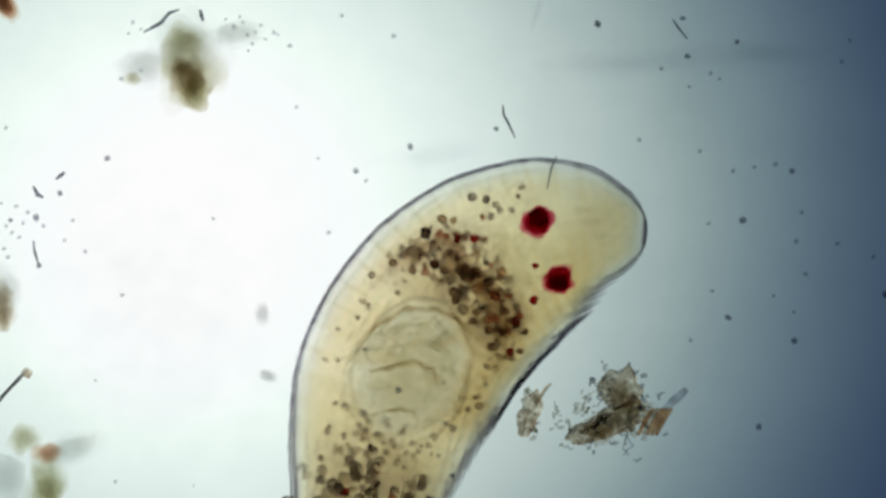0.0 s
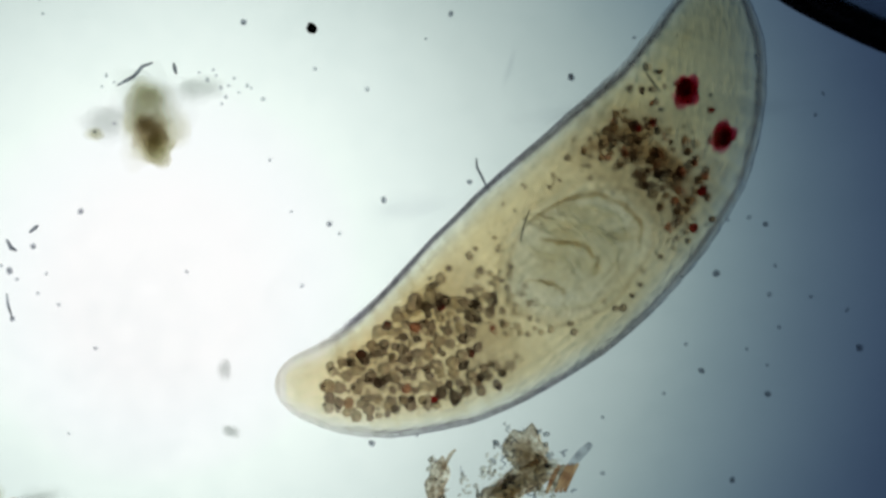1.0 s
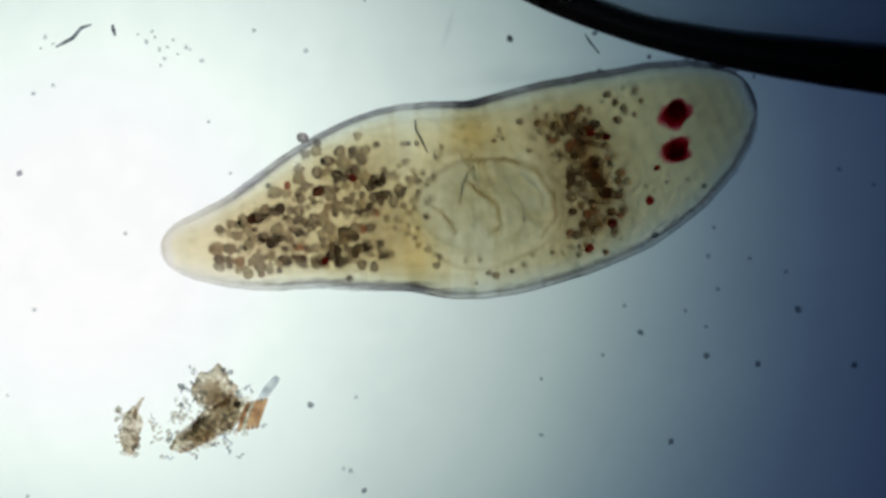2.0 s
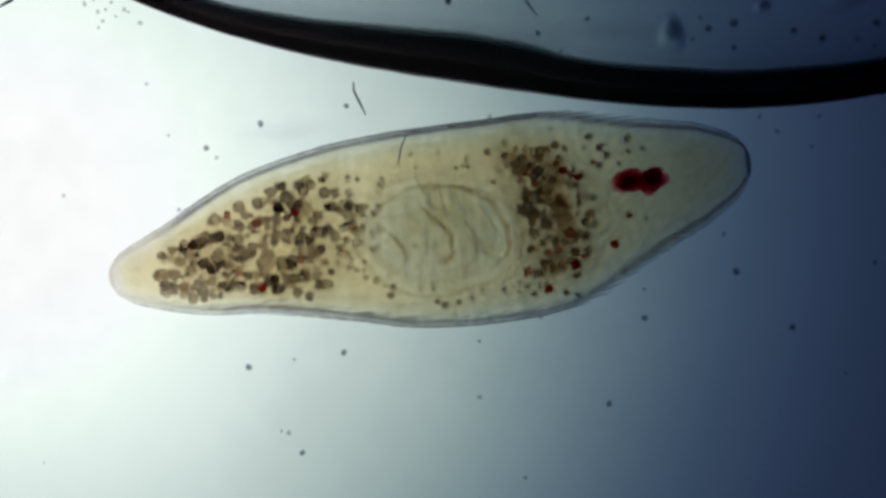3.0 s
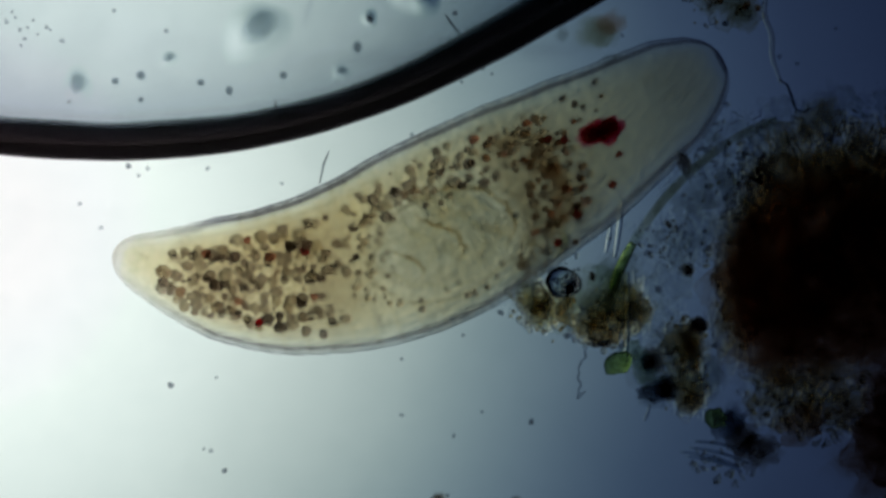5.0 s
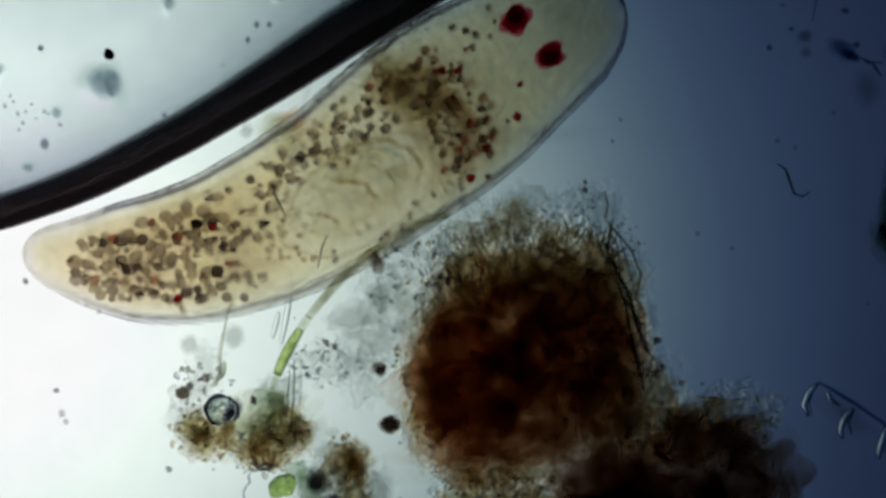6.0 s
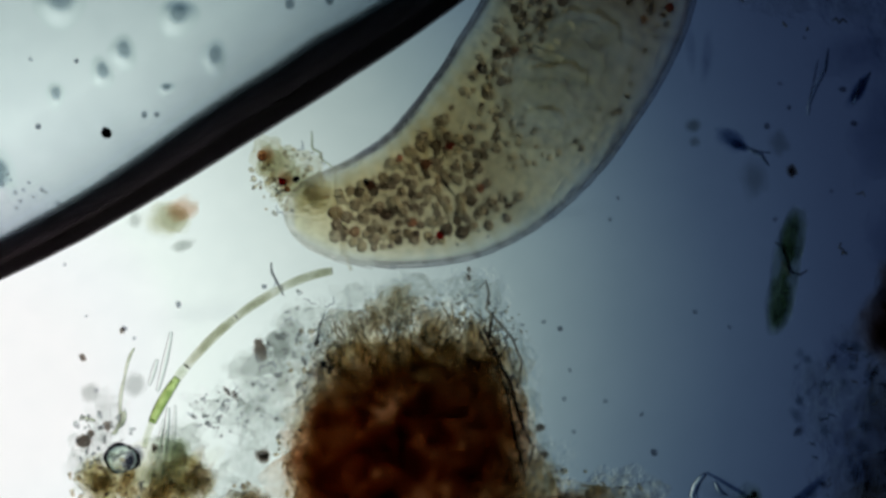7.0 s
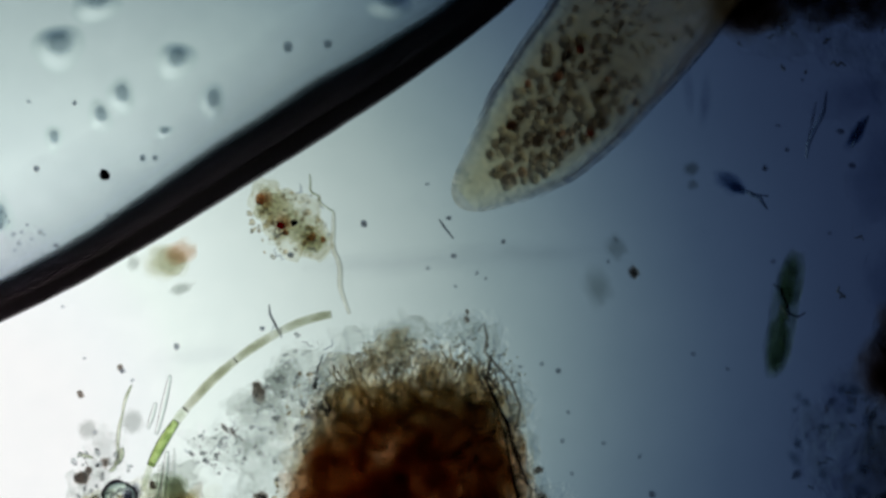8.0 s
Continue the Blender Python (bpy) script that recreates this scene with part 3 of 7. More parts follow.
def dusty_plate():
    # made-up pane: holds dust that lies on the eyepiece, not on the slide
    plate = thing("eyepiece_dust_pane", "thin clear pane added to carry the eyepiece's dark dust specks and hairs", "cover glass", (0, 0, PLATE_Z))
    bm = bmesh.new()
    bmesh.ops.create_cube(bm, size=1.0, matrix=Matrix.Translation((0.5, 0.1, -0.006)) @ Matrix.Diagonal((5.2, 4.4, 0.012, 1)))
    part("pane", bm, PLATE, plate)
    # unseen spacers, added to prop the pane on the slide
    for x, y in ((-1.9, -1.9), (2.9, -1.9), (-1.9, 2.1), (2.9, 2.1)):
        bm = bmesh.new()
        bmesh.ops.create_cone(bm, cap_ends=True, segments=24, radius1=0.12, radius2=0.12, depth=PLATE_Z - 0.014, matrix=Matrix.Translation((x, y, -(PLATE_Z + 0.012) / 2)))
        part("spacer", bm, PLATE, plate, "clear round glass spacer")
    rng = random.Random(5)
    right = (
        (0.274, 0.399, 0.0050), (0.423, 0.408, 0.0050), (0.52, 0.366, 0.0050), (0.432, 0.341, 0.0050), (0.386, 0.319, 0.0040), (0.473, 0.311, 0.0040), (0.489, 0.301, 0.0040),
        (0.435, 0.287, 0.0040), (0.513, 0.138, 0.004), (0.55, 0.145, 0.0040), (0.588, 0.15, 0.004), (0.617, 0.138, 0.0050), (0.634, 0.065, 0.004), (0.624, 0.014, 0.0040),
        (0.641, -0.044, 0.004), (0.697, 0.01, 0.004), (0.584, -0.083, 0.004), (0.476, -0.074, 0.004), (0.62, -0.111, 0.0040), (0.621, -0.162, 0.0050), (0.558, -0.314, 0.0050),
        (0.454, 0.173, 0.0040), (0.705, 0.331, 0.0040), (0.719, 0.369, 0.0040), (0.347, 0.193, 0.0040), (0.329, -0.203, 0.004), (0.329, -0.302, 0.0040),
    )
    middle = (
        (-0.154, 0.138, 0.005), (-0.136, 0.121, 0.0040), (-0.058, 0.181, 0.005), (-0.259, 0.251, 0.004), (-0.179, 0.413, 0.004), (-0.593, 0.161, 0.0050), (0.094, 0.213, 0.0050),
        (-0.567, -0.081, 0.0040), (-0.406, 0.054, 0.004), (-0.202, 0.029, 0.004), (-0.079, -0.249, 0.0060), (0.016, -0.4, 0.005), (-0.008, -0.365, 0.0040), (0.061, 0.51, 0.0050),
        (-0.305, 0.495, 0.0050), (-0.719, 0.056, 0.0060), (-0.677, 0.099, 0.005), (-0.764, 0.051, 0.0050), (-0.734, 0.065, 0.004), (-0.749, 0.021, 0.0040), (-0.654, 0.051, 0.0040),
        (-0.632, -0.004, 0.0040), (-0.714, -0.029, 0.0050), (-0.579, -0.411, 0.0040),
    )
    far = (
        (1.021, 0.529, 0.005), (0.982, 0.496, 0.0060), (-0.319, 0.614, 0.004), (-0.238, 0.611, 0.005), (0.273, 0.397, 0.0050), (0.385, 0.468, 0.004), (-0.308, 0.494, 0.004),
        (0.41, -0.444, 0.004), (1.006, 0.571, 0.0040), (1.116, 0.561, 0.0060), (1.136, 0.501, 0.0060), (1.096, 0.381, 0.0040), (0.916, 0.141, 0.0040), (0.976, -0.259, 0.004),
    )
    bits = (
        (-0.384, 0.406, 0.0030), (-0.369, 0.393, 0.004), (-0.354, 0.401, 0.0030), (-0.346, 0.379, 0.004), (-0.337, 0.363, 0.0040), (-0.332, 0.383, 0.0030), (-0.322, 0.396, 0.0030),
        (-0.314, 0.371, 0.0030), (-0.299, 0.383, 0.004), (-0.292, 0.379, 0.0030), (-0.344, 0.351, 0.0030), (-0.359, 0.411, 0.0030), (-0.548, 0.401, 0.004), (-0.556, 0.381, 0.0030),
        (-0.534, 0.389, 0.0030), (-0.569, 0.301, 0.0040), (-0.534, 0.316, 0.0030), (-0.772, 0.041, 0.0040), (-0.762, 0.029, 0.0040), (-0.776, 0.001, 0.0040), (-0.754, 0.076, 0.004),
        (-0.781, 0.081, 0.0040), (-0.742, 0.046, 0.004), (-0.706, 0.041, 0.0040), (-0.669, 0.016, 0.004), (-0.769, -0.014, 0.0040),
    )
    big = (
        (-0.185, 0.483, 0.0074), (0.53, 0.051, 0.0060), (0.504, -0.121, 0.005), (0.782, -0.08, 0.0070), (0.882, -0.179, 0.007),
    )
    for x, y, r in big:
        speck(plate, x, y, r, INK if r > 0.0072 else DUST_SOFT, rng)
    for x, y, r in right + middle + far + bits:
        speck(plate, x, y, r, DUST_SOFT if r > 0.0042 else DUST_FAINT, rng)
    for k in range(40):
        speck(plate, rng.uniform(-0.8, 1.4), rng.uniform(-0.75, 0.9), rng.uniform(0.0022, 0.0046), DUST_FAINT, rng)

    for x, y, rx, ry, turn in ((0.42, 0.335, 0.26, 0.032, 0.04), (0.55, 0.345, 0.16, 0.024, 0.02), (0.30, 0.325, 0.14, 0.026, 0.05), (0.165, 0.415, 0.008, 0.040, -0.3), (-0.02, 0.165, 0.10, 0.030, 0.1)):
        haze("smear", SMEAR, plate, [(x * PLATE_K, y * PLATE_K, rx, ry, turn)], x * 9, "faint grey smear", 1.2)

    def hair(points, r, material=DUST):
        bm = bmesh.new()
        tube(bm, [(x * PLATE_K, y * PLATE_K, r + 0.002) for x, y in points], r, 6, 0.5)
        part("hair", bm, material, plate, "thin dark hair")
    hair(((0.106, 0.255), (0.107, 0.238), (0.117, 0.219), (0.128, 0.196)), 0.0022, DUST)
    hair(((0.406, 0.406), (0.416, 0.391), (0.432, 0.371)), 0.0022, DUST)
    hair(((0.201, 0.165), (0.191, 0.141), (0.184, 0.106)), 0.0018, DUST)
    hair(((-0.529, 0.383), (-0.514, 0.391), (-0.499, 0.399), (-0.484, 0.417), (-0.466, 0.423)), 0.0032, DUST)
    hair(((-0.429, 0.423), (-0.427, 0.413), (-0.424, 0.403)), 0.0034, DUST)
    hair(((-0.724, 0.016), (-0.722, -0.004), (-0.714, -0.029)), 0.0025, DUST)
    hair(((-0.724, 0.111), (-0.716, 0.096), (-0.706, 0.091)), 0.004, DUST)
    hair(((-0.684, 0.123), (-0.674, 0.131), (-0.668, 0.136)), 0.0035, DUST)
    hair(((0.996, 0.291), (1.011, 0.281), (1.018, 0.261), (1.026, 0.238), (1.041, 0.233), (1.054, 0.241)), 0.0025, DUST)
    hair(((1.073, 0.613), (1.066, 0.581), (1.058, 0.543)), 0.0022, DUST_PALE)
    return plate


# ---- the air bubble ----
BX, BY = 1.95, 1.5
WAVES = [1.4191, 0.0662, 0.007, 0.2078, 0.1626, 0.0218, -0.0157, 0.0298, 0.0611, 0.013, -0.016, 0.0022, 0.01]


def bubble_edge(a, inset=0.0):
    r = WAVES[0] - inset
    for k in range(1, 7):
        r += WAVES[2 * k - 1] * math.cos(k * a) + WAVES[2 * k] * math.sin(k * a)
    return Vector((BX + r * math.cos(a), BY + r * math.sin(a), 0))


def air_bubble():
    bubble = thing("air_bubble", "large air bubble with a thick dark rim, water drops inside", "air bubble", (0, 0, 0))
    bm = bmesh.new()
    uv = bm.loops.layers.uv.new("rim")
    n, m = 420, 12
    rows = []
    for i in range(n):
        a = 2 * math.pi * i / n
        c, d = bubble_edge(a), (bubble_edge(a + 0.01) - bubble_edge(a - 0.01)).normalized()
        inward = Vector((-d.y, d.x, 0))
        wide = 0.004 * noise.noise(Vector((math.cos(a) * 9, math.sin(a) * 9, 0.4))) + float(np.interp(c.x, (0.97, 1.22, 1.37, 1.48, 1.56, 1.87, 2.42, 2.79, 3.02, 3.22), (0.048, 0.075, 0.088, 0.084, 0.072, 0.067, 0.063, 0.088, 0.093, 0.075)))
        rows.append([bm.verts.new(c + inward * wide * j / m + Vector((0, 0, 0.040 + 0.034 * math.sin(math.pi * (j / m - 0.5))))) for j in range(m + 1)])
    rows_end = [r[-1].co.copy() for r in rows]
    for i in range(n):
        p, q = rows[i], rows[(i + 1) % n]
        for j in range(m):
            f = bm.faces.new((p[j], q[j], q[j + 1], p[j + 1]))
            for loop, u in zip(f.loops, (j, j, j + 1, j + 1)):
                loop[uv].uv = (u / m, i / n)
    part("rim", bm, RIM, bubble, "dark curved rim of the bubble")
    # sheet added inside the rim: shade of the levelling water, painted as a tint
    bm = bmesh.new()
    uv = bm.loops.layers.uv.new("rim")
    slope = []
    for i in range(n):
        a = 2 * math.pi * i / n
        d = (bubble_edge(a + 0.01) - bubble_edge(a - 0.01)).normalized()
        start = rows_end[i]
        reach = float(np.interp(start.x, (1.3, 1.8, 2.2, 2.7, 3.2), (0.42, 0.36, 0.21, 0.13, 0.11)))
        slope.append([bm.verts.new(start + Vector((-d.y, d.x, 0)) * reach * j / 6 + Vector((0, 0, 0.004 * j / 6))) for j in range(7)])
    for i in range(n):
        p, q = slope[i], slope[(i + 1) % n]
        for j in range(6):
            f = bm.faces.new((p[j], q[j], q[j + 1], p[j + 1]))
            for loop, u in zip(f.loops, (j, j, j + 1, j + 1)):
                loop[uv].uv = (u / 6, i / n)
    part("slope", bm, INNER_SHADE, bubble, "painted grey shade inside the rim")
    # cloudy tinted sheet, added to dim what shows inside the bubble
    bm = bmesh.new()
    ring = [bm.verts.new(bubble_edge(2 * math.pi * i / n, 0.035) + Vector((0, 0, 0.008))) for i in range(n)]
    top = [bm.verts.new(v.co + Vector((0, 0, 0.004))) for v in ring]
    bm.faces.new(ring[::-1])
    bm.faces.new(top)
    for i in range(n):
        bm.faces.new((ring[i], ring[(i + 1) % n], top[(i + 1) % n], top[i]))
    film = part("film", bm, FILM, bubble, "thin cloudy film added to dim the bubble")
    for p in film.data.polygons:
        p.use_smooth = False

    drops = []

    def drop(x, y, rx, ry, turn=0.0):
        """A flat hollow in the film: it turns the lamp's light aside, brighter towards the lamp, darker away from it."""
        big = rx > 0.011
        bm = bmesh.new()
        uv = bm.loops.layers.uv.new("depth")
        if big:
            rings, n, tilt = [], 28, Matrix.Rotation(turn, 3, "Z")
            for j in range(13):
                q = max(j / 12, 0.02)
                rings.append([bm.verts.new(tilt @ Vector((rx * 1.45 * q * c * k, ry * 1.45 * q * d * k, rx * 0.62 * (1 - q * q) ** 2)))
                              for c, d, k in ((math.cos(a), math.sin(a), 1 + 0.07 * math.sin(3 * a + x * 40)) for a in (2 * math.pi * i / n for i in range(n)))])
            for u, v in zip(rings, rings[1:]):
                for i in range(n):
                    bm.faces.new((u[i], v[i], v[(i + 1) % n], u[(i + 1) % n]))
            bm.faces.new(rings[0])
        else:
            lump(bm, 0, 0, 0, rx * 1.06, ry * 1.06, rx * 0.5, turn, 0.08, 1.5, x * 7, 3, uv)
        body = part("drop", bm, HOLLOW if big else DROP_DARK, bubble, "grey water drop", pose(x, y, 0.03))
        drops.append(body)
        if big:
            # shade on the side away from the lamp, painted as a soft grey lump
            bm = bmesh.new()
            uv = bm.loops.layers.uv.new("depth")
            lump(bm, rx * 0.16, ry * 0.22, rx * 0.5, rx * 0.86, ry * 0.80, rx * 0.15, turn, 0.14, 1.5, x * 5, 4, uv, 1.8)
            part("shade", bm, SHADE_AND_DOTS, body, "grey painted shade on the drop")
    drop(2.121, 0.49, 0.048, 0.036, 0.6)
    drop(2.396, 0.56, 0.038, 0.03, -0.7)
    drop(2.216, 0.59, 0.016, 0.014, 0)
    drop(2.321, 0.515, 0.012, 0.014, 0)
    drop(2.301, 0.465, 0.009, 0.012, 0)
    drop(2.271, 0.42, 0.013, 0.01, 0)
    drop(1.969, 0.443, 0.014, 0.01, 0.5)
    drop(1.921, 0.415, 0.01, 0.009, 0)
    drop(1.876, 0.405, 0.008, 0.007, 0)
    drop(2.026, 0.402, 0.008, 0.007, 0)
    drop(2.076, 0.388, 0.008, 0.009, 0)
    drop(2.171, 0.415, 0.008, 0.008, 0)
    drop(1.809, 0.395, 0.02, 0.026, 0)
    drop(1.921, 0.372, 0.006, 0.006, 0)
    drop(2.525, 0.867, 0.034, 0.03, 0.3)
    drop(2.731, 0.844, 0.028, 0.024, 0.5)
    drop(2.635, 0.782, 0.018, 0.024, 0.2)
    drop(2.795, 0.772, 0.017, 0.025, 0)
    drop(2.598, 0.746, 0.015, 0.022, 0.3)
    drop(2.517, 0.707, 0.012, 0.018, 0)
    drop(2.711, 0.719, 0.012, 0.008, 0.3)
    drop(2.418, 0.564, 0.022, 0.036, 0)
    drop(2.928, 0.869, 0.01, 0.012, 0)
    drop(2.998, 0.874, 0.009, 0.009, 0)
    drop(2.673, 0.674, 0.006, 0.008, 0)
    drop(2.695, 0.674, 0.006, 0.006, 0)
    drop(2.591, 0.945, 0.032, 0.026, 0.3)
    drop(3.106, 0.945, 0.03, 0.022, 0.2)
    return bubble, drops


# ---- the flatworm ----
LENGTH, SLICES = 1.17, 34


def half_width(s):
    xs = (0, 0.0015, 0.004, 0.008, 0.015, 0.026, 0.04, 0.08, 0.15, 0.25, 0.35, 0.45, 0.55, 0.65, 0.75, 0.85, 0.92, 0.965, 0.984, 0.993, 0.998, 1.0)
    ws = (0, 0.013, 0.022, 0.0315, 0.0425, 0.0545, 0.065, 0.086, 0.115, 0.145, 0.166, 0.180, 0.184, 0.183, 0.172, 0.146, 0.118, 0.084, 0.060, 0.041, 0.022, 0)
    return float(np.interp(s, xs, ws))


def body_slice(i):
    """One ring of the body; its share of the tissue fades into its two neighbours, so that rings slide over one another unseen."""
    step = 1.0 / SLICES
    s0 = (i + 0.5) * step
    lo, hi = max(0.0, s0 - step), min(1.0, s0 + step)
    if i == 0:
        lo = 0.0
    if i == SLICES - 1:
        hi = 1.0
    bm = bmesh.new()
    skin, flat = bm.loops.layers.uv.new("skin"), bm.loops.layers.uv.new("body")
    around = [math.pi * 2 * k / 44 for k in range(44)]
    stations = np.unique(np.concatenate([lo + (s0 - lo) * np.linspace(0, 1, 6 if i else 14) ** (1 if i else 2), hi - (hi - s0) * np.linspace(1, 0, 6 if i < SLICES - 1 else 14) ** (1 if i < SLICES - 1 else 2)]))
    rings = []
    for s in stations:
        w = max(half_width(s), 0.0015)
        share = 1.0 - abs(s - s0) / step
        if (i == 0 and s < s0) or (i == SLICES - 1 and s > s0):
            share = 1.0
        end = min(s, 1 - s) * LENGTH
        ring = []
        for a in around:
            y, z = w * math.cos(a), 0.26 * w * math.sin(a)
            v = bm.verts.new(((s - s0) * LENGTH, y, z))
            ring.append((v, (share, min(w * (1 - abs(math.cos(a))), end)), (s, y)))
        rings.append(ring)
    for p, q in zip(rings, rings[1:]):
        for k in range(44):
            quad = (p[k], q[k], q[(k + 1) % 44], p[(k + 1) % 44])
            f = bm.faces.new([c[0] for c in quad])
            for loop, c in zip(f.loops, quad):
                loop[skin].uv, loop[flat].uv = c[1], c[2]
    return bm, s0


def flatworm():
    worm = thing("flatworm", "pale yellow see-through flatworm with two red eyes and brown gut", "flatworm", (0, 0, 0.0))
    slices = []
    for i in range(SLICES):
        bm, s0 = body_slice(i)
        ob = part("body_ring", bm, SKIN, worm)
        ob["rest"] = s0
        slices.append(ob)

    def ring_at(s):
        i = min(SLICES - 1, max(0, int(s * SLICES)))
        return slices[i], (s - (i + 0.5) / SLICES) * LENGTH

    rng = random.Random(21)

    def granule_meshes(material):
        made = []
        for k in range(5):
            bm = bmesh.new()
            uv = bm.loops.layers.uv.new("depth")
            lump(bm, 0, 0, 0, 1, 1, 0.8, 0, 0.10, 1.3, k * 5.3, 3, uv, 1.0)
            me = bpy.data.meshes.new("granule")
            bm.to_mesh(me)
            bm.free()
            me.materials.append(material)
            for p in me.polygons:
                p.use_smooth = True
            made.append(me)
        return made

    plain, rusty = granule_meshes(GRANULE), granule_meshes(RUST_GRANULE)

    def granule(s, y, r):
        ring, x = ring_at(s)
        z = rng.uniform(-0.5, 0.8) * 0.25 * half_width(s)
        m = Matrix.LocRotScale((x, y, z), Euler((0, 0, rng.uniform(0, 6))), (r * rng.uniform(0.94, 1.12), r * rng.uniform(0.88, 1.0), r * 0.8))
        return placed("granule", rng.choice(rusty if s > 0.62 and rng.random() < 0.6 else plain), ring, "", m)

    taken = []

    def settle(s, s_lo, y):
        """The hind gut ends in a ragged line; the front of the gut bends back along both sides."""
        if s_lo < 0.1:
            return s_lo + (s - s_lo) * (0.90 + 0.10 * math.sin(y * 47 + 1.0) + 0.05 * math.sin(y * 131)) + 0.25 * max(y, 0)
        return s - 2.2 * y * y if 0.64 < s_lo < 0.70 else s

    def fill(count, s_lo, s_hi, y_lo, y_hi, r_lo, r_hi, gap=0.75):
        made, tries = [], 0
        while len(made) < count and tries < count * 30:
            tries += 1
            s = rng.uniform(s_lo, s_hi)
            w = half_width(s) - 0.030
            y = rng.uniform(y_lo, y_hi) * w
            s = settle(s, s_lo, y)
            r = rng.uniform(r_lo, r_hi) * (0.78 if rng.random() < 0.4 else 1.0)
            if all(math.hypot((s - a) * LENGTH, y - b) > gap * (r + c) for a, b, c in taken):
                taken.append((s, y, r))
                made.append((s, y, r, granule(s, y, r)))
        return made

    fill(200, 0.078, 0.350, -0.81, 0.80, 0.0084, 0.0128, 0.84)
    fill(8, 0.34, 0.44, -0.80, 0.60, 0.0060, 0.0090, 1.0)
    fill(70, 0.650, 0.752, -0.74, 0.84, 0.0066, 0.0106, 0.80)
    fill(9, 0.76, 0.86, 0.55, 0.90, 0.0050, 0.0080)
    fill(7, 0.45, 0.72, -0.95, -0.80, 0.0055, 0.0080)
    # the strip of gut over the pharynx: its granules are pushed out of the hind and front gut as the body stretches
    drifting = []
    for s, y, r, ob in fill(56, 0.385, 0.645, 0.42, 0.88, 0.0066, 0.0112, 0.78):
        ring, x = ring_at(s)
        if s < 0.53:
            back = rng.uniform(0.22, 0.37), rng.uniform(-0.7, 0.8) * (half_width(0.34) - 0.03)
        else:
            back = rng.uniform(0.655, 0.70), rng.uniform(-0.2, 0.7) * (half_width(0.68) - 0.03)
        drifting.append((ob, ob.matrix_basis.copy(), ((back[0] - s) * LENGTH, back[1] - y)))

    # the small granules packed between them, joined ring by ring
    small = {}
    for count, s_lo, s_hi, y_lo, y_hi in ((1000, 0.070, 0.345, -0.78, 0.78), (40, 0.35, 0.42, -0.7, 0.8), (130, 0.38, 0.66, 0.44, 0.88), (330, 0.650, 0.745, -0.74, 0.84), (26, 0.45, 0.70, -0.92, -0.72)):
        for _ in range(count):
            s = rng.uniform(s_lo, s_hi)
            edge = min(1.0, (s - s_lo) / 0.05 + 0.35)
            y = rng.uniform(y_lo, y_hi) * edge * (half_width(s) - 0.030)
            s = settle(s, s_lo, y)
            r = rng.uniform(0.0036, 0.0064)
            if all(math.hypot((s - a) * LENGTH, y - q) > 0.86 * (r + c) for a, q, c in taken):
                taken.append((s, y, r))
                small.setdefault(ring_at(s)[0].name, []).append((s, y, r))
    for name, spots in small.items():
        ring = bpy.data.objects[name]
        bm = bmesh.new()
        uv = bm.loops.layers.uv.new("depth")
        for s, y, r in spots:
            lump(bm, ring_at(s)[1], y, rng.uniform(-0.5, 0.8) * 0.22 * half_width(s), r * rng.uniform(0.9, 1.25), r, r * 0.8, rng.uniform(0, 3), 0.25, 1.3, s * 90, 2, uv, 1.0)
        ob = part("fine_granules", bm, FINE_GRANULE, ring)
        ob["kind"] = "stuff"

    # the forked brown front of the gut, round the pharynx
    for s, y, rx, ry, turn in ((0.690, 0.040, 0.028, 0.046, 0.35), (0.702, -0.030, 0.024, 0.056, -0.15), (0.668, 0.100, 0.050, 0.016, -0.35), (0.675, -0.095, 0.030, 0.020, 0.6), (0.705, 0.072, 0.024, 0.022, 0.6), (0.698, 0.005, 0.018, 0.045, 0.2)):
        ring, x = ring_at(s)
        haze("gut_lobe", GUT, ring, [(x, y, rx, ry, turn)], s * 77 + y * 9, "brown grainy front lobe of the gut", 2.2)

    for s, y, r in ((0.705, -0.095, 0.0100), (0.77, -0.080, 0.0085), (0.66, -0.128, 0.0085), (0.735, 0.060, 0.0085), (0.715, 0.078, 0.0075), (0.30, 0.062, 0.0085), (0.22, -0.070, 0.008), (0.80, -0.030, 0.006)):
        ring, x = ring_at(s)
        bm = bmesh.new()
        lump(bm, 0, 0, 0, r, r * 0.9, r * 0.8, 0, 0.2, 1.5, s * 40, 2)
        part("granule", bm, RED_GRANULE, ring, "small dark red granule", pose(x, y, 0.02))

    # the two eyes, each a clot of red pigment
    eyes = []
    ring, _x = ring_at(0.815)
    for turn, size, firm in ((0.4, 0.028, 4.0), (-0.5, 0.027, 2.8)):
        eyes.append(haze("eye", EYE, ring, [(0, 0, size, size * 0.92, turn), (0.010 * turn, 0.012 * turn, size * 0.75, size * 0.62, turn)], turn * 90, "deep red pigmented eye", firm))

    # pharynx: an oval muscular sac with folds
    def inner(name, s, y, rx, ry, material, label):
        ring, x = ring_at(s)
        bm = bmesh.new()
        uv = bm.loops.layers.uv.new("depth")
        lump(bm, 0, 0, 0, rx, ry, 0.035, 0, 0.10, 1.5, s * 30, 4, uv)
        return part(name, bm, material, ring, label, pose(x, y, 0.004)), ring, x

    sac, ring, x = inner("pharynx", 0.512, -0.010, 0.150, 0.112, PHARYNX, "pale oval muscular pharynx")
    for k in range(8):
        a, r0 = rng.uniform(0, 2 * math.pi), math.sqrt(rng.random()) * 0.85
        lean = -0.95 + rng.uniform(-0.45, 0.45) + 0.5 * math.cos(a)
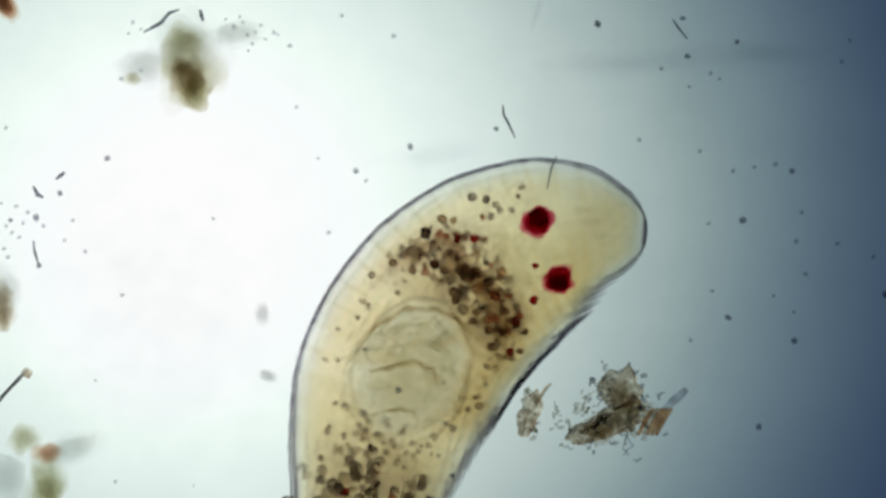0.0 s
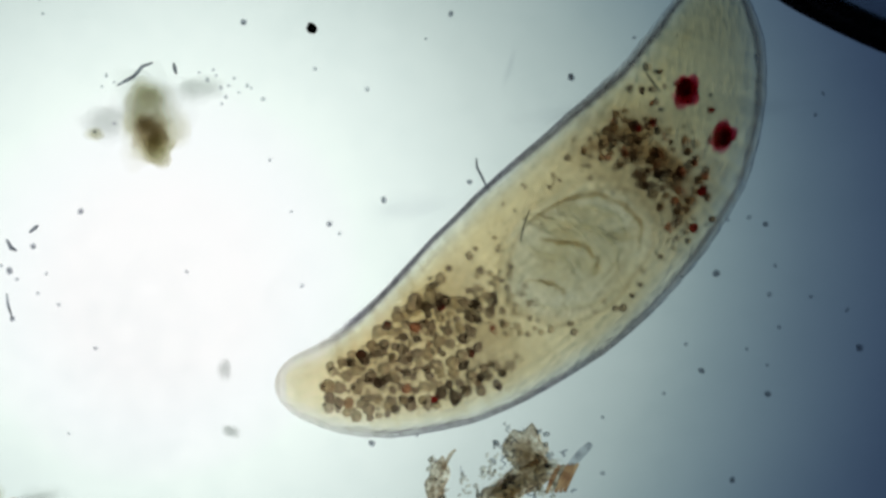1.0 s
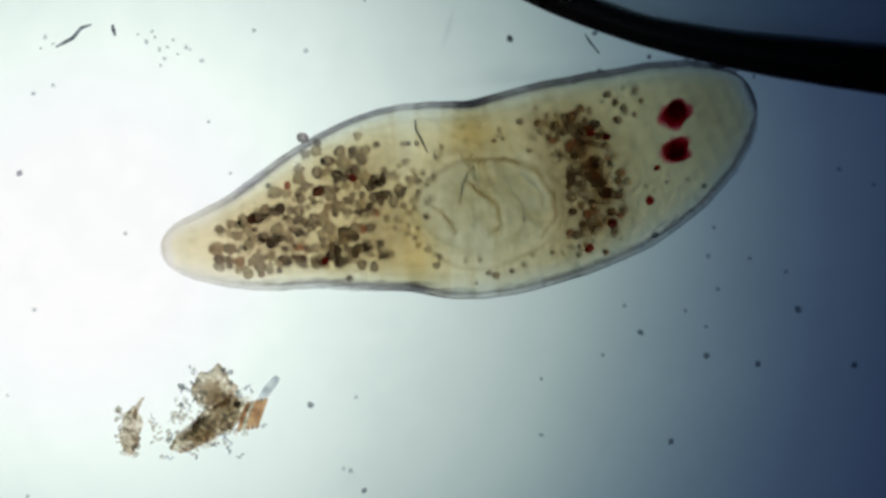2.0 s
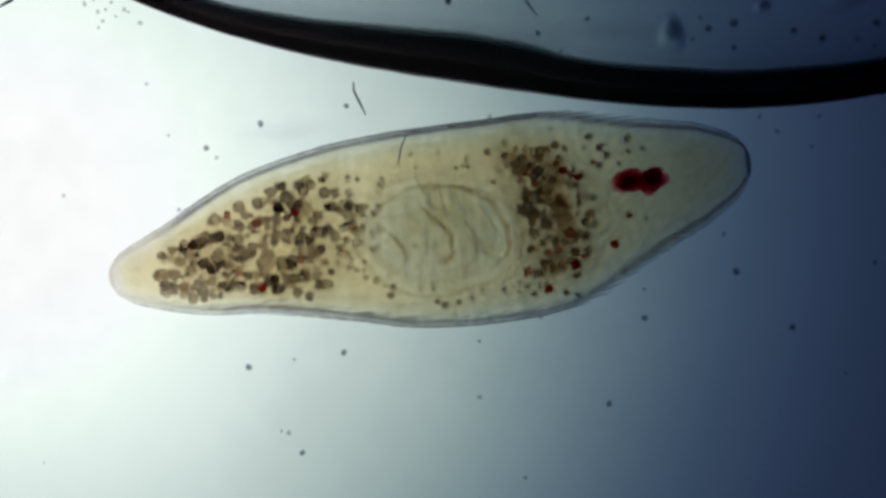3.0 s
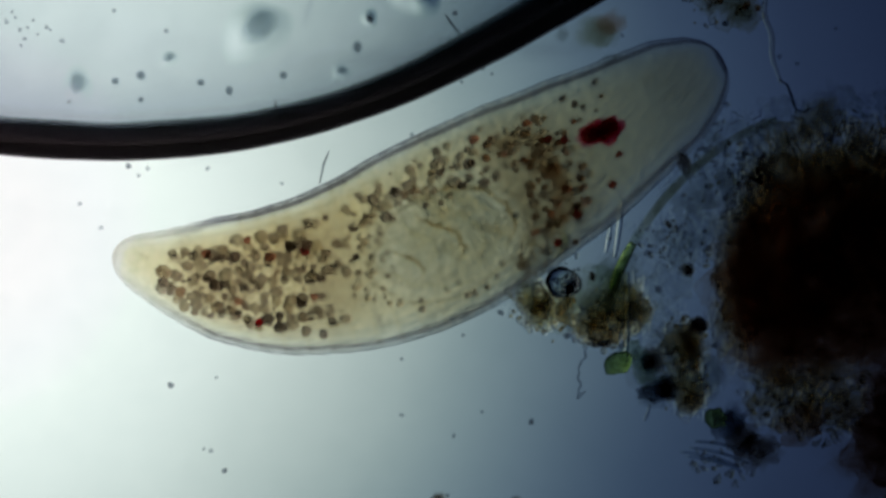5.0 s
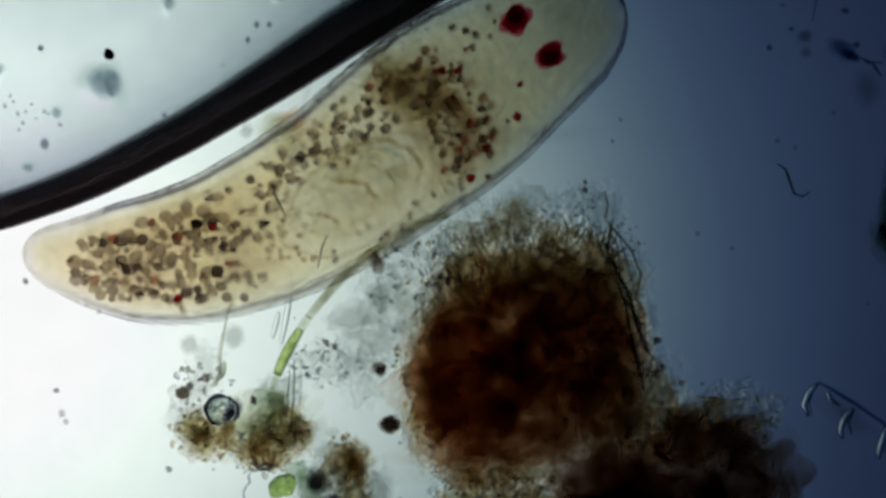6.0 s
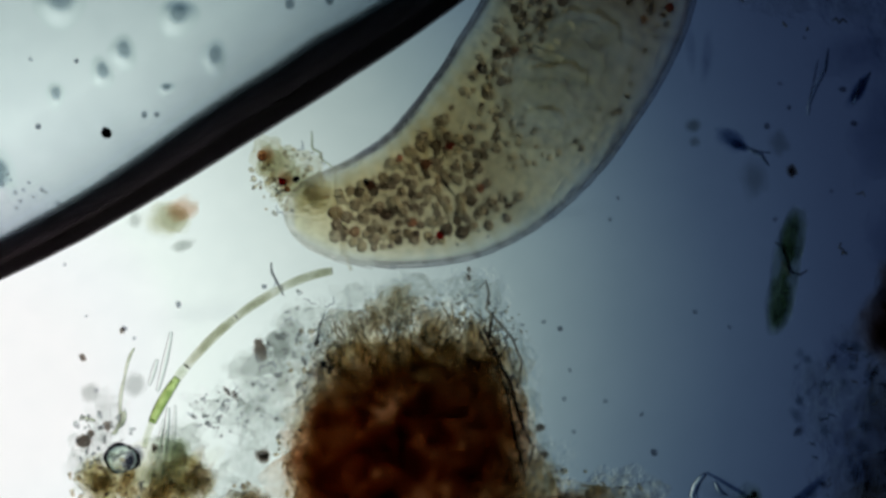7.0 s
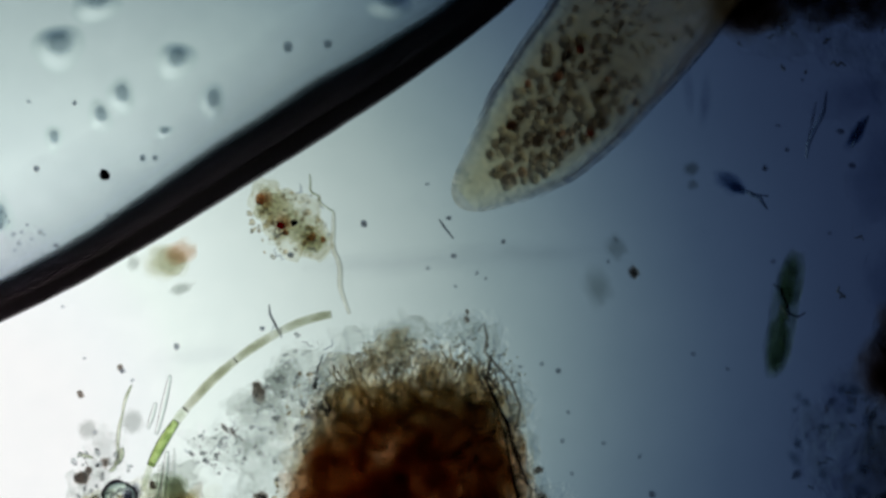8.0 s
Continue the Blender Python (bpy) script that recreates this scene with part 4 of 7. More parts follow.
        haze("fold", FOLD, ring, [(x + 0.110 * r0 * math.cos(a), -0.010 + 0.085 * r0 * math.sin(a), rng.uniform(0.022, 0.050), rng.uniform(0.007, 0.014), lean)], k * 2.7)
    for line, r, material, label in (
            (((-0.02, 0.098), (0.045, 0.088), (0.090, 0.055), (0.118, 0.010), (0.112, -0.040), (0.070, -0.080)), 0.0058, SLIT, "dark front edge of the pharynx"),
            (((-0.030, 0.066), (-0.012, 0.040), (0.016, 0.004), (0.020, -0.030), (-0.004, -0.055)), 0.0048, SLIT, "dark slit of the pharynx"),
            (((-0.095, 0.030), (-0.072, 0.000), (-0.060, -0.030), (-0.078, -0.060)), 0.0040, SLIT, "dark slit of the pharynx"),
            (((0.030, 0.075), (0.070, 0.045), (0.092, 0.005), (0.085, -0.045)), 0.0060, CLEAR_FOLD, "clear muscle fold"),
            (((0.010, 0.060), (0.044, 0.030), (0.060, -0.010), (0.050, -0.050), (0.020, -0.078)), 0.0052, CLEAR_FOLD, "clear muscle fold"),
            (((-0.060, 0.075), (-0.048, 0.040), (-0.020, 0.010), (-0.030, -0.045)), 0.0056, CLEAR_FOLD, "clear muscle fold"),
            (((-0.110, -0.01), (-0.085, -0.050), (-0.035, -0.085), (0.030, -0.096)), 0.0050, CLEAR_FOLD, "clear muscle fold")):
        bm = bmesh.new()
        smooth = []
        for a, b in zip(line, line[1:]):
            smooth += [(a[0] + (b[0] - a[0]) * u / 4 + 0.003 * math.sin(a[0] * 90 + u), a[1] + (b[1] - a[1]) * u / 4, 0.02) for u in range(4)]
        tube(bm, smooth, r, 8, 0.8, bm.loops.layers.uv.new("depth"))
        part("fold", bm, material, ring, label, pose(x, -0.010, 0.0))
    inner("vesicle", 0.79, -0.015, 0.060, 0.085, VESICLE, "clear rounded vesicle")
    return worm, slices, eyes, drifting


def spine_pose(points, s):
    """Where the ring at s of the body stands, on a smooth line through evenly spaced points of the body's axis."""
    n = len(points) - 1
    u = min(max(s, 0.0), 1.0) * n
    i = min(int(u), n - 1)
    f = u - i
    p = [Vector(points[min(max(j, 0), n)]) for j in (i - 1, i, i + 1, i + 2)]
    if i == 0:
        p[0] = p[1] * 2 - p[2]
    if i == n - 1:
        p[3] = p[2] * 2 - p[1]
    at = 0.5 * ((2 * p[1]) + (p[2] - p[0]) * f + (2 * p[0] - 5 * p[1] + 4 * p[2] - p[3]) * f * f + (3 * p[1] - p[0] - 3 * p[2] + p[3]) * f ** 3)
    d = 0.5 * ((p[2] - p[0]) + (4 * p[0] - 10 * p[1] + 8 * p[2] - 2 * p[3]) * f + 3 * (3 * p[1] - p[0] - 3 * p[2] + p[3]) * f * f)
    return at, math.degrees(math.atan2(d.y, d.x))


def between(t, times, spine):
    """The body's axis at t, gliding from one known shape to the next."""
    if t <= times[0]:
        return spine[times[0]]
    if t >= times[-1]:
        return spine[times[-1]]
    i = max(k for k in range(len(times) - 1) if times[k] <= t)
    t1, t2 = times[i], times[i + 1]
    t0, t3 = times[max(i - 1, 0)], times[min(i + 2, len(times) - 1)]
    u, h = (t - t1) / (t2 - t1), t2 - t1
    out = []
    for k in range(len(spine[t1])):
        a, b = np.array(spine[t1][k]), np.array(spine[t2][k])
        d = (b - a) / h
        da = d if t0 == t1 else 0.5 * d + 0.5 * (a - np.array(spine[t0][k])) / (t1 - t0)
        db = d if t3 == t2 else 0.5 * d + 0.5 * (np.array(spine[t3][k]) - b) / (t3 - t2)
        lim = 2.0 * np.abs(d) + 0.05
        da, db = np.clip(da, -lim, lim), np.clip(db, -lim, lim)
        p = (2 * u ** 3 - 3 * u ** 2 + 1) * a + (u ** 3 - 2 * u ** 2 + u) * h * da + (3 * u ** 2 - 2 * u ** 3) * b + (u ** 3 - u ** 2) * h * db
        out.append(tuple(float(q) for q in p))
    return out


# ---- debris in the water ----
def clump_of(name, label, category, at, bodies, grains=(), seed=1):
    """A heap of matter: bodies are (part name, material, [(x, y, rx, ry, turn)...]); grains are (material, count, x, y, rx, ry, r)."""
    top = thing(name, label, category, at)
    rng = random.Random(seed)
    for k, (pname, material, blobs) in enumerate(bodies):
        for x, y, rx, ry, turn in blobs:
            bm = bmesh.new()
            lump(bm, 0, 0, 0, rx, ry, min(rx, ry) * 0.45, turn, 0.32, 2.0, seed * 3.1 + x * 17 + k, 4 if rx > 0.06 else 3)
            part(pname, bm, material, top, "", pose(x, y, min(rx, ry) * 0.45))
    for material, count, x, y, rx, ry, r in grains:
        spots = []
        for _ in range(count):
            a, q = rng.uniform(0, 2 * math.pi), math.sqrt(rng.random()) * (0.9 + 0.35 * rng.random())
            rad = r * rng.uniform(0.5, 1.4)
            spots.append((x + rx * q * math.cos(a), y + ry * q * math.sin(a), rng.uniform(0.3, 1.0) * 0.06, rad))
        loose("grains", material, top, rng, spots)
    return top


def strand(parent, a, b, r, material, sag=0.0, wiggle=0.0, name="strand", label="", z=0.03, taper=0.4):
    bm = bmesh.new()
    tube(bm, bend((*a, z), (*b, z), sag, 14, wiggle, a[0] * 9), r, 8, taper)
    return part(name, bm, material, parent, label)


def squiggles(parent, rng, count, x, y, rx, ry, material, r=0.0022):
    """Short crooked threads and empty shells."""
    for _ in range(count):
        a, q = rng.uniform(0, 2 * math.pi), math.sqrt(rng.random())
        px, py = x + rx * q * math.cos(a), y + ry * q * math.sin(a)
        d, ln = rng.uniform(0, math.pi), rng.uniform(0.008, 0.028)
        strand(parent, (px, py), (px + ln * math.cos(d), py + ln * math.sin(d)), r * rng.uniform(0.6, 1.2), material, rng.uniform(-0.4, 0.4), 0.4, "thread", "", rng.uniform(0.02, 0.08))


def soft_heap(parent, name, material, blobs, seed, firm):
    for k, bl in enumerate(blobs):
        haze(name, material, parent, [bl], seed + 4.3 * k, "", firm, 0.24 if max(bl[2:4]) < 0.03 else 0.46, 2.5)


def brown_clump():
    top = clump_of("detritus_clump", "large dark brown clump of detritus with a grainy fringe", "detritus", (0, 0, 0), [], [
        (BROWN_GRAINS, 420, -0.12, -0.145, 0.175, 0.085, 0.0040), (GRAINS, 420, -0.09, -0.105, 0.17, 0.065, 0.0034), (GRAINS, 190, 0.055, -0.22, 0.030, 0.16, 0.0036), (BROWN_GRAINS, 220, 0.03, -0.33, 0.07, 0.16, 0.0044),
        (CLEAR_GRAINS, 50, -0.30, -0.17, 0.075, 0.13, 0.0056), (BROWN_GRAINS, 120, 0.19, -0.42, 0.13, 0.07, 0.0052), (BROWN_GRAINS, 70, -0.29, -0.33, 0.05, 0.12, 0.0044), (GRAINS, 150, -0.15, -0.56, 0.11, 0.06, 0.0056), (BROWN_GRAINS, 120, -0.15, -0.55, 0.11, 0.06, 0.0060),
    ], 3)
    soft_heap(top, "core", CORE, [(-0.155, -0.305, 0.160, 0.130, 0.2), (-0.205, -0.355, 0.120, 0.135, 0.9), (-0.075, -0.335, 0.135, 0.135, 0.3), (-0.125, -0.425, 0.185, 0.085, 0.1), (-0.215, -0.40, 0.095, 0.10, 0.3), (-0.01, -0.40, 0.095, 0.125, 0.0), (-0.14, -0.36, 0.165, 0.12, 0.5), (-0.175, -0.255, 0.115, 0.085, -0.2),
                                  (-0.21, -0.31, 0.105, 0.095, 0.1), (-0.10, -0.39, 0.17, 0.10, 0.2), (-0.13, -0.265, 0.165, 0.125, 0.1), (-0.035, -0.30, 0.105, 0.145, 0.1), (-0.11, -0.24, 0.15, 0.095, -0.1), (-0.19, -0.42, 0.11, 0.07, 0.2), (-0.06, -0.26, 0.13, 0.11, 0.4)], 1.0, 2.8)
    soft_heap(top, "dark_core", CORE_DARK, [(0.20, -0.46, 0.115, 0.085, 0.2), (0.285, -0.505, 0.085, 0.085, 0.1), (0.17, -0.44, 0.075, 0.06, 0.2), (0.03, -0.60, 0.14, 0.11, 0.0), (0.10, -0.58, 0.14, 0.10, 0.0), (0.25, -0.57, 0.11, 0.10, 0.5), (0.02, -0.53, 0.11, 0.08, 0.4), (0.16, -0.62, 0.12, 0.10, 0.3), (-0.17, -0.585, 0.05, 0.035, 0.2),
                                            (0.06, -0.62, 0.13, 0.12, 0.2), (0.12, -0.56, 0.13, 0.09, 0.3), (0.0, -0.64, 0.11, 0.10, 0.0), (0.05, -0.50, 0.07, 0.07, 0.0)], 11.0, 2.4)
    soft_heap(top, "veil", HAZE_BROWN, [(0.02, -0.25, 0.085, 0.15, 0.0), (-0.08, -0.17, 0.15, 0.06, 0.0), (0.06, -0.38, 0.07, 0.13, 0.0), (-0.28, -0.25, 0.06, 0.10, 0.2)], 17.0, 0.65)
    soft_heap(top, "tuft", TUFT, [(-0.155, -0.150, 0.135, 0.090, 0.1), (-0.03, -0.185, 0.105, 0.095, 0.2), (-0.20, -0.155, 0.08, 0.065, 0.3), (-0.09, -0.19, 0.13, 0.08, -0.2), (-0.045, -0.125, 0.095, 0.070, -0.3), (0.035, -0.22, 0.055, 0.11, 0.2), (-0.24, -0.21, 0.055, 0.065, 0.0), (-0.135, -0.052, 0.050, 0.036, 0.4),
                                  (-0.26, -0.29, 0.06, 0.11, 0.0), (0.045, -0.36, 0.065, 0.15, 0.0), (0.11, -0.41, 0.07, 0.09, 0.0), (0.20, -0.41, 0.12, 0.06, 0.3), (-0.29, -0.40, 0.04, 0.08, 0.0), (-0.20, -0.54, 0.075, 0.05, 0.0), (-0.12, -0.56, 0.08, 0.05, 0.2), (-0.16, -0.50, 0.11, 0.04, 0.0)], 5.0, 1.8)
    soft_heap(top, "gel", HAZE_GEL, [(-0.36, -0.17, 0.055, 0.055, 0), (-0.29, -0.085, 0.055, 0.045, 0.3), (-0.20, -0.055, 0.05, 0.045, 0), (-0.37, -0.26, 0.05, 0.06, 0), (-0.10, -0.03, 0.055, 0.04, 0), (0.015, -0.045, 0.045, 0.055, 0), (0.075, -0.14, 0.035, 0.065, 0.2),
                                     (0.095, -0.25, 0.03, 0.07, 0), (-0.33, -0.12, 0.04, 0.05, 0), (-0.40, -0.34, 0.045, 0.05, 0), (-0.24, -0.11, 0.05, 0.05, 0), (0.12, -0.33, 0.05, 0.04, 0), (-0.02, -0.02, 0.04, 0.03, 0.4)], 40.0, 2.6)
    rng = random.Random(31)
    squiggles(top, rng, 7, 0.02, -0.06, 0.035, 0.05, DUST_PALE, 0.0015)
    squiggles(top, rng, 18, 0.072, -0.24, 0.024, 0.14, DARK_ROD, 0.0017)
    squiggles(top, rng, 8, -0.10, -0.095, 0.15, 0.045, DUST_PALE, 0.0013)
    squiggles(top, rng, 14, -0.31, -0.12, 0.07, 0.12, DUST_PALE, 0.0017)
    bm = bmesh.new()
    for _ in range(320):
        x = rng.uniform(-0.25, 0.05)
        y = rng.uniform(-0.20, -0.075) - 0.9 * (x + 0.09) ** 2
        a, ln = math.pi / 2 + rng.uniform(-0.55, 0.55) - 1.2 * (x + 0.1), rng.uniform(0.012, 0.036)
        tube(bm, bend((x, y, 0.075), (x + ln * math.cos(a), y + ln * math.sin(a), 0.085), rng.uniform(-0.15, 0.15), 4), rng.uniform(0.0010, 0.0019), 4, 0.5)
    part("fibres", bm, FIBRE, top, "fine upright olive brown fibres")["kind"] = "stuff"
    # the stalks and the clear membrane along one side
    for line, r, material, name, label in (
            (((0.016, -0.09), (0.023, -0.101), (0.043, -0.146), (0.063, -0.183), (0.078, -0.241), (0.098, -0.286)), 0.0036, STALK, "stalk", "dark thin stalk"),
            (((0.008, -0.091), (0.020, -0.115), (0.058, -0.200), (0.068, -0.260), (0.078, -0.300), (0.090, -0.350)), 0.0026, STALK, "stalk", "dark thin stalk"),
            (((0.034, -0.060), (0.028, -0.100), (0.050, -0.125)), 0.0026, STALK, "stalk", "dark thin stalk"),
            (((0.010, -0.020), (0.021, -0.006), (0.027, -0.03), (0.022, -0.055), (0.040, -0.075), (0.068, -0.108), (0.084, -0.150), (0.076, -0.190)), 0.0026, DARK_ROD, "membrane", "thin clear membrane"),
            (((0.045, -0.08), (0.060, -0.13), (0.070, -0.17), (0.080, -0.20)), 0.0020, DUST_PALE, "membrane", "thin clear membrane"),
            (((0.055, -0.19), (0.085, -0.24), (0.082, -0.27), (0.105, -0.295), (0.095, -0.33)), 0.0024, DARK_ROD, "membrane", "thin clear membrane")):
        bm = bmesh.new()
        tube(bm, [(x, y, 0.07) for x, y in line], r, 6, 0.4)
        part(name, bm, material, top, label)
    for x, y, rx, ry in ((-0.007, 0.012, 0.004, 0.006), (-0.008, -0.001, 0.005, 0.006), (0.028, -0.047, 0.004, 0.005), (-0.28, -0.17, 0.006, 0.012), (-0.375, -0.13, 0.012, 0.022), (0.118, -0.268, 0.010, 0.008), (0.133, -0.35, 0.004, 0.012), (-0.20, -0.065, 0.007, 0.007), (-0.145, -0.062, 0.004, 0.009)):
        haze("grain", HAZE_DARK, top, [(x, y, rx, ry, 0.3)], x * 80, "small dark grain", 3.2)
    haze("veil", HAZE_GREY, top, [(-0.135, -0.035, 0.045, 0.040, 0), (-0.14, -0.075, 0.04, 0.04, 0)], 4.0)
    haze("veil", HAZE_RUST, top, [(-0.255, -0.32, 0.07, 0.12, 0), (0.04, -0.30, 0.07, 0.14, 0)], 9.0)
    for x, y, r in ((-0.353, -0.416, 0.020), (-0.350, -0.414, 0.018), (-0.372, -0.318, 0.015), (-0.370, -0.320, 0.010), (0.125, -0.315, 0.010)):
        haze("pellet", HAZE_DARK, top, [(x, y, r, r * 0.9, 0)], x * 50, "small dark brown pellet", 3.0, 0.16)
    return top


def algae_cluster():
    top = clump_of("algae_cluster", "yellow-brown cluster of debris, algae and a clear round cell", "algae cluster", (0, 0, 0), [], [
        (BROWN_GRAINS, 60, -0.035, -0.05, 0.05, 0.05, 0.0046), (BROWN_GRAINS, 60, 0.10, -0.05, 0.05, 0.05, 0.0048), (CLEAR_GRAINS, 26, 0.178, 0.083, 0.055, 0.035, 0.0030), (CLEAR_GRAINS, 26, 0.178, 0.080, 0.060, 0.042, 0.0050),
        (CLEAR_GRAINS, 40, -0.03, 0.03, 0.05, 0.05, 0.0055), (GRAINS, 50, 0.07, -0.085, 0.05, 0.03, 0.0048), (BROWN_GRAINS, 60, 0.22, -0.13, 0.045, 0.08, 0.0052), (GRAINS, 40, 0.30, -0.30, 0.06, 0.04, 0.0056)], 7)
    soft_heap(top, "lump", HAZE_YELLOW, [(-0.040, -0.047, 0.044, 0.044, 0.2), (-0.05, -0.035, 0.03, 0.035, 0.5), (-0.035, -0.065, 0.030, 0.026, 0.0), (0.122, -0.040, 0.038, 0.042, 0.1), (0.130, -0.045, 0.028, 0.032, 0.4), (0.105, -0.025, 0.040, 0.036, 0.4), (0.235, -0.165, 0.034, 0.048, 0.2)], 2.0, 2.0)
    soft_heap(top, "lump", ALGA_BODY, [(0.068, 0.018, 0.034, 0.028, 0.2), (0.085, -0.008, 0.036, 0.034, 0.5), (0.095, 0.010, 0.026, 0.028, 0.0)], 14.0, 1.3)
    soft_heap(top, "lump", TUFT, [(0.066, -0.070, 0.046, 0.036, 0.1), (0.090, -0.078, 0.040, 0.032, 0.3), (-0.004, -0.050, 0.034, 0.034, 0.0), (0.045, -0.085, 0.026, 0.022, 0.2), (0.210, -0.100, 0.046, 0.044, 0.3), (0.228, -0.105, 0.036, 0.040, 0.0), (0.228, -0.175, 0.036, 0.046, 0.2)], 4.0, 1.8)
    soft_heap(top, "lump", HAZE_BROWN, [(0.236, -0.095, 0.026, 0.036, 0.2), (0.240, -0.195, 0.026, 0.026, 0.4)], 61.0, 1.4)
    soft_heap(top, "lump", HAZE_OLIVE, [(0.025, -0.035, 0.090, 0.055, 0.0), (0.095, -0.040, 0.075, 0.065, 0.3)], 83.0, 1.1)
    soft_heap(top, "lump", HAZE_GREY, [(0.185, -0.120, 0.050, 0.050, 0.2), (0.225, -0.135, 0.050, 0.085, 0.1), (0.165, -0.165, 0.036, 0.040, 0.4)], 87.0, 1.4)
    soft_heap(top, "alga", ALGA_WALL, [(0.126, -0.118, 0.030, 0.020, 0.6), (0.158, -0.150, 0.030, 0.024, -0.8), (0.150, -0.130, 0.026, 0.020, -0.4)], 33.0, 3.0)
    soft_heap(top, "alga", HAZE_BLUE, [(0.178, -0.186, 0.034, 0.024, 0.3), (0.190, -0.176, 0.022, 0.024, 0.0), (0.160, -0.132, 0.014, 0.026, 0.3), (0.305, -0.232, 0.030, 0.034, 0.0), (0.318, -0.228, 0.022, 0.030, 0.0)], 6.0, 2.6)
    soft_heap(top, "shred", HAZE_DARK, [(0.172, -0.128, 0.016, 0.028, 0.4), (0.196, -0.178, 0.012, 0.022, 0.2), (0.335, -0.255, 0.030, 0.034, 0.7), (0.365, -0.275, 0.04, 0.03, 0.2), (0.075, -0.104, 0.024, 0.010, 0.2)], 71.0, 2.2)
    for a, b in (((0.241, -0.277), (0.345, -0.297)), ((0.235, -0.292), (0.335, -0.312)), ((0.25, -0.265), (0.35, -0.28)), ((0.225, -0.285), (0.33, -0.305)), ((0.165, -0.205), (0.158, -0.235))):
        strand(top, a, b, 0.0030, BLUE_GREY, 0.05, 0.0, "needle", "thin bluish needle")
    for a, b in (((0.050, -0.105), (0.036, -0.150)), ((0.036, -0.150), (0.038, -0.205)), ((0.038, -0.205), (0.052, -0.190))):
        strand(top, a, b, 0.0026, DUST_PALE, 0.06, 0.1, "thread", "thin crooked grey thread")
    soft_heap(top, "grey_body", HAZE_GREY, [(0.225, 0.155, 0.045, 0.032, 0.3), (0.275, 0.195, 0.024, 0.030, 0.2), (0.018, 0.125, 0.022, 0.026, 0.0), (0.06, -0.03, 0.03, 0.03, 0.0), (-0.06, 0.11, 0.02, 0.02, 0), (0.10, 0.03, 0.05, 0.03, 0.2), (0.27, -0.15, 0.03, 0.05, 0.2)], 12.0, 2.0)
    soft_heap(top, "gel", HAZE_GEL, [(-0.055, 0.02, 0.04, 0.04, 0), (-0.03, 0.07, 0.035, 0.05, 0), (0.18, 0.08, 0.065, 0.045, 0), (0.25, 0.10, 0.05, 0.05, 0), (0.30, 0.18, 0.05, 0.06, 0), (0.17, -0.06, 0.05, 0.04, 0), (-0.075, -0.03, 0.03, 0.04, 0), (0.27, -0.14, 0.03, 0.05, 0)], 50.0, 2.2)
    bm = bmesh.new()
    lump(bm, 0.104, -0.138, 0.03, 0.026, 0.019, 0.014, 0.5, 0.18, 1.8, 4.0, 3)
    part("alga", bm, GREEN, top, "green rounded alga")
    bm = bmesh.new()
    lump(bm, 0.283, -0.222, 0.03, 0.019, 0.018, 0.01, 0.0, 0.18, 1.8, 6.0, 3)
    part("alga", bm, GREEN, top, "green rounded alga")
    for x, y, rx, ry, turn in ((-0.072, 0.025, 0.014, 0.012, 0.2), (-0.032, 0.052, 0.009, 0.009, 0.4), (-0.060, 0.038, 0.007, 0.006, 0), (-0.005, 0.220, 0.006, 0.006, 0), (-0.075, 0.172, 0.006, 0.008, 0.5), (-0.045, -0.022, 0.006, 0.008, -0.6), (0.052, 0.012, 0.006, 0.009, 0.2), (0.18, 0.112, 0.004, 0.011, 0.7), (0.195, 0.106, 0.004, 0.009, 0.7)):
        haze("pellet", HAZE_DARK, top, [(x, y, rx, ry, turn)], x * 90, "small dark grain", 3.2)
    for a, b, r, sag in (((-0.075, 0.068), (-0.048, 0.062), 0.0036, 0.05), ((0.002, 0.080), (-0.010, 0.050), 0.0060, 0.12), ((-0.010, 0.050), (-0.020, 0.040), 0.0040, 0.2), ((0.020, 0.190), (0.004, 0.140), 0.0030, -0.06), ((0.004, 0.140), (-0.004, 0.070), 0.0034, -0.05)):
        strand(top, a, b, r, TUBE, sag, 0.0, "thread", "glassy grey thread")
    rng = random.Random(17)
    squiggles(top, rng, 5, 0.178, 0.083, 0.055, 0.035, DUST_PALE, 0.0014)
    squiggles(top, rng, 8, 0.22, -0.16, 0.05, 0.06, DARK_ROD, 0.0020)
    squiggles(top, rng, 10, 0.08, -0.07, 0.06, 0.03, DUST_PALE, 0.0018)
    bm = bmesh.new()
    tube(bm, [(0.028 * math.cos(a) * (1.0 + 0.10 * math.cos(2 * a + 0.8)), -0.003 + 0.025 * math.sin(a) * (1.0 + 0.12 * math.cos(3 * a + 0.4)), 0.04) for a in (-0.9 + 2 * math.pi * k / 40 for k in range(41))], 0.0027, 8, 0.75)
    ring = part("cell", bm, CELL_WALL, top, "dark-walled clear round cell")
    bm = bmesh.new()
    lump(bm, 0.0, -0.003, 0.04, 0.028, 0.025, 0.020, 0.2, 0.06, 1.4, 2.0, 3)
    part("cell_body", bm, CELL_GLASS, ring, "glassy cell body")
    # the cell's shaded side, painted with two soft dark lumps
    haze("cell_shade", CELL_SHADE, ring, [(0.015, -0.004, 0.016, 0.022, -0.3), (0.011, -0.013, 0.018, 0.013, 0.3)], 4.0, "painted shade on one side of the cell", 1.9)
    return top


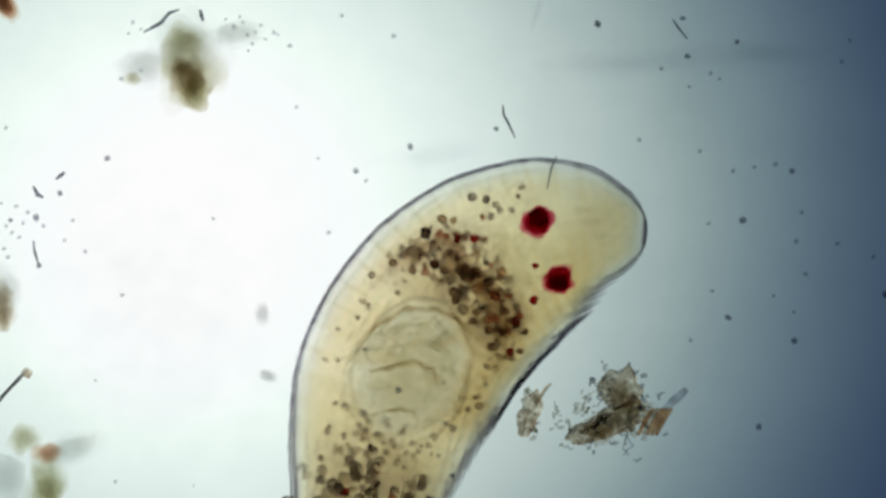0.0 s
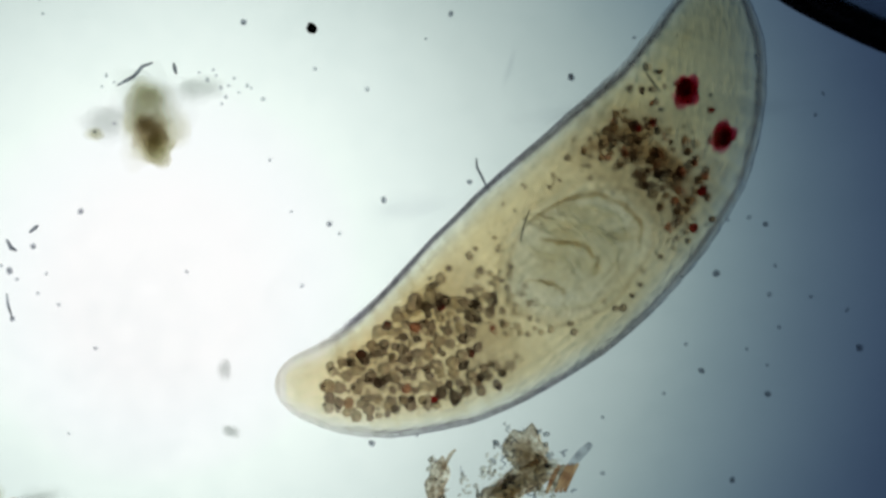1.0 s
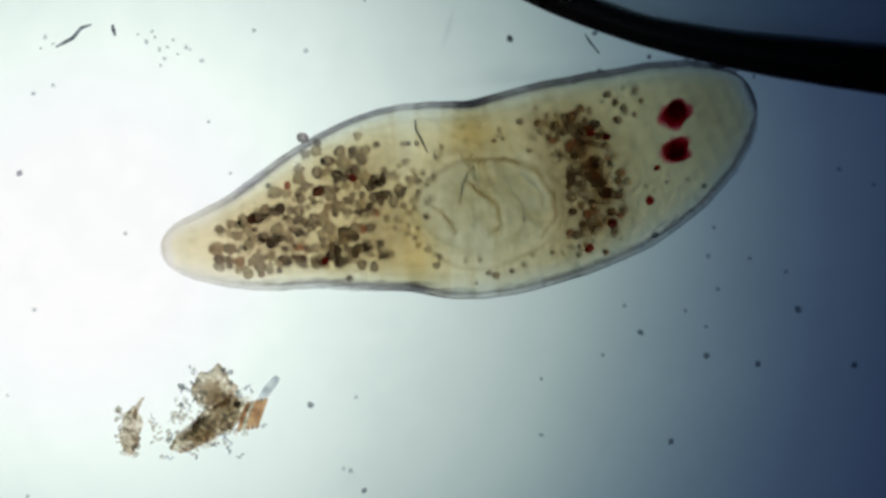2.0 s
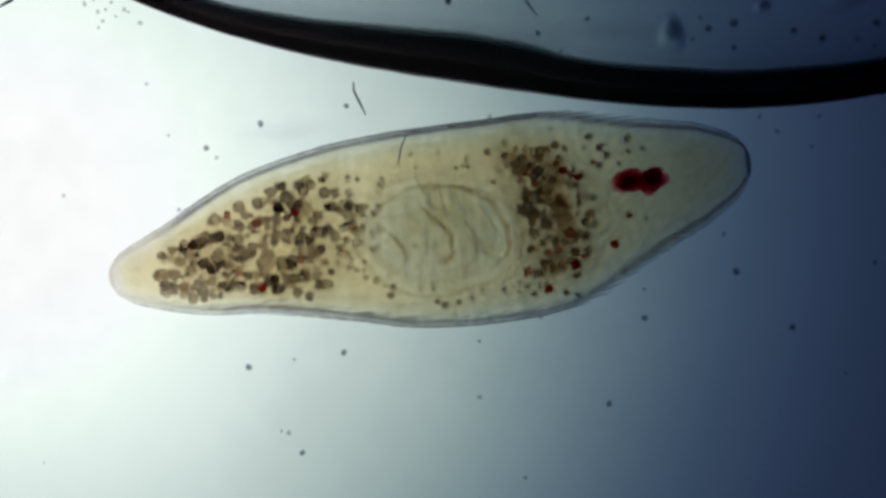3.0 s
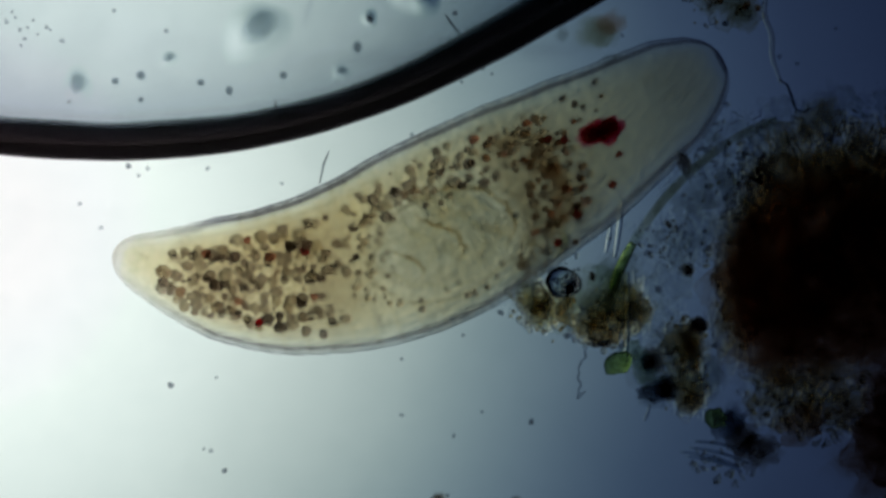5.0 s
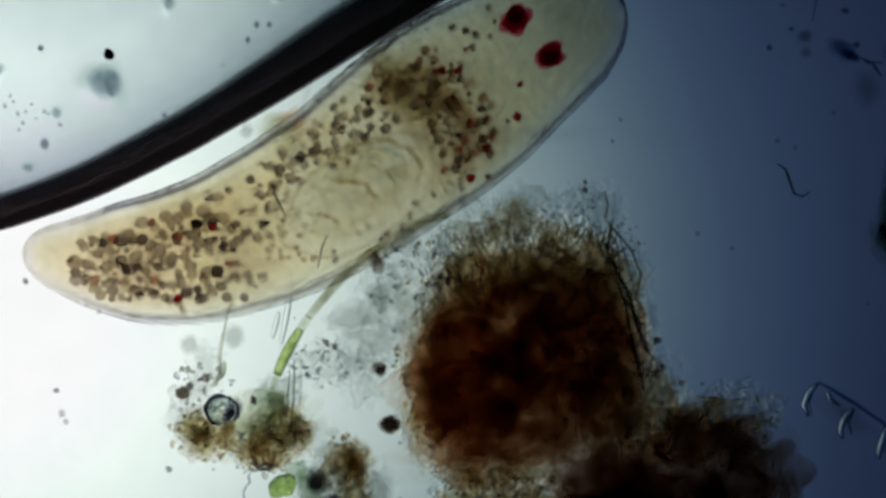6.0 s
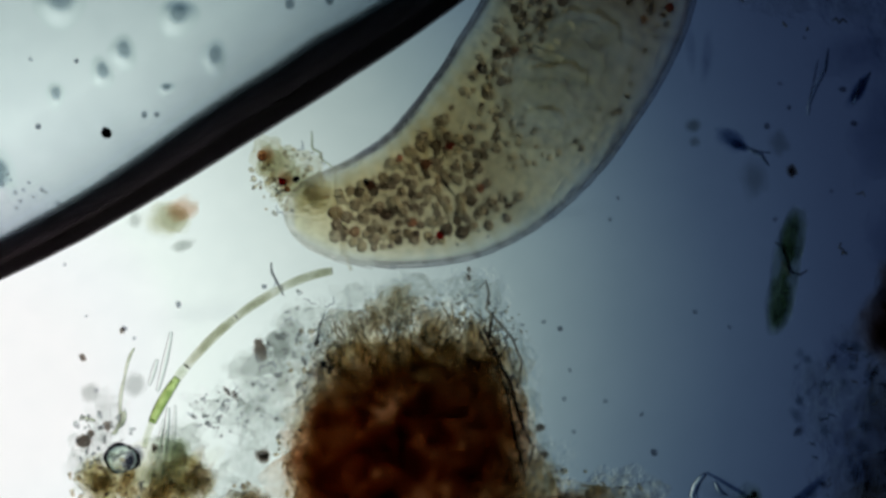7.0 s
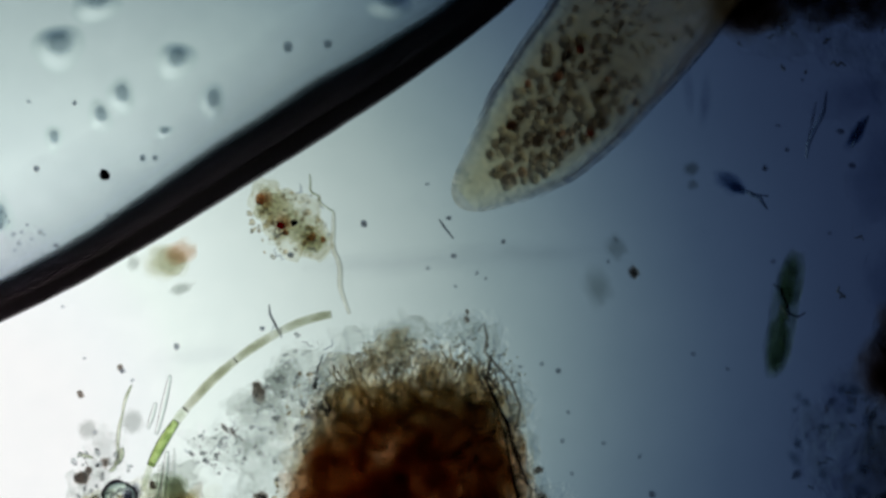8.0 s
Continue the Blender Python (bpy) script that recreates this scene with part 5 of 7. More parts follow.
def green_filament():
    top = thing("algal_filament", "curved clear algal filament with a bright green end cell and needles", "alga", (0, 0, 0))

    def along(u0, u1, n=12):
        out = []
        for i in range(n):
            u = u0 + (u1 - u0) * i / (n - 1)
            out.append((-0.030 + 0.330 * u ** 1.4, -0.095 + 0.310 * (1 - (1 - u) ** 1.47), 0.03))
        return out

    for name, u0, u1, r, material, label in (("tip", 0.0, 0.11, 0.0065, TUBE_SOFT, "clear pointed tip"), ("green_cell", 0.10, 0.29, 0.0095, GREEN, "bright green cell"), ("sheath", 0.285, 0.345, 0.0095, TUBE_SOFT, "clear sheath"),
                                             ("filled_cell", 0.342, 0.60, 0.0090, TUBE_GREY, "greyish green cell"), ("filled_cell", 0.603, 0.80, 0.0088, TUBE_GREY, "greyish green cell"), ("filled_cell", 0.803, 1.0, 0.0085, TUBE_GREY, "greyish green cell")):
        bm = bmesh.new()
        tube(bm, along(u0, u1), r, 12, 0.25 if name == "green_cell" else 0.12, None if name == "green_cell" else bm.loops.layers.uv.new("depth"))
        part(name, bm, material, top, label)
    for a, b, r in (((0.017, 0.108), (-0.007, 0.005), 0.0052), ((-0.008, 0.060), (-0.022, 0.015), 0.0045), ((0.012, -0.025), (-0.005, -0.170), 0.0058), ((0.004, -0.045), (-0.018, -0.145), 0.0040), ((0.024, -0.02), (0.020, -0.10), 0.0030)):
        strand(top, a, b, r, NEEDLE_GLASS, 0.01, 0.0, "needle", "thin glassy needle")
    return top


def rod_debris():
    top = clump_of("rod_debris", "grey brown debris of ribbed rods and grains", "debris", (0, 0, 0), [
        ("lump", GREY_BROWN, [(-0.06, 0.0, 0.055, 0.026, 0.4), (-0.115, -0.025, 0.035, 0.018, 0.2), (-0.055, 0.055, 0.035, 0.035, 0.3), (-0.215, 0.01, 0.018, 0.040, -0.2)]),
    ], [(GRAINS, 110, -0.085, 0.0, 0.085, 0.05, 0.0046), (CLEAR_GRAINS, 36, -0.06, 0.05, 0.050, 0.05, 0.0056), (GRAINS, 40, -0.215, 0.01, 0.02, 0.042, 0.0045)], 12)
    rng = random.Random(6)
    for k in range(5):
        bm = bmesh.new()
        x = -0.012 + 0.008 * k
        tube(bm, bend((x - 0.014, -0.026, 0.03), (x + 0.014, 0.022, 0.03), 0.03, 8), 0.0042, 8, 0.3)
        part("rod", bm, BROWN if k in (0, 2, 3, 4) else GREY_BROWN, top, "brown ribbed rod")
    soft_heap(top, "mass", HAZE_BROWN, [(-0.075, -0.008, 0.060, 0.026, 0.4), (-0.035, 0.015, 0.034, 0.026, 0.5), (-0.055, 0.045, 0.030, 0.030, 0.2)], 9.0, 1.0)
    strand(top, (0.02, 0.02), (0.06, 0.055), 0.008, DUST_PALE, 0.0, 0.0, "stalk", "grey pointed stalk")
    strand(top, (-0.20, 0.03), (-0.178, 0.065), 0.0035, GREY_BROWN, 0.1, 0.0, "stalk", "grey pointed stalk")
    strand(top, (-0.13, -0.02), (-0.075, 0.01), 0.007, DARK_ROD, 0.05, 0.2, "rod", "dark rod")
    squiggles(top, rng, 24, -0.07, 0.0, 0.10, 0.07, DUST_PALE, 0.0018)
    return top


def swimming_spore():
    top = thing("swimming_alga", "oval grey green swimming alga with a pale sheath", "alga", (0, 0, 0))
    haze("sheath", ALGA_WALL, top, [(-0.003, 0, 0.030, 0.048, 0.0)], 3.0, "pale sheath", 2.6)
    haze("body", ALGA_BODY, top, [(0.004, 0, 0.022, 0.036, 0.0), (0.005, 0.002, 0.017, 0.028, 0.0)], 8.0, "grey green body", 3.0)
    haze("eyespot", HAZE_DARK, top, [(0.008, 0.026, 0.006, 0.006, 0.0)], 2.0, "small dark spot", 3.0)
    return top


def pale_cells():
    top = thing("pale_cells", "two faint grey swimming cells", "cell", (0, 0, 0))
    haze("cell", HAZE_GREY, top, [(0, 0, 0.028, 0.040, 0.1)], 3.0)
    haze("cell", HAZE_GREY, top, [(0.045, 0.06, 0.02, 0.028, 0.2)], 6.0)
    haze("cell", HAZE_DARK, top, [(0.068, 0.012, 0.010, 0.014, 0.2)], 6.0)
    return top


def blurred_clump(name, label, at, sets, seed, threads=0, rx=0.08, ry=0.08):
    top = thing(name, label, "detritus", (*at, 0))
    for k, (material, blobs) in enumerate(sets):
        for j, b in enumerate(blobs):
            haze("mass", material, top, [b], seed + 5 * k + j)
    if threads:
        squiggles(top, random.Random(int(seed)), threads, 0, 0, rx, ry, DARK_ROD, 0.0020)
    return top


def green_rod(at, turn):
    top = thing("rod_alga", "long dark green rod-shaped alga", "alga", (*at, 0))
    top.rotation_euler = (0, 0, turn)
    for k, b in enumerate(((0.0, 0.0, 0.027, 0.116, 0.0), (0.003, 0.06, 0.025, 0.058, -0.05), (-0.002, -0.06, 0.025, 0.056, 0.05))):
        haze("wall", ALGA_WALL, top, [b], 3.0 + 4.3 * k, "", 5.0, 0.14)
    for k, b in enumerate(((0.0, 0.055, 0.016, 0.045, 0.0), (-0.003, -0.055, 0.018, 0.050, 0.0), (0.0, 0.0, 0.010, 0.02, 0.0))):
        haze("chloroplast", GREEN_DARK, top, [b], 8.0 + 4.3 * k, "", 3.0, 0.2)
    strand(top, (-0.016, 0.012), (0.004, -0.012), 0.0030, DARK_ROD, 0.1, 0.0, "band", "dark band", 0.05)
    return top


def angular_shell(at):
    """A broken square glassy shell, with a dark blade beside it."""
    top = thing("broken_shell", "clear angular fragments of a glassy shell", "shell fragment", (*at, 0))
    for line, r in ((((-0.050, 0.053), (-0.060, 0.043), (-0.068, 0.032), (-0.074, 0.015), (-0.067, -0.004)), 0.0058), (((0.013, 0.009), (0.004, 0.000), (-0.004, -0.010), (-0.010, -0.029), (-0.007, -0.044)), 0.0056),
                    (((0.070, -0.023), (0.067, -0.039), (0.060, -0.060), (0.055, -0.078)), 0.0066), (((0.128, -0.075), (0.122, -0.10), (0.112, -0.13)), 0.0062), (((-0.034, 0.037), (-0.026, 0.020), (-0.014, 0.016)), 0.0030)):
        bm = bmesh.new()
        tube(bm, [(x, y, 0.03) for x, y in line], r, 8, 0.45)
        part("fragment", bm, SHELL, top, "white curved glassy fragment")
    for line, r in ((((-0.049, 0.055), (-0.030, 0.045), (-0.007, 0.031), (0.015, 0.018), (0.037, 0.0025), (0.060, -0.013), (0.079, -0.027)), 0.0042), (((0.013, 0.006), (0.006, -0.006), (0.003, -0.017), (0.009, -0.036)), 0.0034), (((-0.032, 0.040), (-0.022, 0.022), (-0.010, 0.014)), 0.0026),
                    (((-0.060, 0.036), (-0.066, 0.018), (-0.060, -0.004)), 0.0022), (((0.079, -0.027), (0.076, -0.045), (0.068, -0.070)), 0.0034), (((0.079, -0.027), (0.105, -0.05), (0.135, -0.075)), 0.0036)):
        bm = bmesh.new()
        tube(bm, [(x, y, 0.032) for x, y in line], r, 8, 0.3, bm.loops.layers.uv.new("depth"))
        part("edge", bm, BLADE, top, "dark edge of the shell")
    haze("blade", BLADE, top, [(0.122, 0.008, 0.068, 0.011, 0.72), (0.096, -0.014, 0.036, 0.013, 0.72)], 2.0, "dark blue blade", 2.0, 0.12)
    haze("plate", HAZE_GREY, top, [(0.0, 0.0, 0.075, 0.030, -0.6)], 5.0, "faint clear plate", 1.0)
    return top


def speckled_patch(at):
    top = clump_of("speckled_debris", "pale patch of debris with red and black specks", "debris", (*at, 0), [
        ("veil", stain("pale veil", (0.97, 0.96, 0.93), (0.89, 0.87, 0.81), 26.0), [(0.0, 0.0, 0.05, 0.055, 0.4), (-0.045, 0.04, 0.03, 0.035, 0.0), (0.04, -0.035, 0.03, 0.03, 0.0)]),
    ], [(GRAINS, 60, -0.005, 0.005, 0.065, 0.06, 0.0036), (BROWN_GRAINS, 50, -0.01, 0.0, 0.06, 0.055, 0.0050)], 23)
    soft_heap(top, "mass", HAZE_OLIVE, [(-0.035, 0.03, 0.035, 0.04, 0.3), (0.0, -0.005, 0.045, 0.035, 0.2), (0.035, -0.035, 0.03, 0.028, 0.0)], 15.0, 1.6)
    for x, y, r, material in ((-0.018, 0.0, 0.014, HAZE_RUST), (-0.05, 0.045, 0.012, HAZE_RUST)):
        haze("red_mass", material, top, [(x, y, r * 1.3, r * 1.5, 0.3)], 3.0)
    for x, y, r, material in ((-0.020, -0.004, 0.008, RED_GRANULE), (0.004, 0.0, 0.0065, INK), (-0.002, -0.056, 0.006, DUST), (0.035, -0.025, 0.008, BROWN), (0.055, -0.03, 0.006, BROWN), (-0.055, 0.04, 0.010, BROWN), (-0.01, -0.018, 0.006, BROWN)):
        bm = bmesh.new()
        lump(bm, 0, 0, 0, r, r * 0.85, r * 0.6, x * 30, 0.35, 2.0, x * 70, 2)
        part("speck", bm, material, top, "", pose(x, y, 0.05))
    strand(top, (0.03, 0.085), (0.072, 0.02), 0.0022, TUBE, -0.15, 0.1, "thread")
    strand(top, (0.072, 0.02), (0.10, -0.16), 0.0048, stain("faint tail", (0.95, 0.94, 0.91), (0.88, 0.86, 0.81), 20.0, ior=1.04), -0.05, 0.05, "tail", "faint pale tail")
    squiggles(top, random.Random(3), 10, 0.0, 0.0, 0.07, 0.07, DUST_PALE, 0.0016)
    return top


def bit(at, rx, ry, turn, material, seed, label="small grey grain of debris"):
    bm = bmesh.new()
    uv = bm.loops.layers.uv.new("depth")
    lump(bm, 0, 0, 0, rx, ry, min(rx, ry) * 0.6, turn, 0.35, 2.0, seed, 2, uv, 2.4)
    ob = part("grain", bm, material, None, "", pose(*at, min(rx, ry) * 0.55))
    return tagged(ob, label, "debris", "loose grains on the slide")


def crooked_strand(at, lines, r, label, blobs=()):
    top = thing("crooked_strand", label, "strand", (*at, 0))
    for line in lines:
        bm = bmesh.new()
        tube(bm, [(x, y, 0.02) for x, y in line], r, 8, 0.6)
        part("thread", bm, BLUE_GREY, top)
    for k, b in enumerate(blobs):
        haze("knot", BLADE, top, [b], 3.0 * k, "soft dark knot", 2.0)
    return top


# ---- everything in its place ----
LAMP = microscope_lamp()
slide()
DUST_PANE = dusty_plate()
BUBBLE, DROPS = air_bubble()
WORM, RINGS, EYES, DRIFTING = flatworm()
CLUMP = brown_clump()
CLUSTER = algae_cluster()
FILAMENT = green_filament()
ROD_DEBRIS = rod_debris()
SPORE = swimming_spore()
PALE_CELLS = pale_cells()
blurred_clump("blurred_clump", "blurred olive brown clump of detritus", (-0.449, 0.321), [
    (HAZE_BROWN, [(0.002, -0.020, 0.036, 0.036, 0.3), (-0.012, 0.0, 0.020, 0.018, 0.0)]), (HAZE_OLIVE, [(0.0, -0.01, 0.062, 0.072, 0.2), (0.008, -0.048, 0.040, 0.032, 0), (-0.01, 0.045, 0.036, 0.038, 0.0), (-0.10, -0.02, 0.018, 0.014, 0)]),
    (HAZE_GREY, [(0.0, 0.03, 0.07, 0.07, 0), (-0.08, 0.0, 0.045, 0.035, 0), (0.085, 0.06, 0.05, 0.025, 0)])], 2.0)
blurred_clump("blurred_clump", "blurred green and brown clump of detritus", (-0.699, -0.404), [
    (HAZE_OLIVE, [(0.0, 0.0, 0.035, 0.05, 0.2), (0.0, -0.03, 0.04, 0.04, 0), (-0.04, 0.07, 0.03, 0.03, 0)]), (HAZE_GREY, [(0.04, 0.05, 0.06, 0.03, 0.4), (-0.07, 0.0, 0.05, 0.05, 0)]), (HAZE_RUST, [(0.0, 0.045, 0.03, 0.02, 0)])], 7.0)
blurred_clump("blurred_clump", "blurred grey clump of detritus", (-0.779, -0.104), [(HAZE_BROWN, [(0.0, 0.0, 0.025, 0.045, 0)]), (HAZE_GREY, [(0.0, 0.03, 0.04, 0.05, 0)])], 11.0)
blurred_clump("blurred_clump", "faint grey blurred matter", (-0.319, -0.169), [(HAZE_GREY, [(0.0, 0.055, 0.015, 0.022, 0), (0.01, -0.055, 0.02, 0.012, -0.4)])], 13.0)
blurred_clump("red_fragment", "dark red rounded fragment", (-0.772, 0.433), [(HAZE_RUST, [(0.0, 0.0, 0.02, 0.035, 0.5), (0.0, 0.0, 0.02, 0.03, 0.5)]), (HAZE_DARK, [(-0.01, 0.01, 0.02, 0.03, 0.5)])], 17.0)
blurred_clump("dark_debris", "dark blurred string of debris", (2.547, -0.375), [
    (HAZE_DARK, [(-0.11, 0.03, 0.022, 0.028, 0), (0.0, -0.005, 0.035, 0.03, 0), (0.025, 0.035, 0.014, 0.014, 0), (0.085, -0.02, 0.025, 0.02, 0), (0.02, -0.04, 0.03, 0.02, 0), (0.13, -0.035, 0.03, 0.012, -0.3), (-0.055, -0.005, 0.012, 0.02, 0)]), (HAZE_BROWN, [(0.03, 0.0, 0.07, 0.035, 0)]), (HAZE_GREY, [(-0.13, -0.01, 0.04, 0.03, 0), (0.19, -0.06, 0.05, 0.02, -0.3)])], 19.0, 18, 0.17, 0.05)
blurred_clump("stained_patch", "blurred yellow and rust coloured matter", (2.718, 0.504), [(HAZE_OLIVE, [(-0.005, -0.012, 0.045, 0.035, 0)]), (HAZE_RUST, [(0.018, 0.004, 0.034, 0.022, 0.2)]), (HAZE_GREY, [(-0.065, -0.015, 0.014, 0.016, 0), (0.02, -0.06, 0.025, 0.012, 0.3)])], 23.0)
speckled_patch((2.936, 0.56))
green_rod((3.801, 0.401), -0.16)
angular_shell((3.708, -0.009))
blurred_clump("dark_clump", "dark rust brown clump with a grey fringe", (3.981, 0.304), [(CORE, [(-0.005, -0.02, 0.045, 0.042, 0.3), (0.005, -0.015, 0.036, 0.036, 0), (0.01, 0.09, 0.036, 0.04, 0), (0.04, 0.03, 0.05, 0.07, 0)]), (HAZE_DARK, [(0.0, 0.0, 0.05, 0.07, 0), (0.03, 0.06, 0.05, 0.07, 0), (0.01, -0.02, 0.04, 0.04, 0)]), (HAZE_RUST, [(0.0, 0.0, 0.06, 0.08, 0)]), (HAZE_GEL, [(-0.06, -0.10, 0.07, 0.06, 0), (-0.10, -0.16, 0.06, 0.06, 0), (-0.03, -0.20, 0.07, 0.06, 0), (-0.07, -0.27, 0.07, 0.06, 0), (-0.02, -0.13, 0.05, 0.05, 0), (-0.13, -0.10, 0.04, 0.05, 0), (0.0, -0.29, 0.06, 0.06, 0), (-0.05, -0.03, 0.05, 0.04, 0)])], 29.0, 22, 0.12, 0.26)
CURLS = thing("curled_threads", "tangle of fine bluish curled threads and dark dots in clear gel", "threads", (3.94, 0.08, 0))
_rng = random.Random(77)
squiggles(CURLS, _rng, 26, 0.0, 0.0, 0.11, 0.19, BLUE_GREY, 0.0017)
squiggles(CURLS, _rng, 7, 0.02, 0.0, 0.10, 0.19, DARK_ROD, 0.0015)
for _k in range(56):
    haze("dot", HAZE_BLUE if _k % 5 == 0 else SHADE_AND_DOTS, CURLS, [(_rng.uniform(-0.12, 0.11), _rng.uniform(-0.20, 0.20), _rng.uniform(0.006, 0.018), _rng.uniform(0.006, 0.014), _rng.uniform(0, 3))], _k * 2.1, "", _rng.uniform(0.9, 1.7), 0.45, 2.4)
soft_heap(CURLS, "mass", HAZE_BROWN, [(0.03, -0.03, 0.09, 0.12, 0.0), (0.05, -0.15, 0.08, 0.10, 0.2), (0.04, 0.10, 0.06, 0.08, 0.0), (0.0, -0.10, 0.08, 0.08, 0.4)], 7.0, 0.55)
for _k in range(14):
    haze("gel", GEL_SOFT, CURLS, [(_rng.uniform(-0.08, 0.13), _rng.uniform(-0.24, 0.20), _rng.uniform(0.03, 0.06), _rng.uniform(0.03, 0.06), _rng.uniform(0, 3))], _k * 3.3, "", 2.2)
blurred_clump("dark_debris", "dark blurred shreds of debris", (3.816, 0.92), [(HAZE_DARK, [(-0.09, 0.03, 0.07, 0.04, 0), (-0.10, 0.01, 0.06, 0.05, 0), (-0.04, 0.02, 0.07, 0.05, 0), (0.06, 0.02, 0.07, 0.04, 0), (0.15, 0.02, 0.07, 0.05, 0)]), (HAZE_BLUE, [(0.04, 0.04, 0.09, 0.03, 0)]), (HAZE_RUST, [(-0.07, 0.01, 0.07, 0.045, 0)]), (HAZE_GEL, [(0.0, -0.02, 0.10, 0.06, 0), (0.10, -0.05, 0.06, 0.05, 0), (0.17, -0.09, 0.05, 0.06, 0)])], 31.0, 20, 0.18, 0.10)
for k, (x, y, r) in enumerate(((2.37, 0.183, 0.004), (1.485, 0.226, 0.0055), (1.92, 0.253, 0.005), (2.262, 0.223, 0.006), (2.157, 0.226, 0.004), (1.8, 0.19, 0.0045), (1.185, -0.165, 0.006), (2.326, -0.01, 0.008), (2.333, -0.025, 0.006), (2.316, 0.03, 0.006), (2.026, 0.253, 0.005), (2.461, -0.22, 0.005), (2.124, -0.005, 0.004), (2.511, -0.178, 0.004))):
    bit((x, y), r * 1.2, r, k * 0.7, DUST_SOFT if k % 3 == 0 else DUST_FAINT, k * 2.3)

crooked_strand((3.713, 0.629), (((0.01, -0.008), (0.03, -0.018), (0.045, -0.026), (0.058, -0.045)), ((0.03, -0.018), (0.06, -0.022))), 0.0040, "faint bluish strand with a soft dark knot", ((-0.006, 0.003, 0.032, 0.018, -0.6), (0.006, -0.006, 0.020, 0.010, -0.5)))
crooked_strand((3.858, 0.729), (((0.017, 0.062), (0.012, 0.025), (-0.004, -0.004), (-0.016, -0.034), (-0.018, -0.056)),), 0.0040, "faint bluish curved strand of debris")
crooked_strand((3.931, 0.719), (((0.018, 0.03), (0.004, 0.005), (-0.012, -0.026)), ((0.0, 0.02), (-0.006, -0.01))), 0.0050, "faint dark forked strand of debris", ((0.0, 0.0, 0.012, 0.034, -0.55), (0.002, 0.002, 0.010, 0.028, -0.5)))
blurred_clump("grey_debris", "faint grey blurred bits of debris", (3.639, 0.644), [(HAZE_GREY, [(0.0, 0.012, 0.018, 0.016, 0), (0.002, -0.016, 0.012, 0.012, 0), (0.0, 0.012, 0.014, 0.012, 0)])], 41.0)
NEEDLES = thing("needle_bundle", "bundle of faint glassy needles", "needles", (-0.762, -0.239, 0))
for k in range(4):
    strand(NEEDLES, (-0.035 + 0.006 * k, -0.045 + 0.005 * k), (0.022 + 0.004 * k, 0.012 + 0.006 * k), 0.0026, NEEDLE, 0.02, 0.0, "needle")
bit((-0.736, -0.219), 0.010, 0.009, 0.4, GREY_BROWN, 4.4, "rounded grey brown grain beside the needles")

blurred_clump("clear_gel", "faint bluish clear gel with soft folds", (3.903, 0.709), [(GEL_SOFT, [(0.02, 0.07, 0.09, 0.05, 0.3), (0.07, 0.0, 0.05, 0.07, 0), (0.06, -0.09, 0.06, 0.08, 0), (-0.27, 0.09, 0.012, 0.05, 0.1), (-0.24, 0.07, 0.012, 0.05, -0.1), (0.08, -0.25, 0.05, 0.07, 0)])], 51.0)


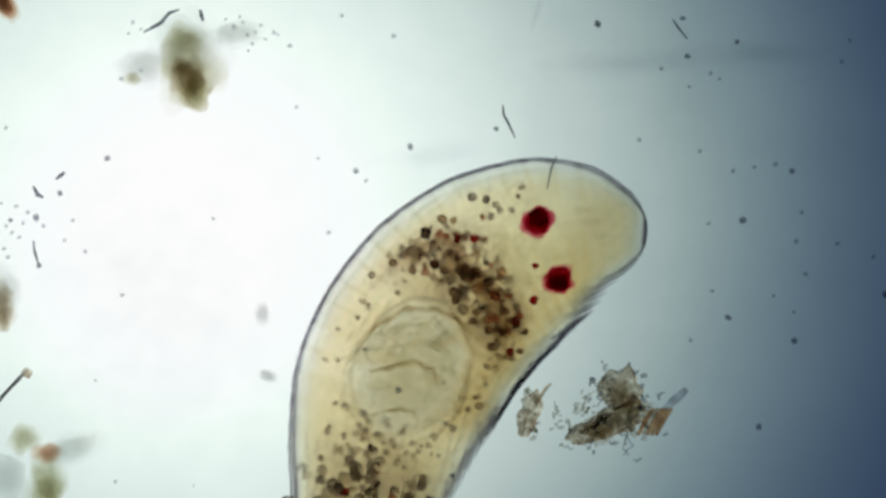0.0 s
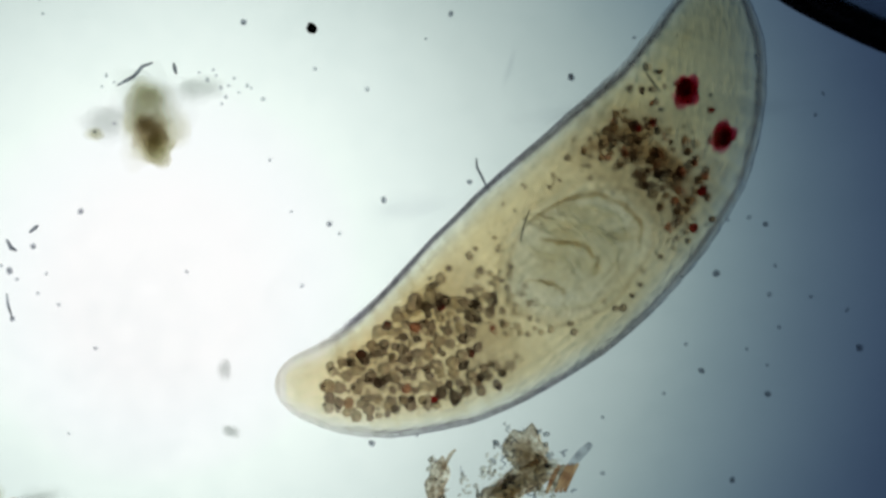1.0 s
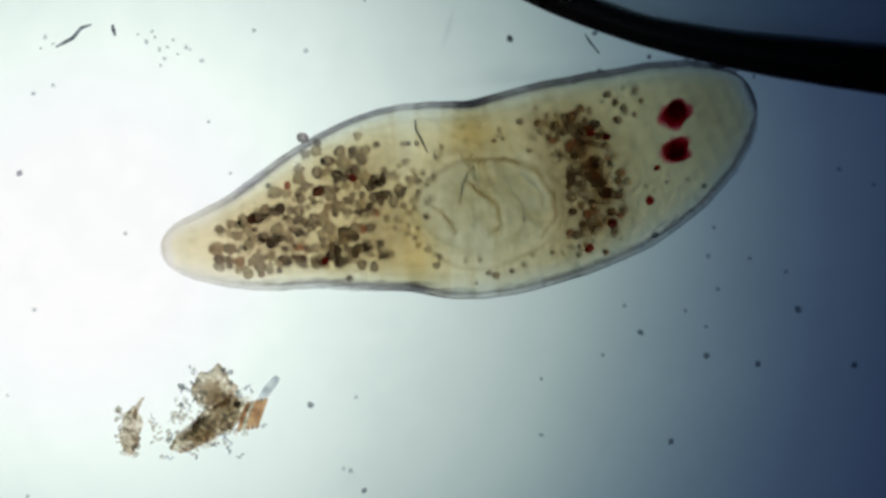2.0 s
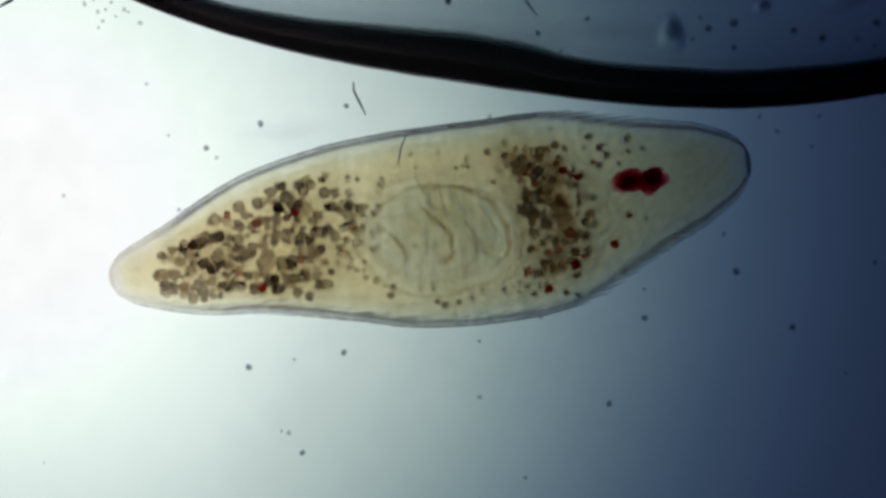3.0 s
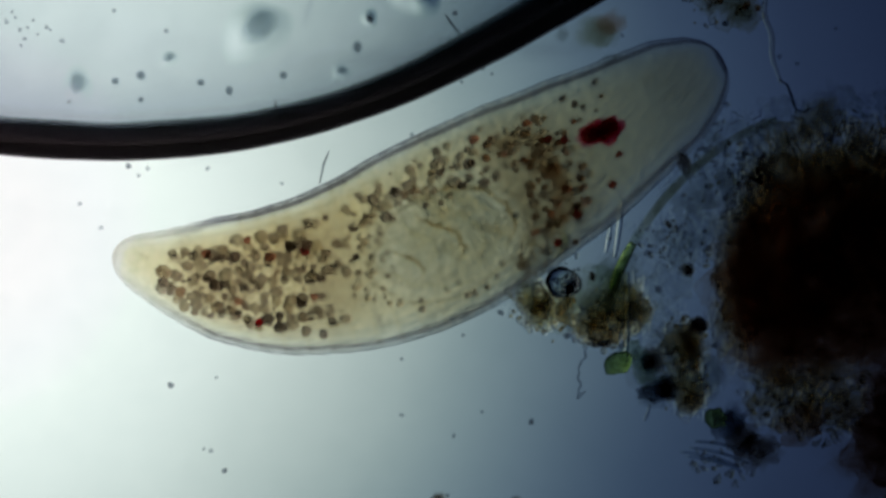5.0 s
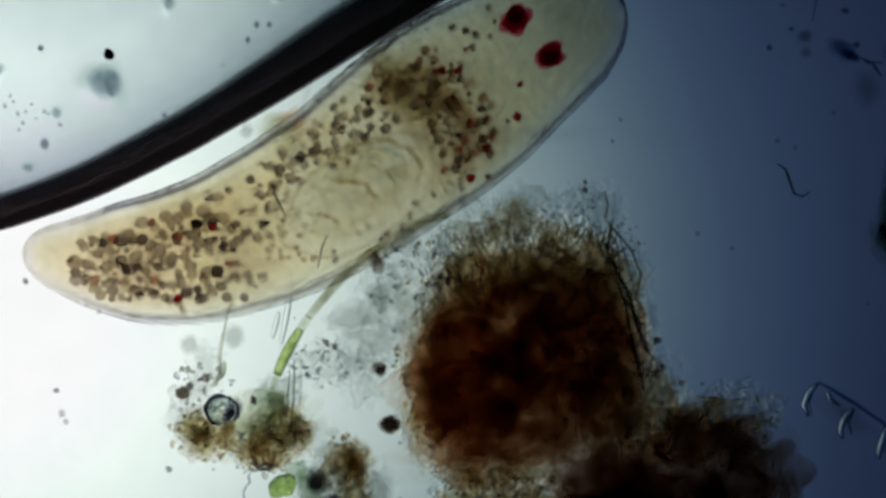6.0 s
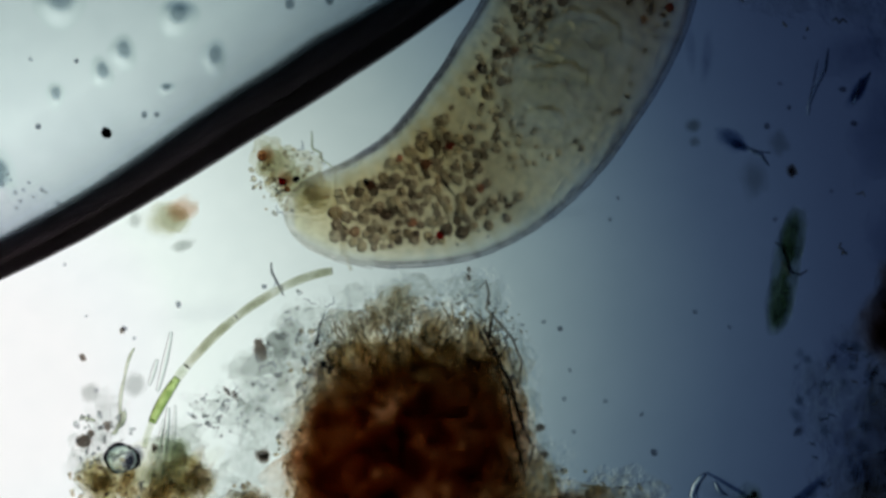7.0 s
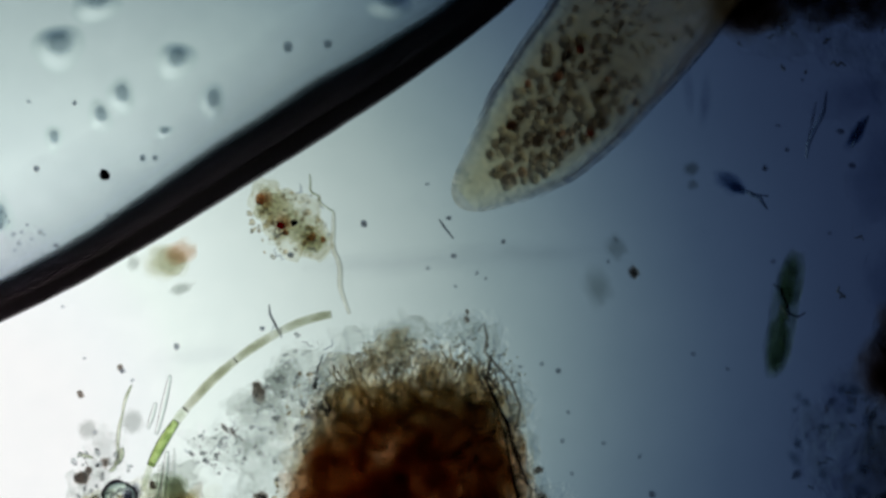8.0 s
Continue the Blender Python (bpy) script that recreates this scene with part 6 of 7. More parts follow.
def motions():
    # lamp and dusty glass belong to the microscope and shift as the stage and the camera are moved
    walk(LAMP, [
        (0, pose(0, 0, -1.5)), (0.1, pose(-0.002, -0.005, -1.5)), (0.2, pose(-0.004, -0.011, -1.5)),
        (0.3, pose(-0.006, -0.016, -1.5)), (0.4, pose(-0.007, -0.021, -1.5)), (0.5, pose(-0.009, -0.025, -1.5)),
        (0.6, pose(-0.01, -0.028, -1.5)), (0.7, pose(-0.011, -0.031, -1.5)), (0.8, pose(-0.01, -0.034, -1.5)),
        (0.9, pose(-0.007, -0.036, -1.5)), (1, pose(-0.001, -0.037, -1.5)), (1.1, pose(0.045, -0.032, -1.5)),
        (1.2, pose(0.111, -0.025, -1.5)), (1.3, pose(0.156, -0.021, -1.5)), (1.4, pose(0.194, -0.017, -1.5)),
        (1.5, pose(0.227, -0.014, -1.5)), (1.6, pose(0.256, -0.012, -1.5)), (1.7, pose(0.284, -0.009, -1.5)),
        (1.8, pose(0.312, -0.007, -1.5)), (1.9, pose(0.342, -0.004, -1.5)), (2, pose(0.376, 0, -1.5)),
        (2.1, pose(0.415, 0.006, -1.5)), (2.2, pose(0.463, 0.012, -1.5)), (2.3, pose(0.52, 0.021, -1.5)),
        (2.4, pose(0.61, 0.034, -1.5)), (2.5, pose(0.711, 0.046, -1.5)), (2.6, pose(0.796, 0.055, -1.5)),
        (2.7, pose(0.856, 0.062, -1.5)), (2.8, pose(0.876, 0.067, -1.5)), (2.9, pose(0.884, 0.069, -1.5)),
        (3, pose(0.906, 0.075, -1.5)), (3.1, pose(0.981, 0.084, -1.5)), (3.2, pose(1.101, 0.094, -1.5)),
        (3.3, pose(1.218, 0.104, -1.5)), (3.4, pose(1.33, 0.114, -1.5)), (3.5, pose(1.412, 0.124, -1.5)),
        (3.6, pose(1.443, 0.131, -1.5)), (3.7, pose(1.464, 0.136, -1.5)), (3.8, pose(1.477, 0.138, -1.5)),
        (3.9, pose(1.485, 0.141, -1.5)), (4, pose(1.492, 0.144, -1.5)), (4.1, pose(1.493, 0.149, -1.5)),
        (4.2, pose(1.501, 0.152, -1.5)), (4.3, pose(1.526, 0.152, -1.5)), (4.4, pose(1.559, 0.151, -1.5)),
        (4.5, pose(1.598, 0.148, -1.5)), (4.6, pose(1.642, 0.145, -1.5)), (4.7, pose(1.69, 0.14, -1.5)),
        (4.8, pose(1.739, 0.135, -1.5)), (4.9, pose(1.789, 0.129, -1.5)), (5, pose(1.838, 0.122, -1.5)),
        (5.1, pose(1.885, 0.116, -1.5)), (5.2, pose(1.929, 0.109, -1.5)), (5.3, pose(1.967, 0.103, -1.5)),
        (5.4, pose(1.999, 0.096, -1.5)), (5.5, pose(2.038, 0.089, -1.5)), (5.6, pose(2.112, 0.088, -1.5)),
        (5.7, pose(2.216, 0.09, -1.5)), (5.8, pose(2.319, 0.089, -1.5)), (5.9, pose(2.414, 0.085, -1.5)),
        (6, pose(2.502, 0.081, -1.5)), (6.1, pose(2.587, 0.083, -1.5)), (6.2, pose(2.647, 0.086, -1.5)),
        (6.3, pose(2.671, 0.083, -1.5)), (6.4, pose(2.688, 0.079, -1.5)), (6.5, pose(2.694, 0.074, -1.5)),
        (6.6, pose(2.693, 0.068, -1.5)), (6.7, pose(2.692, 0.061, -1.5)), (6.8, pose(2.691, 0.054, -1.5)),
        (6.9, pose(2.691, 0.047, -1.5)), (7, pose(2.69, 0.041, -1.5)), (7.1, pose(2.689, 0.034, -1.5)),
        (7.2, pose(2.689, 0.027, -1.5)), (7.3, pose(2.688, 0.021, -1.5)), (7.4, pose(2.688, 0.016, -1.5)),
        (7.5, pose(2.688, 0.013, -1.5)), (7.6, pose(2.688, 0.012, -1.5)), (7.7, pose(2.687, 0.012, -1.5)),
        (7.8, pose(2.687, 0.012, -1.5)), (7.9, pose(2.687, 0.012, -1.5)), (8, pose(2.687, 0.012, -1.5)),
    ])
    walk(DUST_PANE, [
        (0, pose(0, 0, 0.3)), (0.1, pose(0, 0.001, 0.3)), (0.2, pose(0, 0.002, 0.3)),
        (0.3, pose(0, 0.004, 0.3)), (0.4, pose(0, 0.005, 0.3)), (0.5, pose(0.001, 0.006, 0.3)),
        (0.6, pose(0.002, 0.007, 0.3)), (0.7, pose(0.003, 0.009, 0.3)), (0.8, pose(0.007, 0.01, 0.3)),
        (0.9, pose(0.013, 0.011, 0.3)), (1, pose(0.023, 0.012, 0.3)), (1.1, pose(0.074, 0.013, 0.3)),
        (1.2, pose(0.146, 0.016, 0.3)), (1.3, pose(0.197, 0.017, 0.3)), (1.4, pose(0.243, 0.017, 0.3)),
        (1.5, pose(0.284, 0.017, 0.3)), (1.6, pose(0.323, 0.016, 0.3)), (1.7, pose(0.361, 0.014, 0.3)),
        (1.8, pose(0.399, 0.014, 0.3)), (1.9, pose(0.441, 0.013, 0.3)), (2, pose(0.486, 0.014, 0.3)),
        (2.1, pose(0.537, 0.016, 0.3)), (2.2, pose(0.595, 0.019, 0.3)), (2.3, pose(0.663, 0.024, 0.3)),
        (2.4, pose(0.763, 0.034, 0.3)), (2.5, pose(0.874, 0.043, 0.3)), (2.6, pose(0.968, 0.048, 0.3)),
        (2.7, pose(1.038, 0.052, 0.3)), (2.8, pose(1.068, 0.053, 0.3)), (2.9, pose(1.087, 0.052, 0.3)),
        (3, pose(1.118, 0.055, 0.3)), (3.1, pose(1.203, 0.06, 0.3)), (3.2, pose(1.333, 0.066, 0.3)),
        (3.3, pose(1.46, 0.073, 0.3)), (3.4, pose(1.582, 0.079, 0.3)), (3.5, pose(1.672, 0.086, 0.3)),
        (3.6, pose(1.712, 0.09, 0.3)), (3.7, pose(1.741, 0.09, 0.3)), (3.8, pose(1.762, 0.088, 0.3)),
        (3.9, pose(1.777, 0.087, 0.3)), (4, pose(1.789, 0.089, 0.3)), (4.1, pose(1.794, 0.092, 0.3)),
        (4.2, pose(1.803, 0.094, 0.3)), (4.3, pose(1.824, 0.096, 0.3)), (4.4, pose(1.851, 0.098, 0.3)),
        (4.5, pose(1.883, 0.1, 0.3)), (4.6, pose(1.919, 0.104, 0.3)), (4.7, pose(1.957, 0.107, 0.3)),
        (4.8, pose(1.996, 0.111, 0.3)), (4.9, pose(2.036, 0.115, 0.3)), (5, pose(2.074, 0.118, 0.3)),
        (5.1, pose(2.111, 0.121, 0.3)), (5.2, pose(2.144, 0.123, 0.3)), (5.3, pose(2.172, 0.125, 0.3)),
        (5.4, pose(2.193, 0.124, 0.3)), (5.5, pose(2.217, 0.125, 0.3)), (5.6, pose(2.276, 0.131, 0.3)),
        (5.7, pose(2.366, 0.14, 0.3)), (5.8, pose(2.458, 0.147, 0.3)), (5.9, pose(2.545, 0.149, 0.3)),
        (6, pose(2.629, 0.152, 0.3)), (6.1, pose(2.715, 0.161, 0.3)), (6.2, pose(2.775, 0.171, 0.3)),
        (6.3, pose(2.8, 0.176, 0.3)), (6.4, pose(2.817, 0.179, 0.3)), (6.5, pose(2.824, 0.181, 0.3)),
        (6.6, pose(2.823, 0.182, 0.3)), (6.7, pose(2.823, 0.182, 0.3)), (6.8, pose(2.823, 0.182, 0.3)),
        (6.9, pose(2.822, 0.182, 0.3)), (7, pose(2.822, 0.183, 0.3)), (7.1, pose(2.822, 0.184, 0.3)),
        (7.2, pose(2.822, 0.186, 0.3)), (7.3, pose(2.822, 0.188, 0.3)), (7.4, pose(2.822, 0.189, 0.3)),
        (7.5, pose(2.822, 0.191, 0.3)), (7.6, pose(2.822, 0.191, 0.3)), (7.7, pose(2.822, 0.191, 0.3)),
        (7.8, pose(2.822, 0.191, 0.3)), (7.9, pose(2.822, 0.191, 0.3)), (8, pose(2.822, 0.191, 0.3)),
    ])
    # the flatworm's shapes: its axis from tail to head, and how wide it shows along the body (1: flat to the slide)
    shape = {}
    shape[0] = [(-0.161, -0.720), (-0.146, -0.592), (-0.129, -0.465), (-0.106, -0.338), (-0.068, -0.215), (0.001, -0.107), (0.100, -0.025), (0.218, 0.024), (0.347, 0.027),
        (0.88,), (0.88,), (0.87,), (1.00,), (1.00,), (1.00,), (0.87,)]
    shape[0.2] = [(-0.146, -0.689), (-0.155, -0.548), (-0.140, -0.408), (-0.102, -0.273), (-0.036, -0.149), (0.060, -0.046), (0.182, 0.024), (0.311, 0.080), (0.449, 0.107),
        (0.84,), (0.82,), (0.87,), (0.96,), (0.99,), (0.82,), (0.84,)]
    shape[0.5] = [(-0.254, -0.421), (-0.176, -0.312), (-0.088, -0.211), (0.003, -0.113), (0.105, -0.027), (0.220, 0.042), (0.344, 0.093), (0.465, 0.151), (0.596, 0.176),
        (0.94,), (0.96,), (0.88,), (0.92,), (0.96,), (0.93,), (0.88,)]
    shape[0.8] = [(-0.240, -0.209), (-0.112, -0.195), (0.008, -0.147), (0.115, -0.074), (0.216, 0.005), (0.319, 0.084), (0.419, 0.166), (0.501, 0.265), (0.574, 0.371),
        (0.86,), (0.89,), (0.97,), (1.00,), (1.00,), (1.00,), (0.94,)]
    shape[1] = [(-0.220, -0.136), (-0.080, -0.129), (0.050, -0.077), (0.166, 0.003), (0.275, 0.091), (0.377, 0.188), (0.465, 0.298), (0.518, 0.428), (0.537, 0.567),
        (0.91,), (0.95,), (0.99,), (0.98,), (0.91,), (0.85,), (0.80,)]
    shape[1.2] = [(-0.167, -0.137), (-0.030, -0.132), (0.096, -0.074), (0.204, 0.011), (0.306, 0.105), (0.403, 0.203), (0.485, 0.314), (0.548, 0.436), (0.587, 0.569),
        (0.91,), (0.92,), (0.96,), (0.92,), (0.92,), (0.92,), (0.87,)]
    shape[2.3] = [(0.322, 0.169), (0.453, 0.149), (0.585, 0.148), (0.716, 0.133), (0.846, 0.109), (0.978, 0.106), (1.107, 0.134), (1.230, 0.184), (1.352, 0.234),
        (0.76,), (0.80,), (0.93,), (0.94,), (0.92,), (0.90,), (0.84,)]
    shape[2.5] = [(0.502, 0.336), (0.590, 0.235), (0.699, 0.157), (0.818, 0.095), (0.945, 0.053), (1.079, 0.059), (1.203, 0.109), (1.314, 0.184), (1.428, 0.255),
        (0.74,), (0.80,), (0.91,), (0.96,), (0.93,), (0.89,), (0.78,)]
    shape[2.7] = [(0.554, 0.166), (0.684, 0.098), (0.828, 0.067), (0.975, 0.048), (1.122, 0.048), (1.265, 0.084), (1.404, 0.134), (1.549, 0.157), (1.697, 0.153),
        (0.80,), (0.88,), (0.95,), (0.87,), (0.81,), (0.70,), (0.64,)]
    shape[3] = [(0.793, -0.037), (0.930, -0.013), (1.063, 0.026), (1.201, 0.045), (1.340, 0.052), (1.478, 0.068), (1.614, 0.097), (1.749, 0.132), (1.884, 0.166),
        (0.79,), (0.82,), (0.88,), (0.94,), (0.95,), (0.77,), (0.74,)]
    shape[3.3] = [(1.002, -0.074), (1.140, -0.013), (1.285, 0.024), (1.435, 0.038), (1.585, 0.037), (1.735, 0.025), (1.882, -0.005), (2.021, -0.063), (2.149, -0.140),
        (0.89,), (0.90,), (0.91,), (0.92,), (0.87,), (0.77,), (0.74,)]
    shape[3.5] = [(1.194, 0.048), (1.342, 0.036), (1.490, 0.031), (1.637, 0.014), (1.783, -0.013), (1.929, -0.037), (2.077, -0.044), (2.225, -0.052), (2.372, -0.073),
        (0.93,), (0.93,), (0.87,), (0.88,), (0.83,), (0.70,), (0.64,)]
    shape[4] = [(1.615, 0.006), (1.749, -0.039), (1.888, -0.063), (2.028, -0.082), (2.168, -0.100), (2.309, -0.093), (2.448, -0.072), (2.589, -0.086), (2.727, -0.111),
        (0.85,), (0.93,), (0.94,), (0.93,), (0.86,), (0.73,), (0.75,)]
    shape[4.2] = [(1.676, 0.076), (1.794, 0.015), (1.916, -0.037), (2.044, -0.070), (2.174, -0.093), (2.306, -0.103), (2.439, -0.100), (2.571, -0.101), (2.703, -0.089),
        (0.79,), (0.92,), (0.92,), (0.90,), (0.90,), (0.95,), (1.00,)]
    shape[5.3] = [(1.973, 0.118), (2.122, 0.103), (2.272, 0.112), (2.416, 0.155), (2.547, 0.229), (2.669, 0.316), (2.790, 0.405), (2.913, 0.491), (3.044, 0.564),
        (0.84,), (0.92,), (0.88,), (0.87,), (0.75,), (0.70,), (0.79,)]
    shape[5.5] = [(2.063, 0.171), (2.209, 0.170), (2.356, 0.178), (2.498, 0.213), (2.630, 0.278), (2.753, 0.358), (2.873, 0.442), (3.006, 0.505), (3.150, 0.529),
        (0.88,), (0.95,), (0.90,), (0.83,), (0.74,), (0.76,), (0.90,)]
    shape[5.8] = [(2.191, 0.153), (2.342, 0.185), (2.488, 0.236), (2.630, 0.296), (2.767, 0.367), (2.898, 0.447), (3.029, 0.529), (3.166, 0.600), (3.314, 0.644),
        (0.97,), (0.96,), (0.93,), (0.85,), (0.80,), (0.79,), (0.78,)]
    shape[6] = [(2.284, 0.272), (2.427, 0.257), (2.570, 0.269), (2.706, 0.317), (2.831, 0.387), (2.947, 0.473), (3.063, 0.557), (3.181, 0.640), (3.301, 0.718),
        (0.84,), (0.89,), (0.79,), (0.76,), (0.85,), (0.86,), (0.96,)]
    shape[6.2] = [(2.403, 0.267), (2.548, 0.282), (2.687, 0.326), (2.816, 0.393), (2.937, 0.474), (3.056, 0.558), (3.177, 0.639), (3.297, 0.722), (3.407, 0.817),
        (0.94,), (0.93,), (0.87,), (0.81,), (0.87,), (0.97,), (1.00,)]
    shape[6.5] = [(2.521, 0.317), (2.660, 0.351), (2.799, 0.387), (2.926, 0.453), (3.045, 0.534), (3.165, 0.614), (3.277, 0.703), (3.381, 0.803), (3.477, 0.909),
        (0.81,), (0.86,), (0.78,), (0.86,), (0.84,), (0.74,), (0.85,)]
    shape[6.8] = [(2.752, 0.421), (2.888, 0.450), (3.018, 0.498), (3.137, 0.570), (3.247, 0.655), (3.349, 0.750), (3.441, 0.854), (3.522, 0.967), (3.592, 1.088),
        (0.83,), (0.90,), (0.87,), (0.85,), (0.86,), (0.91,), (0.91,)]
    shape[7] = [(2.926, 0.501), (3.063, 0.501), (3.195, 0.542), (3.303, 0.627), (3.386, 0.737), (3.453, 0.857), (3.493, 0.989), (3.511, 1.125), (3.510, 1.263),
        (0.96,), (0.90,), (0.95,), (0.92,), (0.94,), (0.92,), (0.92,)]
    shape[7.5] = [(3.099, 0.439), (3.224, 0.501), (3.339, 0.581), (3.425, 0.691), (3.484, 0.818), (3.532, 0.949), (3.572, 1.083), (3.608, 1.218), (3.642, 1.354),
        (0.80,), (0.88,), (0.88,), (0.89,), (0.86,), (0.88,), (0.88,)]
    shape[8] = [(3.222, 0.591), (3.328, 0.681), (3.423, 0.784), (3.510, 0.892), (3.593, 1.004), (3.675, 1.117), (3.754, 1.231), (3.833, 1.346), (3.912, 1.462),
        (0.73,), (0.90,), (0.80,), (0.77,), (0.83,), (0.86,), (0.87,)]
    times = sorted(shape)
    tracks = [between(t, times, shape) for t in (k / 10 for k in range(81))]
    for ring in RINGS:
        rows = []
        last = 0.0
        s = ring["rest"]
        for k, points in enumerate(tracks):
            at, turn = spine_pose([(*p, 0) for p in points[:9]], s)
            turn = last + (turn - last + 180) % 360 - 180
            last = turn
            # a slimmer body is a body rolled a little about its own axis
            slim = min(1.0, float(np.interp(s, (0.05, 0.15, 0.3, 0.5, 0.7, 0.85, 0.95), [p[0] for p in points[9:]])))
            roll = math.degrees(math.acos(math.sqrt((slim * slim - 0.0676) / 0.9324)))
            rows.append((k / 10, pose(at.x, at.y, 0.135, roll, 0, turn)))
        walk(ring, rows)
    # the drops drift a little with the film in the bubble
    for ob in DROPS:
        home = ob.matrix_basis.copy()
        walk(ob, [(t, Matrix.Translation((dx, 0, 0)) @ home) for t, dx in ((0, -0.05), (4.2, -0.05), (5.3, 0), (8, 0))])
    # gut contents drift along the gut
    for ob, home, (dx, dy) in DRIFTING:
        walk(ob, [(t, Matrix.Translation((dx * k, dy * k, 0)) @ home) for t, k in ((0, 1), (2.6, 1), (3.0, 0.75), (3.6, 0.5), (4.0, 0.2), (4.4, 0), (8, 0))])
    # the eyes shift inside the head as it stretches and rolls
    walk(EYES[0], [(0, pose(0.023, 0.038, 0.012)), (0.2, pose(0.003, 0.031, 0.012)), (0.5, pose(0.036, 0.017, 0.012)), (0.8, pose(0.022, 0.018, 0.012)), (1, pose(-0.002, 0.038, 0.012)), (1.2, pose(0.038, 0.058, 0.012)), (2.3, pose(0.053, 0.046, 0.012)), (2.5, pose(0.035, 0.056, 0.012)), (2.7, pose(-0.010, 0.075, 0.012)), (3, pose(0.036, 0.033, 0.012)), (3.2, pose(-0.030, 0.105, 0.012)), (3.5, pose(0.014, 0.064, 0.012)), (3.8, pose(-0.037, 0.105, 0.012)), (4, pose(-0.042, 0.093, 0.012)), (4.2, pose(0.028, 0.079, 0.012)), (5.3, pose(-0.017, 0.028, 0.012)), (5.5, pose(-0.017, 0.087, 0.012)), (5.7, pose(-0.070, 0.093, 0.012)), (6, pose(0.041, 0.078, 0.012)), (6.5, pose(0.054, 0.012, 0.012)), (8, pose(0.030, 0.040, 0.012))])
    walk(EYES[1], [(0, pose(0.017, -0.066, 0.012)), (0.2, pose(-0.005, -0.076, 0.012)), (0.5, pose(0.025, -0.067, 0.012)), (0.8, pose(-0.017, -0.086, 0.012)), (1, pose(-0.041, -0.069, 0.012)), (1.2, pose(0.003, -0.042, 0.012)), (2.3, pose(0.033, -0.012, 0.012)), (2.5, pose(0.011, -0.028, 0.012)), (2.7, pose(-0.022, 0.019, 0.012)), (3, pose(-0.000, 0.044, 0.012)), (3.2, pose(-0.041, 0.038, 0.012)), (3.5, pose(-0.007, 0.025, 0.012)), (3.8, pose(-0.008, 0.047, 0.012)), (4, pose(-0.018, 0.023, 0.012)), (4.2, pose(0.035, 0.014, 0.012)), (5.3, pose(-0.047, 0.055, 0.012)), (5.5, pose(0.009, 0.011, 0.012)), (5.7, pose(-0.058, 0.018, 0.012)), (6, pose(0.060, -0.015, 0.012)), (6.5, pose(0.082, -0.037, 0.012)), (8, pose(0.030, -0.030, 0.012))])
    walk(CLUMP, [(0, pose(3.190, 0.384, 0, 0, 0, 0)), (4.2, pose(3.190, 0.384, 0, 0, 0, 0)), (5.3, pose(3.256, 0.392, 0, 0, 0, 0)), (5.5, pose(3.254, 0.39, 0, 0, 0, 0)), (5.8, pose(3.263, 0.385, 0, 0, 0, 0)), (6, pose(3.259, 0.386, 0, 0, 0, 0)), (6.2, pose(3.256, 0.396, 0, 0, 0, 0)), (6.5, pose(3.252, 0.391, 0, 0, 0, 0)), (7, pose(3.25, 0.39, 0, 0, 0, 0)), (7.5, pose(3.248, 0.389, 0, 0, 0, 0)), (8, pose(3.25, 0.391, 0, 0, 0, 0))])
    walk(CLUSTER, [(0, pose(2.671, 0.133, 0, 0, 0, -26)), (4, pose(2.671, 0.133, 0, 0, 0, -26)), (4.2, pose(2.669, 0.143, 0, 0, 0, -25)), (5.3, pose(2.641, 0.007, 0, 0, 0, 0)), (5.5, pose(2.631, -0.01, 0, 0, 0, 0)), (5.8, pose(2.621, -0.005, 0, 0, 0, 0)), (6, pose(2.613, 0.001, 0, 0, 0, 0)), (6.2, pose(2.618, 0.018, 0, 0, 0, 0)), (6.5, pose(2.623, 0.052, 0, 0, 0, 0)), (7, pose(2.635, 0.074, 0, 0, 0, 0)), (7.5, pose(2.631, 0.083, 0, 0, 0, 0)), (8, pose(2.634, 0.085, 0, 0, 0, 0))])
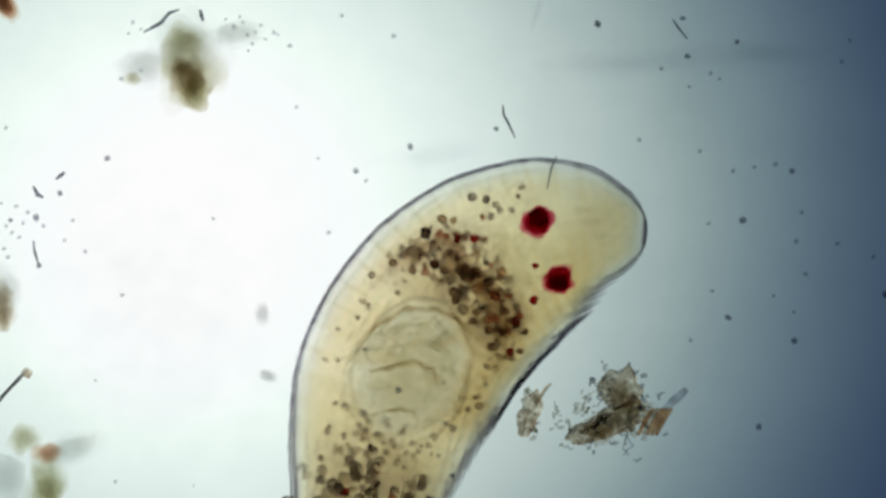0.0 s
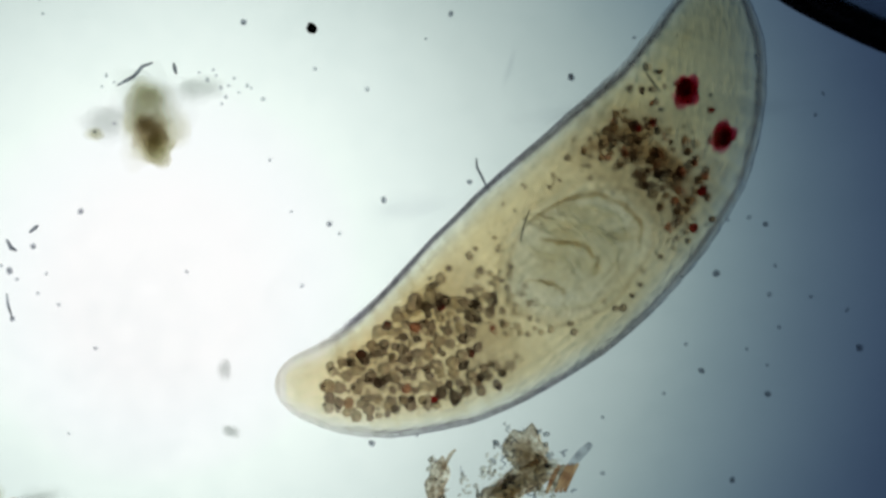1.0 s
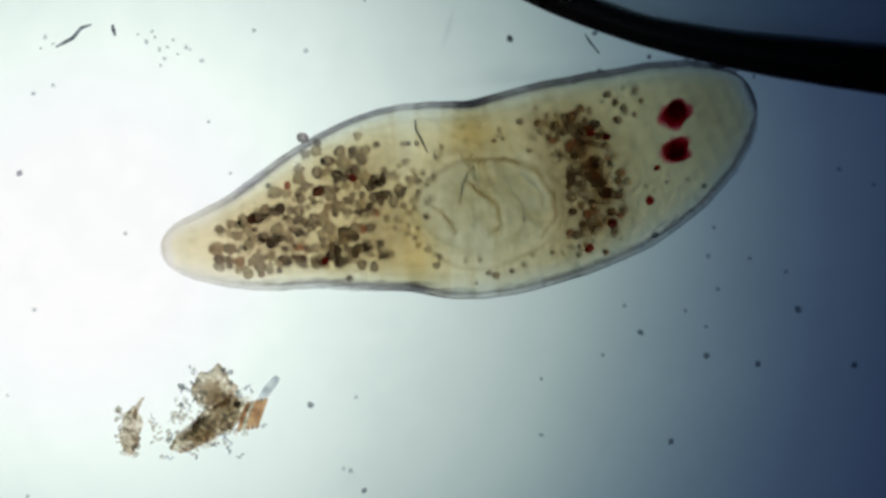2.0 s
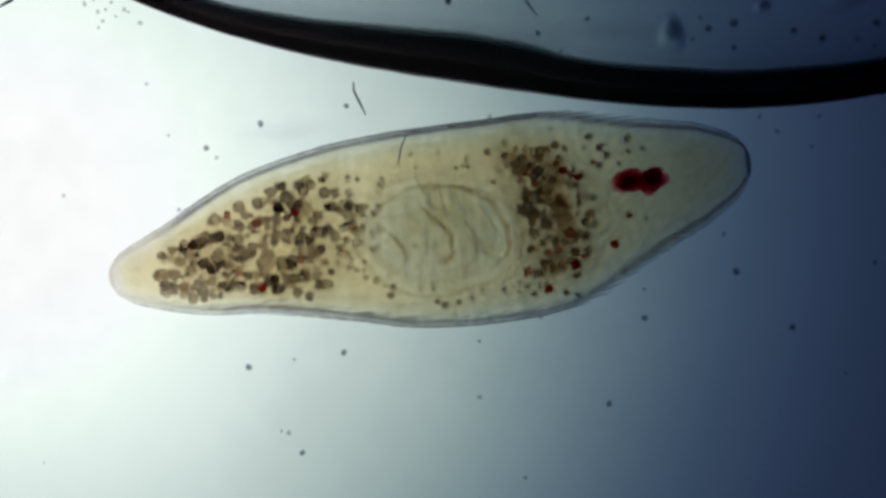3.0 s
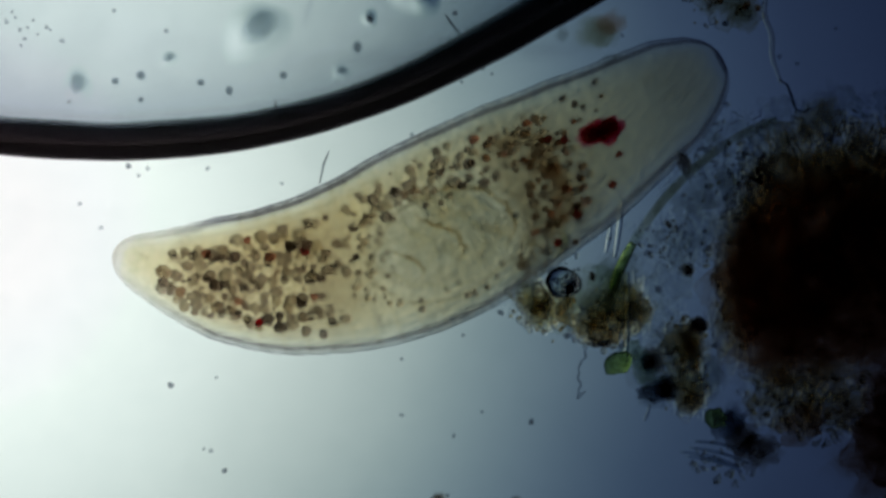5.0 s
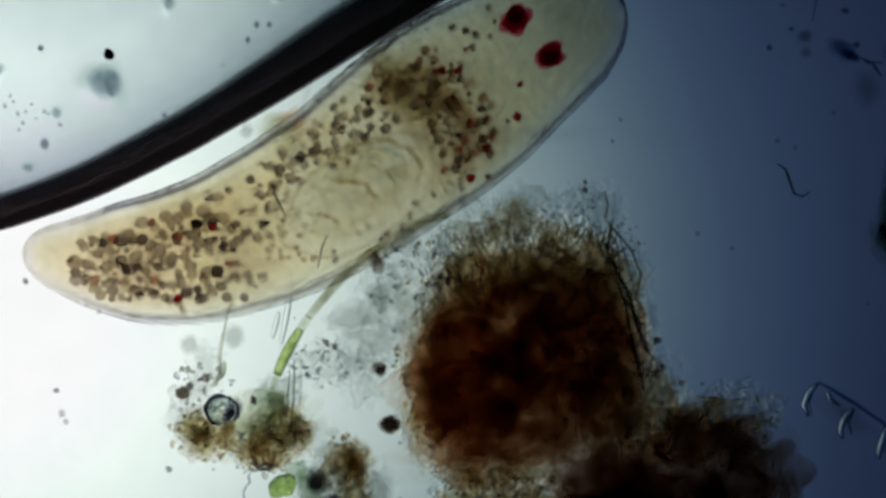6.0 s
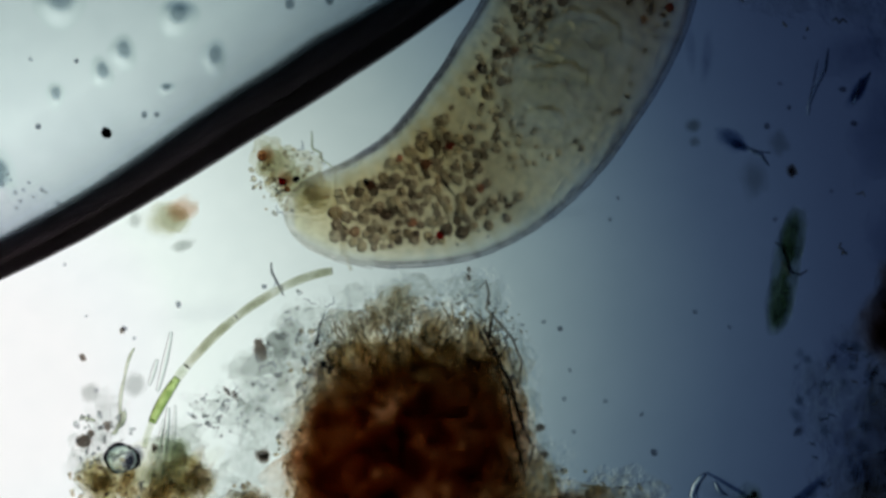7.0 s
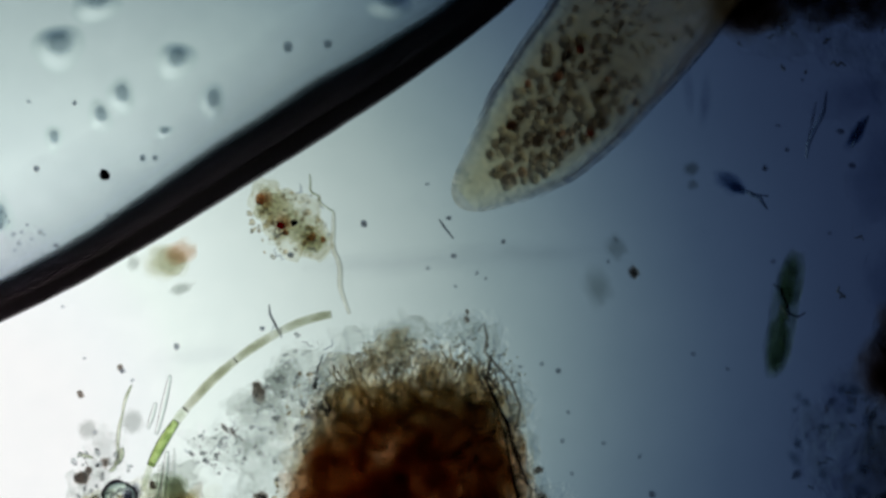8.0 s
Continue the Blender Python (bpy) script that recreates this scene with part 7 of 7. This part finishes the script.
    walk(FILAMENT, [(0, pose(2.742, 0.240, 0, 0, 0, -4)), (4, pose(2.742, 0.240, 0, 0, 0, -4)), (4.2, pose(2.740, 0.241, 0, 0, 0, -4)), (5.3, pose(2.753, 0.057, 0, 0, 0, 8)), (5.5, pose(2.751, 0.113, 0, 0, 0, 8)), (5.8, pose(2.728, 0.114, 0, 0, 0, 6)), (6, pose(2.723, 0.110, 0, 0, 0, 3)), (6.2, pose(2.708, 0.136, 0, 0, 0, -3)), (6.5, pose(2.679, 0.189, 0, 0, 0, -9)), (7, pose(2.703, 0.184, 0, 0, 0, 0)), (7.5, pose(2.702, 0.183, 0, 0, 0, 0)), (8, pose(2.704, 0.184, 0, 0, 0, 0))])
    walk(ROD_DEBRIS, [(0, pose(0.368, -0.301, 0)), (0.2, pose(0.354, -0.302, 0)), (0.5, pose(0.318, -0.304, 0)), (0.8, pose(0.322, -0.311, 0, 0, 0, 3)), (1, pose(0.271, -0.303, 0, 0, 0, 5)), (1.2, pose(0.284, -0.301, 0, 0, 0, 6)), (2.3, pose(0.290, -0.242, 0, 0, 0, 12)), (2.5, pose(0.288, -0.244, 0, 0, 0, 12)), (8, pose(0.288, -0.244, 0, 0, 0, 12))])
    walk(SPORE, [(0, pose(3.776, 0.291, 0.03, 0, 0, 30)), (6, pose(3.776, 0.291, 0.03, 0, 0, 30)), (6.2, pose(3.758, 0.168, 0.03, 0, 0, 20)), (6.3, pose(3.722, 0.11, 0.03, 0, 0, -30)), (6.4, pose(3.569, -0.031, 0.03, 0, 0, -60)), (6.5, pose(3.561, 0.062, 0.03, 0, 0, 0)), (6.6, pose(3.572, 0.208, 0.03, 0, 0, 5)), (6.8, pose(3.726, 0.371, 0.03, 0, 0, 25)), (6.9, pose(3.718, 0.201, 0.03, 0, 0, 0)), (7.05, pose(3.743, -0.074, 0.03, 0, 0, 0)), (8, pose(3.743, -0.074, 0.03, 0, 0, 0))])
    walk(PALE_CELLS, [(0, pose(3.743, 0.564, 0.02, 0, 0, 0)), (7.1, pose(3.743, 0.564, 0.02, 0, 0, 0)), (7.5, pose(3.566, 0.556, 0.02, 0, 0, 10)), (7.7, pose(3.466, 0.41, 0.02, 0, 0, 20)), (8, pose(3.471, 0.45, 0.02, 0, 0, 10))])


motions()
